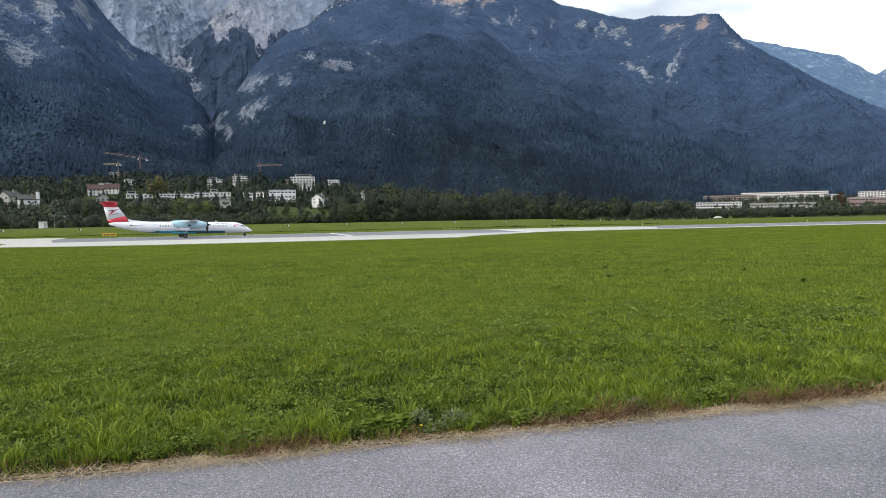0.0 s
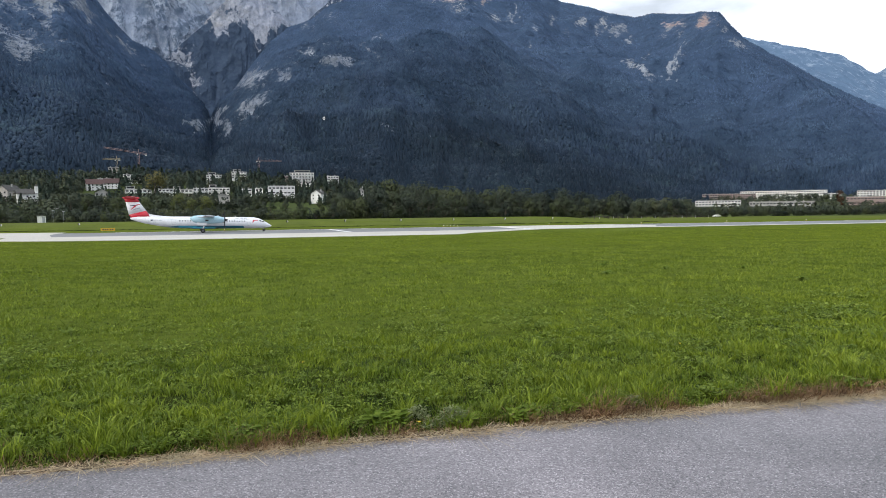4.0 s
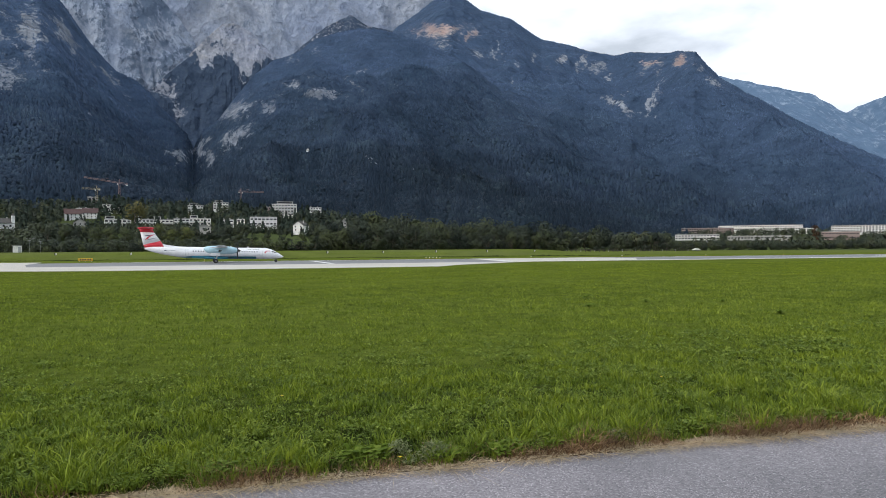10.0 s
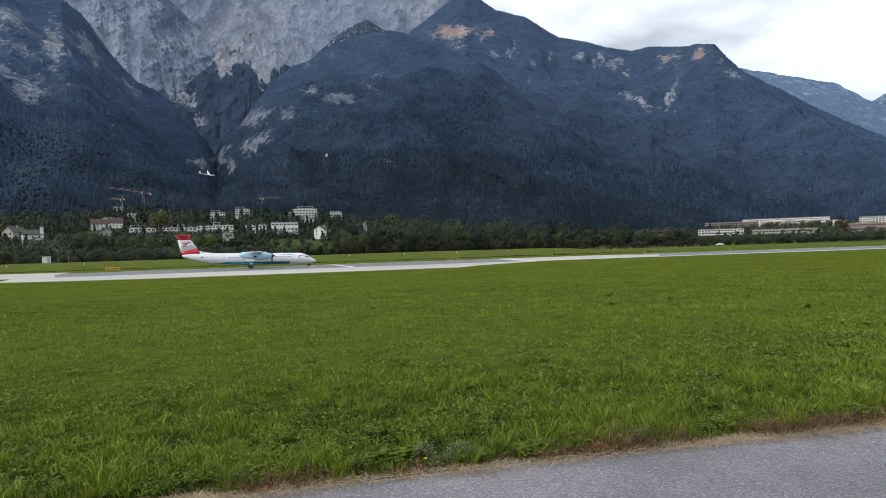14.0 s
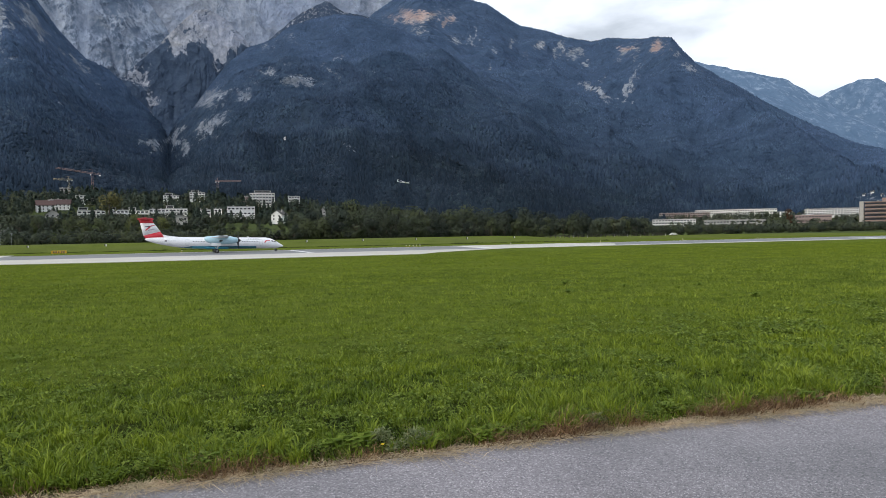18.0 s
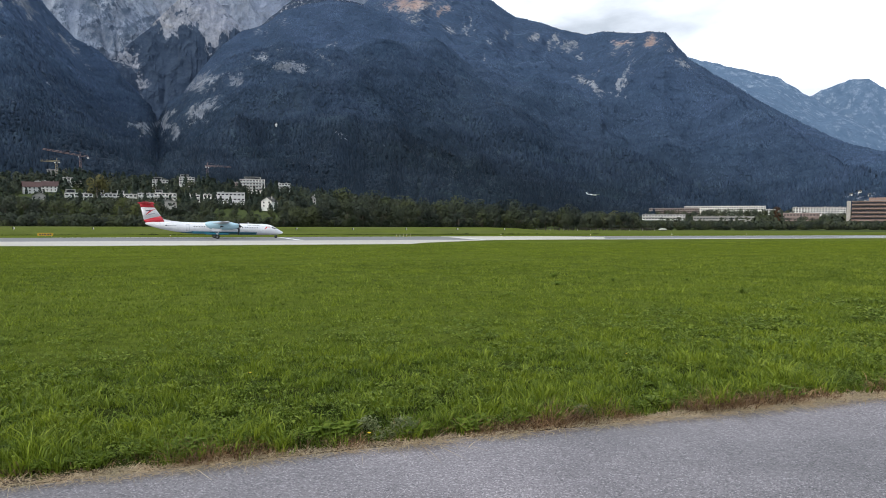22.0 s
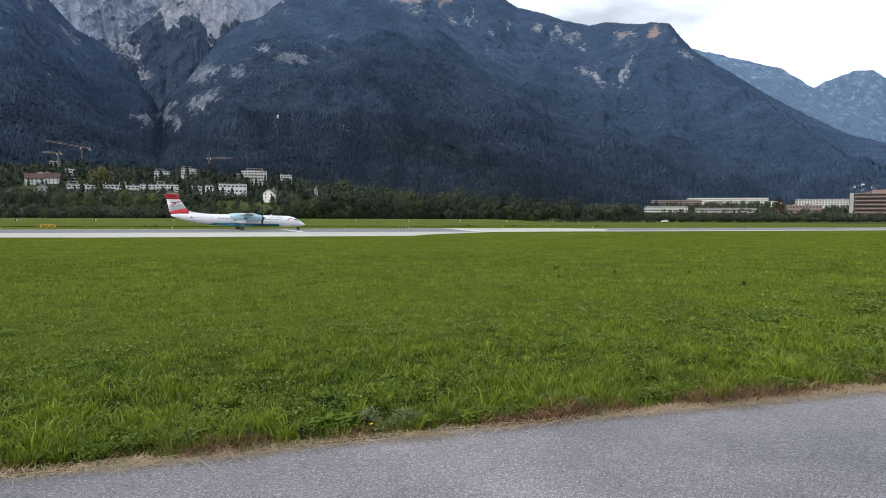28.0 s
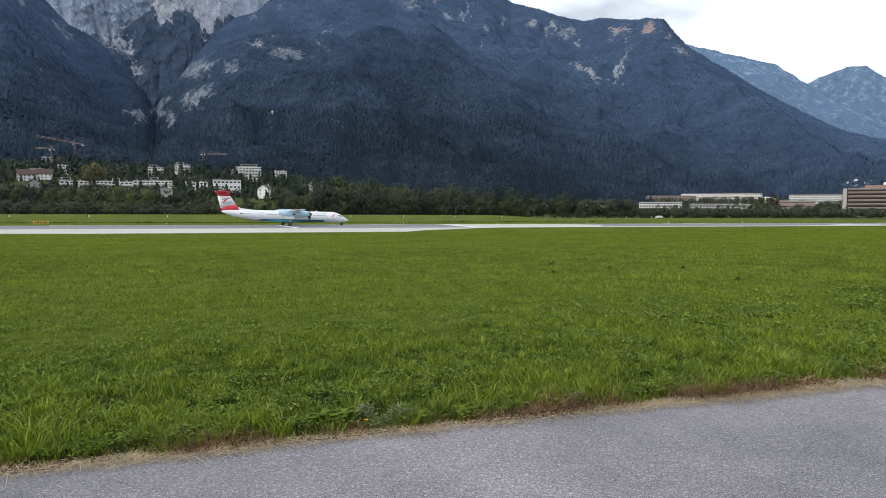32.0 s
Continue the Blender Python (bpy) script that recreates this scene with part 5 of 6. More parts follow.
grove("village_trees", 1600, 3, (-42, -8), (400, 1000), (6, 14), "mixed dark green trees between the village houses", near_site, M["leaf_grove"], 110, cap=(1.8, 676))
grove("village_conifers", 650, 8, (-42, -9), (640, 1000), (9, 17), "dark conifers between the village houses", near_site, M["leaf_conifer"], 90)
grove("valley_woods", 1300, 4, (-9, 20), (420, 1100), (9, 14), "dark green riverside woods at the mountain's foot", lambda a, r, g: near_site(a, r, g) & ((a < 17.1) | (r > 1080)), M["leaf_grove"], 90)
grove("town_trees", 2200, 6, (15, 40), (520, 1080), (5, 10), "dark green town trees among the apartment blocks", near_site, M["leaf_grove"], 50, (0.22, 835))


grove("undergrowth", 2600, 21, (-43, -12), (402, 700), (2.5, 5.5), "dark bushes and hedges between the village gardens", lambda a, r, g: ~((a > -19.6) & (a < -13.4) & (r < 600)), M["leaf_grove"], 44)


def before_houses(seed, low, high, each, west=True):
    """Places for trees that stand close before each house and hide its lower storeys."""
    g = np.random.RandomState(seed)
    spots = []
    for a, d, w, z in SITES:
        if d < 1110 and (a < -9) == west and d > 500 and a < 33:
            for k in range(max(2, int(w / each))):
                far = d - g.uniform(7, 40)
                top = -2.0 if a < -26 else 3.0 if d > 780 and west else -1.2 if west or a < 21 else 0.0
                spots.append((a + math.degrees((g.rand() - 0.5) * (w + 10) / d), far, max(3.0, z + g.uniform(low, high) + top - float(hill_z(np.array(a), np.array(far))))))
    return np.array(spots)


SCREEN = before_houses(12, 0.0, 4.2, 5.5)
grove("garden_trees", len(SCREEN), 13, (0, 1), (1, 2), (0, 0), "garden trees close before the village houses", None, M["leaf_grove"], 140, places=SCREEN)
SCREEN = before_houses(14, 3.0, 10.0, 22.0)
SCREEN = np.concatenate([SCREEN, [(a, d, h) for a, d, h in ((-29.35, 836, 24), (-29.0, 828, 21), (-29.7, 826, 20), (-30.7, 884, 20), (-31.1, 880, 17), (-13.95, 806, 14), (-13.45, 808, 16), (-14.25, 804, 12), (-15.75, 586, 7), (-14.8, 588, 8), (-20.0, 852, 25), (-20.35, 846, 21), (-19.7, 846, 20), (-38.8, 545, 8), (-38.05, 548, 7), (-35.9, 520, 13), (-35.6, 525, 12))]])
grove("garden_conifers", len(SCREEN), 15, (0, 1), (1, 2), (0, 0), "tall dark garden conifers before the village houses", None, M["leaf_conifer"], 120, places=SCREEN)
g = np.random.RandomState(33)
SCREEN = np.array([(a, r, r * math.tan(radians(e)) + EYE[2] - float(hill_z(np.array(a), np.array(r)))) for a, r, e in zip(np.linspace(-33.5, -13.2, 24) + 0.35 * g.normal(size=24), g.uniform(610, 668, 24), g.uniform(1.4, 2.45, 24))])
grove("terrace_conifers", len(SCREEN), 34, (0, 1), (1, 2), (0, 0), "dark conifers and yews that break up the white terraces", None, M["leaf_conifer"], 130, places=SCREEN)
SCREEN = before_houses(16, 0.0, 3.5, 6.0, False)
grove("street_trees", len(SCREEN), 17, (0, 1), (1, 2), (0, 0), "dark street trees before the apartment blocks", None, M["leaf_grove"], 110, places=SCREEN)


# ---- tower cranes ----
def crane(az, d, z_base, mast, jib, counter, turn, material, label, slope=0.0):
    ob = thing("tower_crane", pose(*polar(az, d, z_base), 0, 0, -az + turn), label, "crane", "building cranes")
    bm = bmesh.new()
    for x in (-0.9, 0.9):
        for y in (-0.9, 0.9):
            tube(bm, (x, y, -12), (x, y, mast), 0.12, sides=4)
    for i in range(int(mast / 2.2) + 5):
        zz = -12 + i * 2.2
        s = 1 if i % 2 else -1
        for y in (-0.9, 0.9):
            tube(bm, (-0.9 * s, y, zz), (0.9 * s, y, zz + 2.2), 0.09, sides=4)
    part("mast", bm, material, ob)
    bm = bmesh.new()
    for y, zz in ((-0.7, 0), (0.7, 0), (0, 1.4)):
        tube(bm, (-counter, y, mast + zz - slope * counter), (jib, y, mast + zz + slope * jib), 0.2, sides=4)
    n = int((jib + counter) / 2.5)
    for i in range(n):
        x = -counter + i * 2.5
        rise = slope * x
        tube(bm, (x, -0.7, mast + rise), (x + 1.25, 0, mast + 1.4 + rise), 0.08, sides=4)
        tube(bm, (x + 1.25, 0, mast + 1.4 + rise), (x + 2.5, 0.7, mast + rise), 0.08, sides=4)
    part("jib", bm, material, ob)
    part("counterweight", boxed(-counter, -counter + 2.2, -0.6, 0.6, mast - 1.2 - slope * counter, mast + 0.1 - slope * counter, bevel=0.1), M["render_white"], ob, "pale concrete counterweight")
    part("cab", boxed(0.9, 2.1, -0.6, 0.6, mast - 1.7, mast - 0.2, bevel=0.15), M["render_white"], ob)
    bm = tube(bmesh.new(), (0, 0, mast + 1.4), (0, 0, mast + 5), 0.3, 0.1, sides=4)
    tube(bm, (0, 0, mast + 4.9), (jib * 0.7, 0, mast + 1.5 + slope * jib * 0.7), 0.05, sides=4)
    tube(bm, (0, 0, mast + 4.9), (-counter + 1, 0, mast + 1.5), 0.05, sides=4)
    part("stays", bm, material, ob)
    return ob


crane(-29.31, 850, 55.0, 21.5, 37, 9, 176, M["steel_red"], "tall tower crane with a long reddish rising jib", 0.15)
crane(-30.9, 900, 56.0, 16.5, 16, 4, 180, M["steel_yellow"], "small yellow tower crane above a concrete shell")
crane(-20.0, 870, 57.0, 14.5, 29, 3, 0, M["steel_red"], "dull red-grey tower crane above the village trees")


# ---- meadow: tufts of blades, fine beside the taxiway, coarser farther off ----
def blades(name, seed, tufts, each, s0, s1, tall, wide, bend, material, label, segs=2, density=None, power=1.0, category="grass", clump=0.05, lift=0.0):
    g = np.random.RandomState(seed)
    cs = (s0 ** power + (s1 ** power - s0 ** power) * g.rand(tufts)) ** (1 / power)
    cu = (-0.50 + 2.05 * g.rand(tufts)) * cs - 0.6 + 1.2 * g.rand(tufts)
    if density is not None:
        ok = density(cu, cs, g)
        cu, cs = cu[ok], cs[ok]
    lush = fbm(cu * 0.7, cs * 0.7, 3)
    knot = fbm(cu * 4.6 + 7, cs * 4.6, 3) - 0.5
    th = (0.45 + 1.0 * g.rand(len(cu)) ** 2.2) * (0.45 + 1.15 * lush) * np.clip(1.0 + 1.9 * knot, 0.4, 1.7)
    far = np.hypot(cu, cs)
    grow = np.maximum(1.0, far / 8.0)
    k = np.repeat(np.arange(len(cu)), each)
    n = len(k)
    off = g.normal(size=(n, 2)) * clump * (0.6 + 0.5 * grow[k])[:, None]
    u, s = cu[k] + off[:, 0], cs[k] + off[:, 1]
    h = tall * th[k] * (0.55 + 0.6 * g.rand(n)) * (1.1 - 0.3 * step(s, 6.6, 8.8) - 0.4 * step(s, 8.0, 14.0) if tall > 0.11 else 1.0)
    w = wide * grow[k] * (0.45 + 1.1 * g.rand(n) ** 1.5)
    t = g.rand(n) * 6.283
    lean = bend * h * (0.2 + 1.2 * g.rand(n))
    away = np.arctan2(off[:, 1], off[:, 0]) + g.normal(size=n) * 0.7
    x, y = u * math.cos(TURN) - s * math.sin(TURN), u * math.sin(TURN) + s * math.cos(TURN)
    z = np.where(s < 6.9, np.maximum(ground_z(u, s), 0.014), ground_z(u, s)) - 0.01 + lift
    dx, dy = np.cos(t) * w / 2, np.sin(t) * w / 2
    bx, by = np.cos(away + TURN), np.sin(away + TURN)
    if segs == 2:
        v = np.stack([np.stack([x - dx, y - dy, z], -1), np.stack([x + dx, y + dy, z], -1),
                      np.stack([x + bx * lean * 0.3 + dx * 0.8, y + by * lean * 0.3 + dy * 0.8, z + h * 0.6], -1),
                      np.stack([x + bx * lean * 0.3 - dx * 0.8, y + by * lean * 0.3 - dy * 0.8, z + h * 0.6], -1),
                      np.stack([x + bx * lean, y + by * lean, z + h * max(0.2, 1 - 0.12 * bend)], -1)], 1)
        j = np.arange(n)[:, None] * 5
        f = np.concatenate([j + np.array([[0, 1, 2]]), j + np.array([[0, 2, 3]]), j + np.array([[3, 2, 4]])])
    else:
        v = np.stack([np.stack([x - dx, y - dy, z], -1), np.stack([x + dx, y + dy, z], -1), np.stack([x + bx * lean, y + by * lean, z + h], -1)], 1)
        f = np.arange(n * 3).reshape(-1, 3)
    me = mesh_from(name, v.reshape(-1, 3), f, material)
    # short tufts darker, tall ones lighter: shade between clumps painted as tone
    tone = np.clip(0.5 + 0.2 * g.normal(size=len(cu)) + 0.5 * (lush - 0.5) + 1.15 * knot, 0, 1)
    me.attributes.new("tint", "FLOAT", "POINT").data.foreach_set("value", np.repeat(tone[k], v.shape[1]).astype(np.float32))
    ob = new(name, me)
    return tagged(ob, label, category, kind="stuff")


# ---- airfield furniture ----
def marker(u, s, z, k):
    ob = thing("runway_marker", pose(*rw(u, s, z), 0, 0, 18), "small black and white marker board on the grass bank", "marker", "markers along the bank")
    part("stake", boxed(-0.04, 0.04, -0.04, 0.04, -0.1, 0.5), M["steel_grey"], ob)
    part("board", boxed(-0.05, 0.28, -0.08, -0.05, 0.25, 0.8, bevel=0.01), M["marking"], ob)
    part("board", boxed(-0.35, -0.06, -0.08, -0.05, 0.25, 0.8, bevel=0.01), M["black"], ob, "black half of the board")
    return ob


first = None
for i, u in enumerate((-103, -82, -61, -40.3, -18.6, 1, 20, 38.9, 57.7, 76.7, 95.1)):
    m = pose(*rw(u, 217, float(ground_z(u, 217))), 0, 0, 18)
    if first is None:
        first = marker(u, 217, float(ground_z(u, 217)), i)
    else:
        copy_thing(first, m)

blades("bank_weeds", 31, 9000, 7, 203.3, 204.6, 0.42, 0.0045, 0.6, M["bank_weed"], "dark unmown line of weeds at the foot of the grass bank", 1, lambda u, s, g: (g.rand(len(u)) < np.clip(3.0 * fbm(u * 0.1, s * 0 + 4, 3) - 0.7 + 0.6 * (u < 0), 0.2, 1)) & (u < 130), category="weeds", clump=0.008)
blades("bank_weeds", 32, 2200, 9, 201, 206, 1.1, 0.0045, 0.5, M["bank_weed"], "dark tall weed clumps at the foot of the grass bank", 1, lambda u, s, g: (g.rand(len(u)) < np.clip(5.0 * fbm(u * 0.13, s * 0 + 40, 3) - 2.9, 0, 1)) & (u < 130), category="weeds", clump=0.02)
sign = thing("runway_sign", pose(*rw(-45.4, 186, LOW), 0, 0, 18), "low yellow airfield sign with dark lettering bars", "sign")
part("panel", boxed(-1.75, 1.75, -0.12, 0.12, 0.22, 0.95, bevel=0.04), M["yellow"], sign)
for x in (-1.4, 0.0, 1.4):
    part("leg", boxed(x - 0.05, x + 0.05, -0.05, 0.05, -0.1, 0.24), M["steel_grey"], sign)
for i, x in enumerate((-1.3, -0.75, -0.2, 0.5, 1.0)):
    part("lettering", boxed(x, x + 0.34, -0.135, -0.118, 0.42, 0.76), M["ink"], sign)


def lamp_post(u, s, label, colour, h=0.35):
    ob = thing("runway_lamp", pose(*rw(u, s, LOW + 0.06), 0, 0, 18), label, "runway lamp", "runway edge lamps")
    part("stem", tube(bmesh.new(), (0, 0, -0.05), (0, 0, h), 0.05, sides=6), M["yellow"], ob)
    part("lens", tube(bmesh.new(), (0, 0, h), (0, 0, h + 0.2), 0.11, 0.07, sides=8), M[colour], ob)
    return ob


lamp = lamp_post(43.3, 173.6, "small yellow runway edge lamp", "render_white")
for u in (44.3, 45.3, 46.3, 47.3, 75, 105, 135, -15, 165):
    copy_thing(lamp, pose(*rw(u, 173.6, LOW + 0.06), 0, 0, 18))

# rail fence with pale posts beyond the runway
fence = thing("fence", pose(*rw(134, 290, LOW), 0, 0, 18), "long low rail fence with pale posts before the trees", "fence")
post = boxed(-0.09, 0.09, -0.09, 0.09, -0.1, 1.15, bevel=0.02)
post_mesh = bm_mesh("post", post, M["render_grey"])
dark_post = bm_mesh("post", boxed(-0.12, 0.12, -0.12, 0.12, -0.1, 1.5), M["dark_wood"])
for i in range(32):
    part("post", post_mesh if i % 3 == 1 else dark_post, None, fence, at=pose(i * 2.6, 0, 0))
for z in (0.55, 1.2):
    part("rail", boxed(-0.3, 81, 0.16, 0.22, z, z + 0.12), M["dark_wood"], fence)

shed = thing("shed", pose(*polar(-36.15, 262, 0.35), 0, 0, 36), "small white utility shed behind the grass bank", "shed")
part("wall", boxed(-1.3, 1.3, 0, 2.4, -2.5, 2.1, bevel=0.03), M["render_white"], shed)
part("roof", boxed(-1.45, 1.45, -0.2, 2.6, 2.1, 2.3, bevel=0.03), M["flat_roof"], shed)
carport = thing("carport", pose(*polar(-35.35, 470, 2.4), 0, 0, 30), "open carport with a pale flat roof above the airfield", "carport")
part("roof", boxed(-5.4, 5.4, 0, 5.5, 4.6, 5.0, bevel=0.05), M["flat_roof"], carport)
for x in (-5.0, 0.0, 5.0):
    for y in (0.4, 5.1):
        part("post", boxed(x - 0.12, x + 0.12, y - 0.12, y + 0.12, -1.0, 4.6), M["steel_grey"], carport)
part("door", boxed(0.2, 1.0, -0.05, -0.001, -1, 1.8), M["steel_grey"], shed)
for az, h in ((-35.4, 5.0), (-34.7, 4.6)):
    pole = thing("lamp_mast", pose(*polar(az, 268, LOW)), "thin grey mast behind the grass bank", "mast", "thin masts")
    part("pole", tube(bmesh.new(), (0, 0, -0.2), (0, 0, h + 1.5), 0.06, 0.04), M["steel_grey"], pole)
    part("crossarm", boxed(-0.5, 0.5, -0.04, 0.04, h + 1.3, h + 1.42), M["steel_grey"], pole)


def car(m, label):
    ob = thing("car", m, label, "car", "parked cars")
    side = [(-2.1, 0.35), (-2.15, 0.8), (-1.7, 0.95), (-1.1, 1.42), (0.55, 1.45), (1.2, 0.98), (2.0, 0.85), (2.1, 0.4)]
    part("body", loft(bmesh.new(), [[(x, y * (0.92 if z > 1.1 else 1.0), z) for x, z in side] for y in (-0.85, 0.85)]), M["car_paint"], ob)
    part("side_window", loft(bmesh.new(), [[(x, y, z) for x, z in ((-1.2, 1.0), (-0.9, 1.36), (0.45, 1.38), (0.95, 1.0))] for y in (-0.862, -0.8)]), M["dark_glass"], ob)
    for x in (-1.35, 1.3):
        for y in (-0.8, 0.8):
            part("wheel", tube(bmesh.new(), (x, y - 0.1, 0.32), (x, y + 0.1, 0.32), 0.32, sides=14), M["rubber"], ob)
    return ob


first_car = car(pose(*rw(224, 296, float(ground_z(224, 296))), 0, 0, 200), "pale parked car before the trees")
for a, d, r in ((-29.6, 492, 25), (-28.4, 494, 28), (-24.0, 490, 20)):
    copy_thing(first_car, pose(*polar(a, d, float(hill_z(np.array(a), np.array(float(d)))) + 0.2), 0, 0, r))


# ---- turboprop airliner: x forward, y to port, z up, origin on the ground between the main wheels ----
def ring(x, zc, ry, rz, k=28, a0=0.0, a1=2 * math.pi, closed=True):
    n = k if closed else k - 1
    return [(x, ry * math.cos(a0 + (a1 - a0) * i / n), zc + rz * math.sin(a0 + (a1 - a0) * i / n)) for i in range(k)]


HULL = [(15.75, 1.60, 0.05), (15.5, 1.63, 0.22), (15.0, 1.72, 0.44), (14.3, 1.87, 0.71), (13.5, 2.06, 0.98), (12.7, 2.22, 1.19), (11.6, 2.33, 1.33), (-4.6, 2.35, 1.345), (-7.0, 2.42, 1.27), (-9.5, 2.60, 1.08),
        (-12.0, 2.82, 0.84), (-13.6, 3.00, 0.60), (-14.7, 3.12, 0.36), (-15.25, 3.18, 0.14)]


def hull_at(x):
    a = np.array(HULL)[::-1]
    return float(np.interp(x, a[:, 0], a[:, 1])), float(np.interp(x, a[:, 0], a[:, 2]))


def hull_patch(x0, x1, z0, z1, side, lift=0.012, cols=6, rows=3, slant=0.0):
    """A panel that lies on the hull's skin between two heights; slant shifts its upper edge forward."""
    bm = bmesh.new()
    grid = []
    for j in range(rows + 1):
        z = z0 + (z1 - z0) * j / rows
        row = []
        for i in range(cols + 1):
            x = x0 + (x1 - x0) * i / cols + slant * (z - z0)
            zc, r = hull_at(x)
            k = max(-0.98, min(0.98, (z - zc) / r))
            row.append(bm.verts.new((x, side * (r * math.sqrt(1 - k * k) + lift), z)))
        grid.append(row)
    for a, b in zip(grid, grid[1:]):
        for i in range(cols):
            bm.faces.new((a[i], a[i + 1], b[i + 1], b[i]))
    return bm


def foil(chord, thick, x_lead, pt, swap=False):
    """Aerofoil section; x_lead is its leading edge. pt maps (x, thickness offset) to a point."""
    prof = [(0, 0), (0.05, 0.32), (0.2, 0.5), (0.45, 0.46), (0.75, 0.24), (1, 0.02), (1, -0.02), (0.75, -0.24), (0.45, -0.46), (0.2, -0.5), (0.05, -0.32)]
    return [pt(x_lead - chord * a, thick * b) for a, b in prof]


def propeller(plane, side):
    hub = part("propeller", tube(bmesh.new(), (0.05, 0, 0), (0.8, 0, 0), 0.42, 0.07, 16), M["black"], plane, "six-bladed black propeller with a dark spinner", True, pose(4.6, side * 4.42, 3.02))
    blade = loft(bmesh.new(), [[(0.12 + c * math.sin(t) - 0.02, c * math.cos(t), z), (0.12 + 0.03, 0, z), (0.12 - c * math.sin(t) - 0.02, -c * math.cos(t), z), (0.12 - 0.05, 0, z)]
                               for z, c, t in ((0.25, 0.09, 1.1), (0.6, 0.15, 0.8), (1.2, 0.2, 0.55), (1.75, 0.18, 0.4), (2.04, 0.1, 0.35))])
    me = bm_mesh("blade", blade, M["black"])
    for i in range(6):
        part("blade", me, None, hub, at=pose(0, 0, 0, i * 60, 0, 0))
    return hub


def wheel_pair(plane, name, x, y, r, width, gap, lift=0.0):
    bm = bmesh.new()
    hub = part(name, tube(bm, (0, -gap, 0), (0, gap, 0), r * 0.22, sides=10), M["silver"], plane, "", False, pose(x, y, r + lift))
    for s in (-1, 1):
        t = bmesh.new()
        prof = [(r * 0.55, -width / 2), (r * 0.9, -width / 2), (r, -width * 0.3), (r, width * 0.3), (r * 0.9, width / 2), (r * 0.55, width / 2)]
        loft(t, [[(a * math.cos(q), s * gap + b, a * math.sin(q)) for a, b in prof] for q in [6.28319 * i / 24 for i in range(25)]], True, False)
        bmesh.ops.remove_doubles(t, verts=t.verts, dist=0.001)
        part("tyre", t, M["rubber"], hub, "", True)
        rim = tube(bmesh.new(), (0, s * (gap - width * 0.36), 0), (0, s * (gap + width * 0.36), 0), r * 0.42, sides=16)
        for q in range(5):
            a = q * 6.283 / 5
            box(rim, math.cos(a) * r * 0.3 - 0.03, math.cos(a) * r * 0.3 + 0.03, s * gap - width * 0.4, s * gap + width * 0.4, math.sin(a) * r * 0.3 - 0.03, math.sin(a) * r * 0.3 + 0.03)
        part("rim", rim, M["dark_rim"], hub)
    return hub


plane = thing("airliner", pose(*rw(-23.6, 164, LOW + 0.065), 0, 1.2, 18), "white twin-propeller airliner with a red tail taxiing on the runway", "airplane")
part("fuselage", loft(bmesh.new(), [ring(x, z, r, r) for x, z, r in HULL]), M["white_paint"], plane, "glossy white tube fuselage", True)
belly = loft(bmesh.new(), [ring(x, zc, r, r, 15, math.pi * 1.19, math.pi * 1.81, False) for x, zc, r in [(x, hull_at(x)[0], hull_at(x)[1] + 0.014) for x in np.linspace(-1.3, 9.2, 14)]], False, False)
part("belly_band", belly, M["blue_paint"], plane, "dark teal painted belly", True)
belly = loft(bmesh.new(), [ring(x, zc, r, r, 15, math.pi * 1.19, math.pi * 1.81, False) for x, zc, r in [(x, hull_at(x)[0], hull_at(x)[1] + 0.014) for x in np.linspace(-5.2, -1.3, 6)]], False, False)
part("belly_band", belly, M["sky_paint"], plane, "light blue belly section with sky reflection in its colour", True)
belly = loft(bmesh.new(), [ring(x, zc, r, r, 15, math.pi * (1.19 + k), math.pi * (1.81 - k), False) for x, zc, r, k in [(x, hull_at(x)[0], hull_at(x)[1] + 0.014, 0.05 * i) for i, x in enumerate(np.linspace(-5.2, -9.0, 6))]], False, False)
part("belly_band", belly, M["blue_paint"], plane, "dark teal painted belly", True)
part("belly_fairing", loft(bmesh.new(), [ring(x, z, a, b, 16) for x, z, a, b in ((3.6, 1.3, 0.2, 0.1), (2.6, 1.22, 0.9, 0.35), (-2.0, 1.22, 0.95, 0.36), (-3.6, 1.3, 0.3, 0.12))]), M["sky_paint"], plane, "", True)

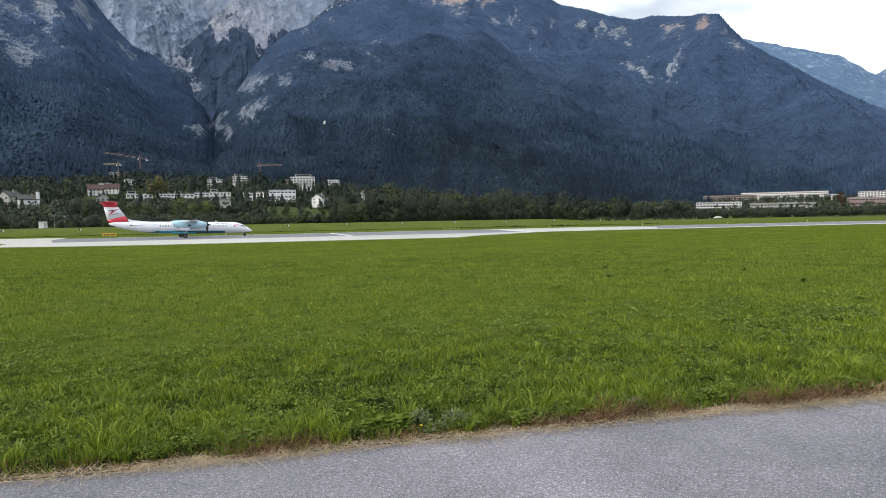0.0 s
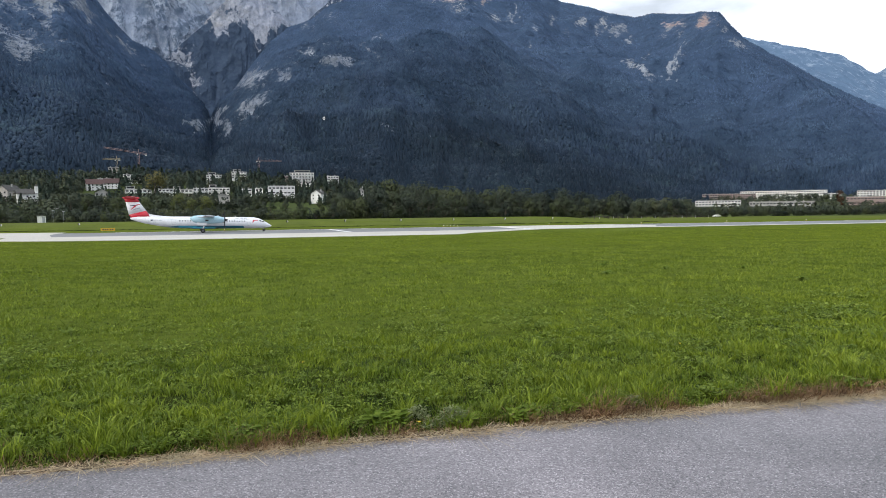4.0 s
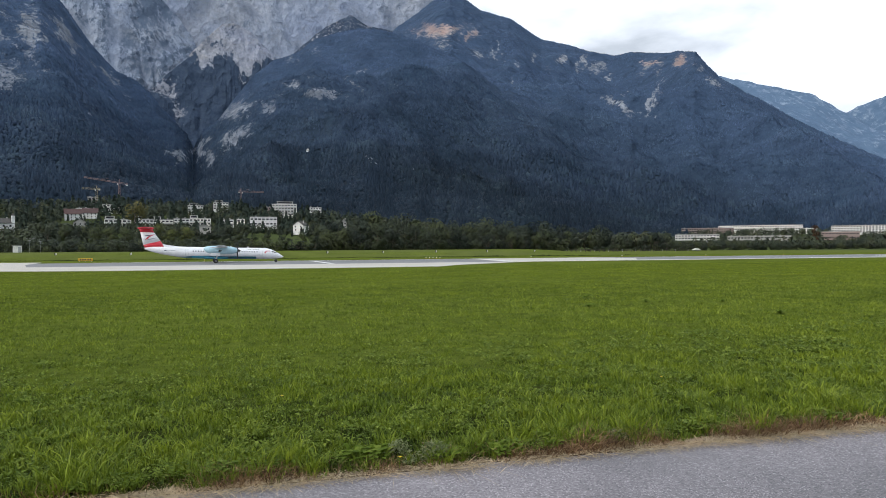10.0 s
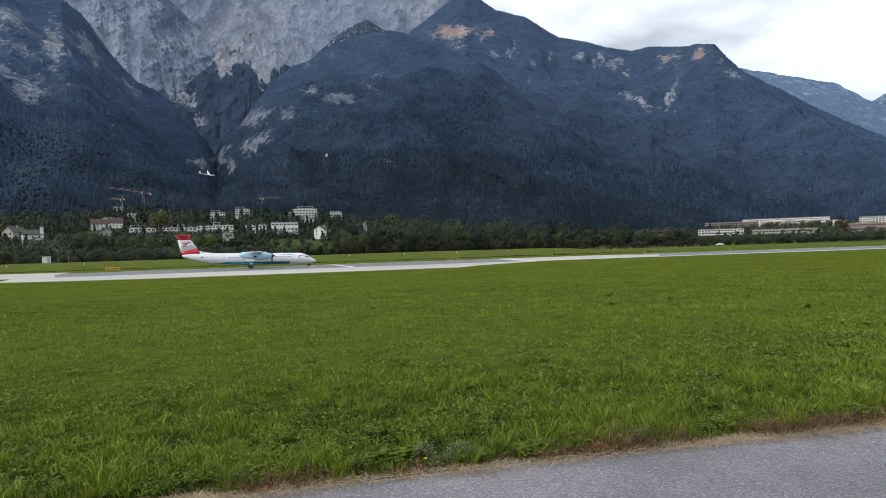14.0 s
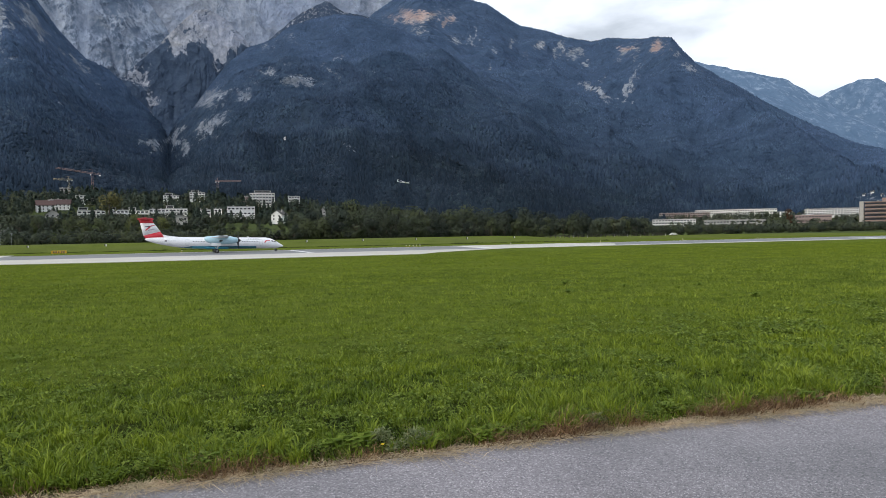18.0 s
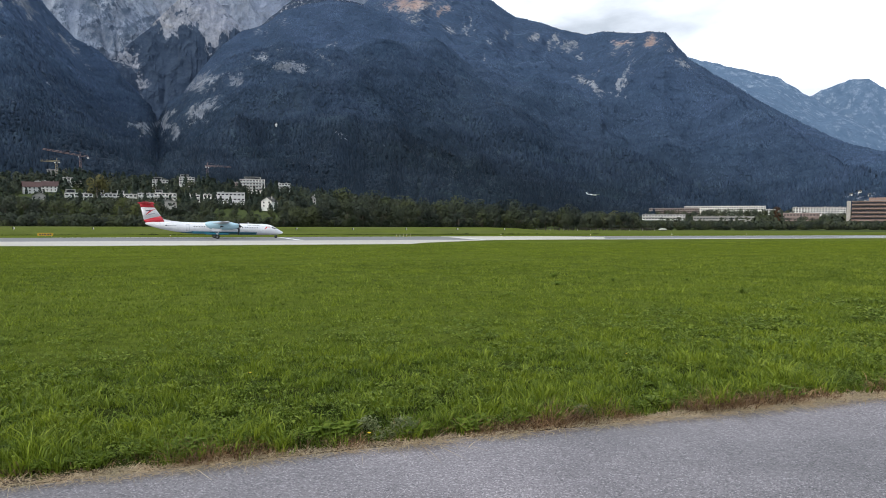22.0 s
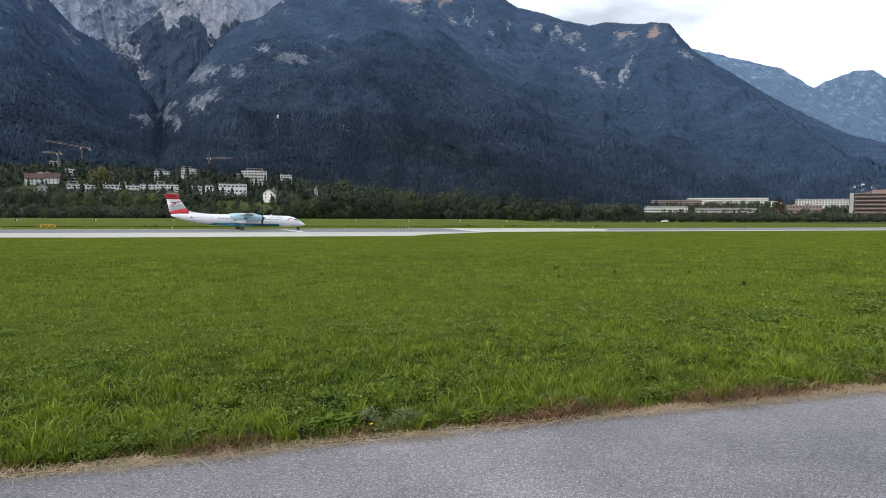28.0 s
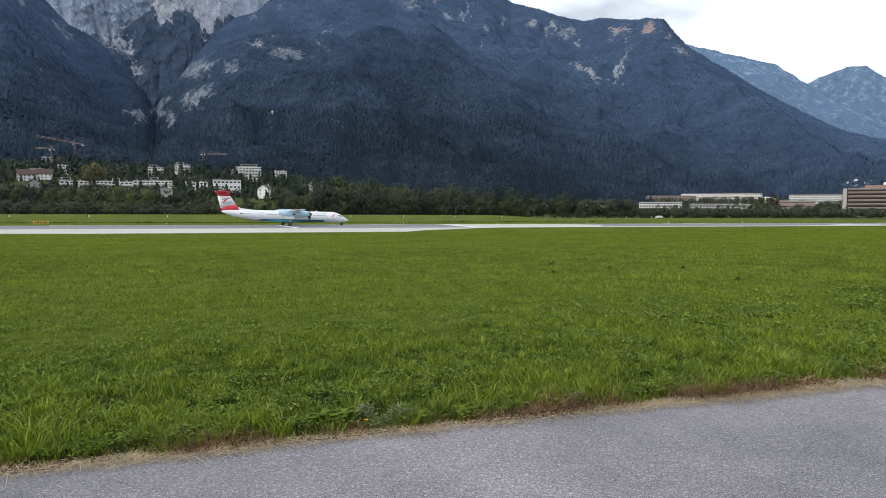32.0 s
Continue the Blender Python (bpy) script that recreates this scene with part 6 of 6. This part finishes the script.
# cabin windows, doors, cockpit panes
for side in (-1, 1):
    for i in range(26):
        x = -5.0 + i * 0.57
        part("cabin_window", hull_patch(x, x + 0.21, 2.58, 2.85, side, 0.013, 1, 2), M["dark_glass"], plane)
    for x0, x1 in ((-6.6, -5.9), (9.9, 10.6)):
        d = part("door", hull_patch(x0, x1, 1.75, 3.15, side, 0.010, 1, 5), M["white_paint"], plane)
        for a, b, c, e in ((x0 - 0.03, x0 + 0.01, 1.75, 3.15), (x1 - 0.01, x1 + 0.03, 1.75, 3.15), (x0, x1, 3.13, 3.17), (x0, x1, 1.73, 1.77)):
            part("door_gap", hull_patch(a, b, c, e, side, 0.014, 1, 4), M["faint_grey"], d)
    for x0, x1, z0, z1 in ((12.85, 13.25, 2.66, 2.96), (13.31, 13.68, 2.58, 2.84)):
        part("cockpit_window", hull_patch(x0, x1, z0, z1, side, 0.013, 2, 2, -0.4), M["dark_glass"], plane)
    # operator's lettering and emblem as plain shapes
    for i in range(8):
        part("lettering", hull_patch(6.9 + i * 0.38, 7.18 + i * 0.38, 3.16, 3.16 + (0.34 if i in (0, 3) else 0.24), side, 0.012, 1, 1, 0.15), M["faint_grey"], plane)
    part("emblem", hull_patch(11.0, 11.28, 2.42, 2.88, side, 0.012, 2, 2, 0.8), M["red_paint"], plane, "red swept emblem bar")
    part("emblem", hull_patch(11.3, 12.4, 2.88, 3.03, side, 0.012, 4, 1, 0.9), M["red_paint"], plane, "red swept emblem bar")
    part("flag", hull_patch(-11.05, -10.6, 2.68, 2.95, side, 0.012, 1, 1), M["ink"], plane, "small dark flag square")
    for i in range(5):
        part("registration", hull_patch(-10.45 + i * 0.36, -10.19 + i * 0.36, 2.74, 2.92, side, 0.012, 1, 1), M["faint_grey"], plane)
    part("windscreen", hull_patch(13.74, 14.05, 2.52, 2.72, side, 0.013, 2, 2, -0.5), M["dark_glass"], plane)

# fin in painted sections, dorsal fillet, tailplane
FIN = [(-10.9, 4.15, 3.3), (-11.95, 3.6, 4.95), (-13.3, 2.9, 6.85), (-13.75, 2.75, 7.75)]


def fin_section(lead, chord, z, drop=0.0):
    return foil(chord, 0.42, lead, lambda x, o: (x, o, z - drop * (lead - x) / chord))


for name, lo, hi, col, dl, dh in (("fin_base", 0, 1, "red_paint", 0.0, 0.95), ("fin", 1, 2, "white_paint", 0.95, 0.0), ("fin_top", 2, 3, "red_paint", 0.0, 0.0)):
    part(name, loft(bmesh.new(), [fin_section(*FIN[lo], dl), fin_section(*FIN[hi], dh)]), M[col], plane, "", True)
part("dorsal_fillet", loft(bmesh.new(), [[(x, -w, z0), (x, 0, z1), (x, w, z0)] for x, w, z0, z1 in ((-5.5, 0.02, 3.55, 3.64), (-8.0, 0.11, 3.35, 3.74), (-10.4, 0.14, 3.3, 4.02), (-11.9, 0.05, 3.3, 4.4))]), M["white_paint"], plane)
part("tail_bullet", loft(bmesh.new(), [ring(x, 7.78, r * 0.8, r, 14) for x, r in ((-13.3, 0.05), (-13.7, 0.28), (-15.2, 0.36), (-16.4, 0.22), (-16.9, 0.04))]), M["red_paint"], plane, "", True)
for side in (-1, 1):
    part("tailplane", loft(bmesh.new(), [foil(c, t, l, lambda x, o, y=y: (x, side * y, 7.9 + o)) for y, c, l, t in ((0.1, 2.4, -14.0, 0.34), (4.63, 1.5, -14.6, 0.2))]), M["red_paint"], plane, "", True)
    for colour, corners in (("red_paint", ((-13, 6.4), (-13.75, 6.12), (-14.45, 5.98), (-13.85, 6.36))), ("ink", ((-13.8, 6.13), (-15.2, 5.98), (-15.2, 6.12), (-14.35, 6.26))), ("red_paint", ((-13.95, 5.98), (-14.45, 6.0), (-15.2, 5.15), (-15, 5.15)))):
        bm = loft(bmesh.new(), [[(x, side * t, z) for x, z in corners] for t in (0.20, 0.218)])
        part("tail_emblem", bm, M[colour], plane, "swept red and navy emblem on the fin")
    bm = loft(bmesh.new(), [[(x, side * t, z) for x, z in ((-13.15, 5.45), (-14.55, 5.1), (-14.65, 5.3), (-13.25, 5.65))] for t in (0.20, 0.217)])
    part("tail_lettering", bm, M["faint_grey"], plane)

# wings with engines
for side in (-1, 1):
    stations = ((0.0, 3.1, 2.7, 0.52, 3.72), (4.42, 3.0, 2.6, 0.48, 3.78), (14.2, 1.35, 1.75, 0.2, 4.02))
    wing = part("wing", loft(bmesh.new(), [foil(c, t, l, lambda x, o, y=y, z=z: (x, side * y, z + o)) for y, c, l, t, z in stations]), M["grey_paint"], plane, "slim pale grey high wing", True)
    part("aileron_gap", boxed(0.5, 0.54, min(side * 9, side * 13.5), max(side * 9, side * 13.5), 4.02, 4.08), M["black"], wing)
    for y in (6.4, 9.2):
        part("flap_fairing", loft(bmesh.new(), [ring(x, 3.66, r, r, 8) for x, r in ((1.4, 0.03), (0.6, 0.16), (-1.0, 0.12), (-1.5, 0.02))], ), M["grey_paint"], wing, at=pose(0, side * y, 0))
    pod = [(4.65, 3.02, 0.48), (4.3, 3.02, 0.63), (3.4, 3.03, 0.82), (1.8, 3.05, 0.96), (-0.6, 3.06, 0.96), (-1.7, 3.12, 0.80), (-2.3, 3.2, 0.5), (-2.7, 3.3, 0.15)]
    eng = part("nacelle", loft(bmesh.new(), [[(x, side * 4.42 + r * 0.82 * math.cos(q), z + r * math.sin(q)) for q in [6.28319 * i / 20 for i in range(20)]] for x, z, r in pod]), M["pale_blue"], plane, "long pale blue engine pod", True)
    part("air_intake", boxed(4.2, 4.58, side * 4.42 - 0.28, side * 4.42 + 0.28, 2.4, 2.62, bevel=0.06), M["black"], eng)
    part("exhaust", tube(bmesh.new(), (1.2, side * 5.0, 2.9), (0.5, side * 5.12, 2.85), 0.2, 0.22, 10), M["black"], eng)
    # main gear leg
    leg = tube(bmesh.new(), (0.35, side * 4.42, 2.5), (0, side * 4.42, 0.5), 0.11, 0.09, 10)
    tube(leg, (-1.1, side * 4.42, 2.5), (0, side * 4.42, 0.9), 0.06, 0.05, 8)
    tube(leg, (1.0, side * 4.42, 2.4), (0.1, side * 4.42, 1.2), 0.05, 0.05, 8)
    part("main_gear_leg", leg, M["silver"], plane)
    for y in (-0.5, 0.5):
        part("gear_door", boxed(-1.2, 0.9, side * 4.42 + y - 0.02, side * 4.42 + y + 0.02, 1.75, 2.45, bevel=0.01), M["white_paint"], plane)
leg = tube(bmesh.new(), (13.6, 0, 1.4), (13.94, 0, 0.3), 0.08, 0.07, 10)
tube(leg, (12.9, 0, 1.3), (13.85, 0, 0.6), 0.04, 0.04, 6)
part("nose_gear_leg", leg, M["silver"], plane)
part("antenna", boxed(3.2, 3.6, -0.02, 0.02, 3.68, 4.0), M["white_paint"], plane)
part("antenna", boxed(7.2, 7.5, -0.02, 0.02, 3.68, 3.95), M["white_paint"], plane)
PROPS = [(propeller(plane, s), s) for s in (-1, 1)]
WHEELS = [(wheel_pair(plane, "main_wheels", 0, s * 4.42, 0.5, 0.3, 0.26), 0.0, s * 4.42, 0.5) for s in (-1, 1)] + [(wheel_pair(plane, "nose_wheels", 13.94, 0, 0.33, 0.2, 0.18, 0.292), 13.94, 0.0, 0.33)]

# ---- sailplane in the air before the mountain ----
glider = thing("sailplane", pose(*rw(-450, 330, 80), 0, 0, 18), "white sailplane gliding low before the forest", "glider")
part("fuselage", loft(bmesh.new(), [ring(x, z, a, b, 14) for x, z, a, b in ((3.1, -0.05, 0.04, 0.04), (2.7, -0.02, 0.2, 0.22), (1.8, 0.03, 0.3, 0.38), (0.6, 0.05, 0.29, 0.38), (-0.6, 0.1, 0.17, 0.22), (-3.6, 0.16, 0.08, 0.09), (-4.0, 0.17, 0.05, 0.06))]), M["white_paint"], glider, "", True)
part("canopy", loft(bmesh.new(), [ring(x, z, a, b, 10, 0, math.pi, False) for x, z, a, b in ((2.5, 0.1, 0.12, 0.1), (1.9, 0.18, 0.26, 0.3), (1.1, 0.22, 0.25, 0.28), (0.6, 0.22, 0.14, 0.2))], False), M["dark_glass"], glider, "", True)
for side in (-1, 1):
    part("wing", loft(bmesh.new(), [foil(c, t, l, lambda x, o, y=y, z=z: (x, side * y, z + o)) for y, c, l, t, z in ((0.15, 0.9, 0.75, 0.14, 0.3), (4.5, 0.75, 0.68, 0.11, 0.5), (7.5, 0.35, 0.5, 0.05, 0.85))]), M["white_paint"], glider, "", True)
    part("tailplane", loft(bmesh.new(), [foil(c, 0.05, l, lambda x, o, y=y: (x, side * y, 1.35 + o)) for y, c, l in ((0, 0.5, -3.75), (1.3, 0.32, -3.82))]), M["white_paint"], glider)
part("fin", loft(bmesh.new(), [foil(c, 0.1, l, lambda x, o, z=z: (x, o, z)) for z, c, l in ((0.1, 1.0, -3.2), (1.36, 0.6, -3.7))]), M["white_paint"], glider)
part("wheel", tube(bmesh.new(), (0.7, -0.06, -0.32), (0.7, 0.06, -0.32), 0.18, sides=12), M["rubber"], glider)


# ---- meadow ----
verge = lambda u, s, g: (s > 6.30 + 0.30 * fbm(u * 1.7, s * 0 + 2.0, 3) - 0.012 * (u - 3) + 0.05 * step(u, 1.6, 3.0)) | (g.rand(len(u)) < 0.06)
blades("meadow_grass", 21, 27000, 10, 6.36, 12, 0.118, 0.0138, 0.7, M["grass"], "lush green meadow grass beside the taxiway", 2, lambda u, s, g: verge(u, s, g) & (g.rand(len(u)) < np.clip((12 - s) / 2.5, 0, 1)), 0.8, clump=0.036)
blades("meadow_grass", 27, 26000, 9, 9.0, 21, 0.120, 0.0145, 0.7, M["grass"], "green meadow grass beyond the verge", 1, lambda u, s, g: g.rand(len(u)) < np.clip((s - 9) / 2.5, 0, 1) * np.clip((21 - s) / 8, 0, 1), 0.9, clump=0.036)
blades("meadow_grass", 22, 52000, 7, 9.5, 44, 0.086, 0.0135, 0.8, M["grass_mid"], "green meadow grass farther out", 1, lambda u, s, g: g.rand(len(u)) < np.clip((s - 8.5) / 6, 0, 1), 1.25, clump=0.06)
blades("meadow_grass", 23, 44000, 5, 30, 116, 0.085, 0.010, 0.8, M["grass_far"], "green meadow grass towards the runway", 1, None, 1.3)
blades("dead_grass", 24, 15000, 9, 6.26, 7.0, 0.105, 0.0072, 1.7, M["straw"], "brown dead grass along the taxiway edge", 2, lambda u, s, g: g.rand(len(u)) < np.clip(1.5 - np.abs(s - 6.46 + 0.012 * (u - 3)) / 0.1, 0, 1) * np.clip(4.2 * fbm(u * 1.6, s * 0 + 9, 3) - 1.6 + 0.15 * step(u, 1.6, 3.0), 0.08, 1), category="dead grass")
blades("straw_litter", 25, 46000, 2, 5.95, 6.65, 0.026, 0.0075, 9.5, M["pale_straw"], "pale loose straw on the asphalt edge", 2, lambda u, s, g: g.rand(len(u)) < np.clip(1.3 - np.abs(s - 6.28 + 0.012 * (u - 3)) / (0.02 + 0.07 * fbm(u * 0.9, s * 0 + 12, 3) + 0.025 * step(u, 1.6, 3.0)), 0, 1) * np.clip(3.4 * fbm(u * 0.6, s * 0 + 31, 3) - 0.95 + 0.35 * step(u, 1.6, 3.0), 0.08, 1), category="straw", lift=0.014)


def broad_leaves(name, seed, count, s0, s1, size, material, label):
    """Low clover, plantain and dandelion leaves among the grass, in patches."""
    g = np.random.RandomState(seed)
    cs = (s0 ** 1.1 + (s1 ** 1.1 - s0 ** 1.1) * g.rand(count)) ** (1 / 1.1)
    cu = (-0.50 + 2.05 * g.rand(count)) * cs
    ok = (fbm(cu * 1.1 + 50, cs * 1.1, 3) > 0.36 + 0.3 * g.rand(count)) & (g.rand(count) < np.clip((s1 - cs) / 5, 0, 1))
    cu, cs = cu[ok], cs[ok]
    k = np.repeat(np.arange(len(cu)), 6)
    n = len(k)
    u, s = cu[k] + 0.03 * g.normal(size=n), cs[k] + 0.03 * g.normal(size=n)
    t, ln = g.rand(n) * 6.283, size * (0.5 + g.rand(n)) * np.maximum(1.0, np.hypot(u, s) / 10)
    x, y = u * math.cos(TURN) - s * math.sin(TURN), u * math.sin(TURN) + s * math.cos(TURN)
    z = ground_z(u, s) + 0.015 + 0.075 * g.rand(n)
    c, sn, up = np.cos(t), np.sin(t), 0.1 + 0.9 * g.rand(n)
    wd = ln * (0.18 + 0.2 * g.rand(n))
    v = np.stack([np.stack([x, y, z], -1), np.stack([x + c * ln * 0.55 - sn * wd, y + sn * ln * 0.55 + c * wd, z + ln * 0.45 * up], -1),
                  np.stack([x + c * ln, y + sn * ln, z + ln * 0.55 * up], -1), np.stack([x + c * ln * 0.55 + sn * wd, y + sn * ln * 0.55 - c * wd, z + ln * 0.45 * up], -1)], 1)
    ob = new(name, mesh_from(name, v.reshape(-1, 3), np.arange(n * 4).reshape(-1, 4), material))
    return tagged(ob, label, "plants", kind="stuff")


broad_leaves("clover_and_plantain", 26, 24000, 6.55, 15, 0.042, M["clover"], "low clover and plantain leaves among the grass")


def herb(name, u, s, seed, count, length, width, rise, material, label, category, group="", dome=0.0):
    """A rosette or bushy clump of broad leaves on a short stem."""
    g = random.Random(seed)
    ob = thing(name, pose(*rw(u, s, float(ground_z(u, s)))), label, category, group)
    part("stem", tube(bmesh.new(), (0, 0, -0.03), (0.01, 0.01, rise * 0.7), 0.006, 0.003, 6), material, ob)
    bm = bmesh.new()
    for i in range(count):
        t, up = g.uniform(0, 6.283), g.uniform(0.0, 1.0)
        ln, wd = length * g.uniform(0.6, 1.15), width * g.uniform(0.7, 1.2)
        c, sn = math.cos(t), math.sin(t)
        z0, lift = rise * up * 0.7, g.uniform(0.15, 0.75)
        ox, oy = dome * g.uniform(-1, 1), dome * g.uniform(-1, 1)
        z0 *= max(0.25, 1 - (ox * ox + oy * oy) / (dome * dome * 1.6 + 1e-6)) if dome else 1
        prev = None
        for a, b, hh in ((0.05, 0.2, 0.0), (0.35, 0.9, 0.32), (0.7, 1.0, 0.42), (1.0, 0.1, 0.36)):
            x, z = ln * a, z0 + ln * hh * lift * 1.6 + 0.01
            pair = (bm.verts.new((ox + c * x - sn * wd * b / 2, oy + sn * x + c * wd * b / 2, z)), bm.verts.new((ox + c * x + sn * wd * b / 2, oy + sn * x - c * wd * b / 2, z)))
            if prev:
                bm.faces.new((prev[0], prev[1], pair[1], pair[0]))
            prev = pair
    part("leaves", bm, material, ob)
    return ob


herb("mugwort", 1.72, 6.60, 1, 420, 0.06, 0.016, 0.20, M["weed"], "grey-green bushy weed at the asphalt edge", "weed", dome=0.15)
herb("mugwort", 1.36, 6.74, 2, 260, 0.06, 0.016, 0.20, M["weed"], "grey-green bushy weed at the asphalt edge", "weed", dome=0.12)
herb("mugwort", 1.50, 6.52, 3, 160, 0.05, 0.014, 0.09, M["weed"], "grey-green bushy weed at the asphalt edge", "weed", dome=0.12)
herb("mugwort", 3.9, 6.62, 4, 160, 0.05, 0.014, 0.10, M["weed"], "grey-green bushy weed at the asphalt edge", "weed", dome=0.12)
for i, (u, s, k) in enumerate(((13.6, 25.5, 1.0), (11.6, 21.5, 0.8), (15.0, 23.0, 0.7), (16.4, 17.4, 0.75), (17.9, 22.0, 0.6), (8.5, 19.0, 0.5), (-2.4, 8.1, 0.42), (-0.6, 7.3, 0.3), (5.4, 7.4, 0.35), (3.4, 7.0, 0.3), (-3.4, 10.5, 0.35), (7.4, 8.2, 0.35), (9.8, 9.0, 0.35), (2.7, 9.6, 0.3))):
    herb("dock_plant", u, s, 20 + i, 30, 0.36 * k, 0.10 * k, 0.12 * k, M["dock"], "dark broad-leaved dock plant in the meadow", "weed", "dock plants")
LEAFY = [herb("plantain", 2.6, 6.62, 60, 80, 0.085, 0.032, 0.10, M["clover"], "leafy green plantain clump at the asphalt edge", "weed", "plantain clumps", dome=0.14),
         herb("plantain", 3.1, 6.58, 61, 46, 0.11, 0.042, 0.08, M["dock"], "broad dark plantain rosette at the asphalt edge", "weed", "plantain clumps", dome=0.08),
         herb("plantain", 4.6, 6.62, 62, 120, 0.06, 0.024, 0.12, M["clover"], "bushy green herb clump at the asphalt edge", "weed", "plantain clumps", dome=0.18)]
g = random.Random(77)
for i in range(46):
    u = -3.4 + i * 0.36 + g.uniform(-0.15, 0.15)
    if g.random() < 0.78:
        q = 6.50 + 0.26 * g.random() - 0.010 * (u - 3)
        c = copy_thing(LEAFY[g.randrange(3)], pose(*rw(u, q, float(ground_z(u, q)) + 0.01), 0, 0, g.uniform(0, 360)))
        c.scale = (g.uniform(0.7, 1.25),) * 3
for u, s in ((1.30, 6.40), (0.2, 9.3), (6.0, 8.8), (10.3, 8.1)):
    fl = thing("dandelion", pose(*rw(u, s, float(ground_z(u, s)))), "small yellow dandelion in the grass", "flower", "dandelions")
    part("stem", tube(bmesh.new(), (0, 0, -0.02), (0.01, 0, 0.13), 0.003, 0.0025, 6), M["dock"], fl)
    head = bmesh.new()
    for i in range(22):
        t, l = i * 2.4, 0.012 + 0.012 * (i % 3) / 2
        a = [head.verts.new((0.01 + math.cos(t + d) * r, math.sin(t + d) * r, 0.13 + z)) for d, r, z in ((0, 0.002, 0.0), (-0.25, l, 0.010), (0.25, l, 0.011))]
        head.faces.new(a)
    part("flower_head", head, M["petal"], fl)


# ---- movement ----
PLANE_PATH = [(0, -24.3), (1, -23.15), (2, -21.98), (3, -20.75), (4, -19.5), (5.5, -17.5), (6, -16.8), (7, -15.4), (8, -14.1), (9, -12.95), (10, -11.95), (11, -11.1), (12, -10.4), (13, -9.75), (14, -9.1), (14.5, -8.8),
              (16.5, -7.6), (17, -7.3), (18, -6.68), (19, -6.0), (20, -5.38), (21, -4.75), (22, -4.05), (23, -3.3), (24, -2.6), (25, -1.87), (25.5, -1.45)]
PLANE_END = [(27.5, 0.32), (28, 1.02), (28.5, 1.88), (29, 2.92), (29.5, 4.1), (30, 5.5), (30.5, 7.1), (31, 9.02), (31.5, 11.2), (32, 13.7)]
GLIDE = [(0, 84), (6, 67), (11.5, 49.5), (13, 43.8), (14.5, 38.6), (17, 31.0), (19, 26.3), (21, 21.0), (23, 16.3), (24, 13.6), (25, 10.5), (26, 7.0), (27, 3.4), (28, 0.3), (29, -1.2), (32, -1.3)]

HEADING = [32.5, 26.0, 24.4, 23.6, 23.6]   # turning into line with the runway


def motions():
    path = PLANE_PATH + PLANE_END
    pt = [p[0] for p in path]
    ps = [float(np.interp(t, [0, 9, 20, 28, 32], [158.5, 160.0, 160.8, 161.4, 162.4])) for t in pt]
    pu = [p[1] * 0.983 * q / 164 for p, q in zip(path, ps)]
    nose = [float(np.interp(t, [0, 3, 6, 9, 32], HEADING)) for t in pt]
    walk(plane, [(t, pose(*rw(u, q, LOW + 0.065), 0, 1.2, h)) for t, u, q, h in zip(pt, pu, ps, nose)])
    steps = [i / 10 for i in range(321)]
    for ob, side in PROPS:
        walk(ob, [(t, pose(4.6, side * 4.42, 3.02, side * 7 + t * 467, 0, 0)) for t in steps])
    for ob, x, y, r in WHEELS:
        walk(ob, [(t, pose(x, y, r + (0.292 if x else 0), 0, math.degrees((np.interp(t, pt, pu) - pu[0]) / r), 0)) for t in steps])
    rows = []
    for t, z in GLIDE:
        u = -66 + 29.6 * (t - 13) if t <= 26 else 318.8 + 29.6 * ((t - 26) - (t - 26) ** 2 / 13)
        rows.append((t, pose(*rw(u, 330, z), np.interp(t, [0, 14, 17, 26, 27], [17, 17, 8, 3, 0]), 3 if t < 28 else 0, np.interp(t, [0, 13, 17, 26, 32], [36, 34, 25, 20, 18]))))
    walk(glider, rows)


motions()
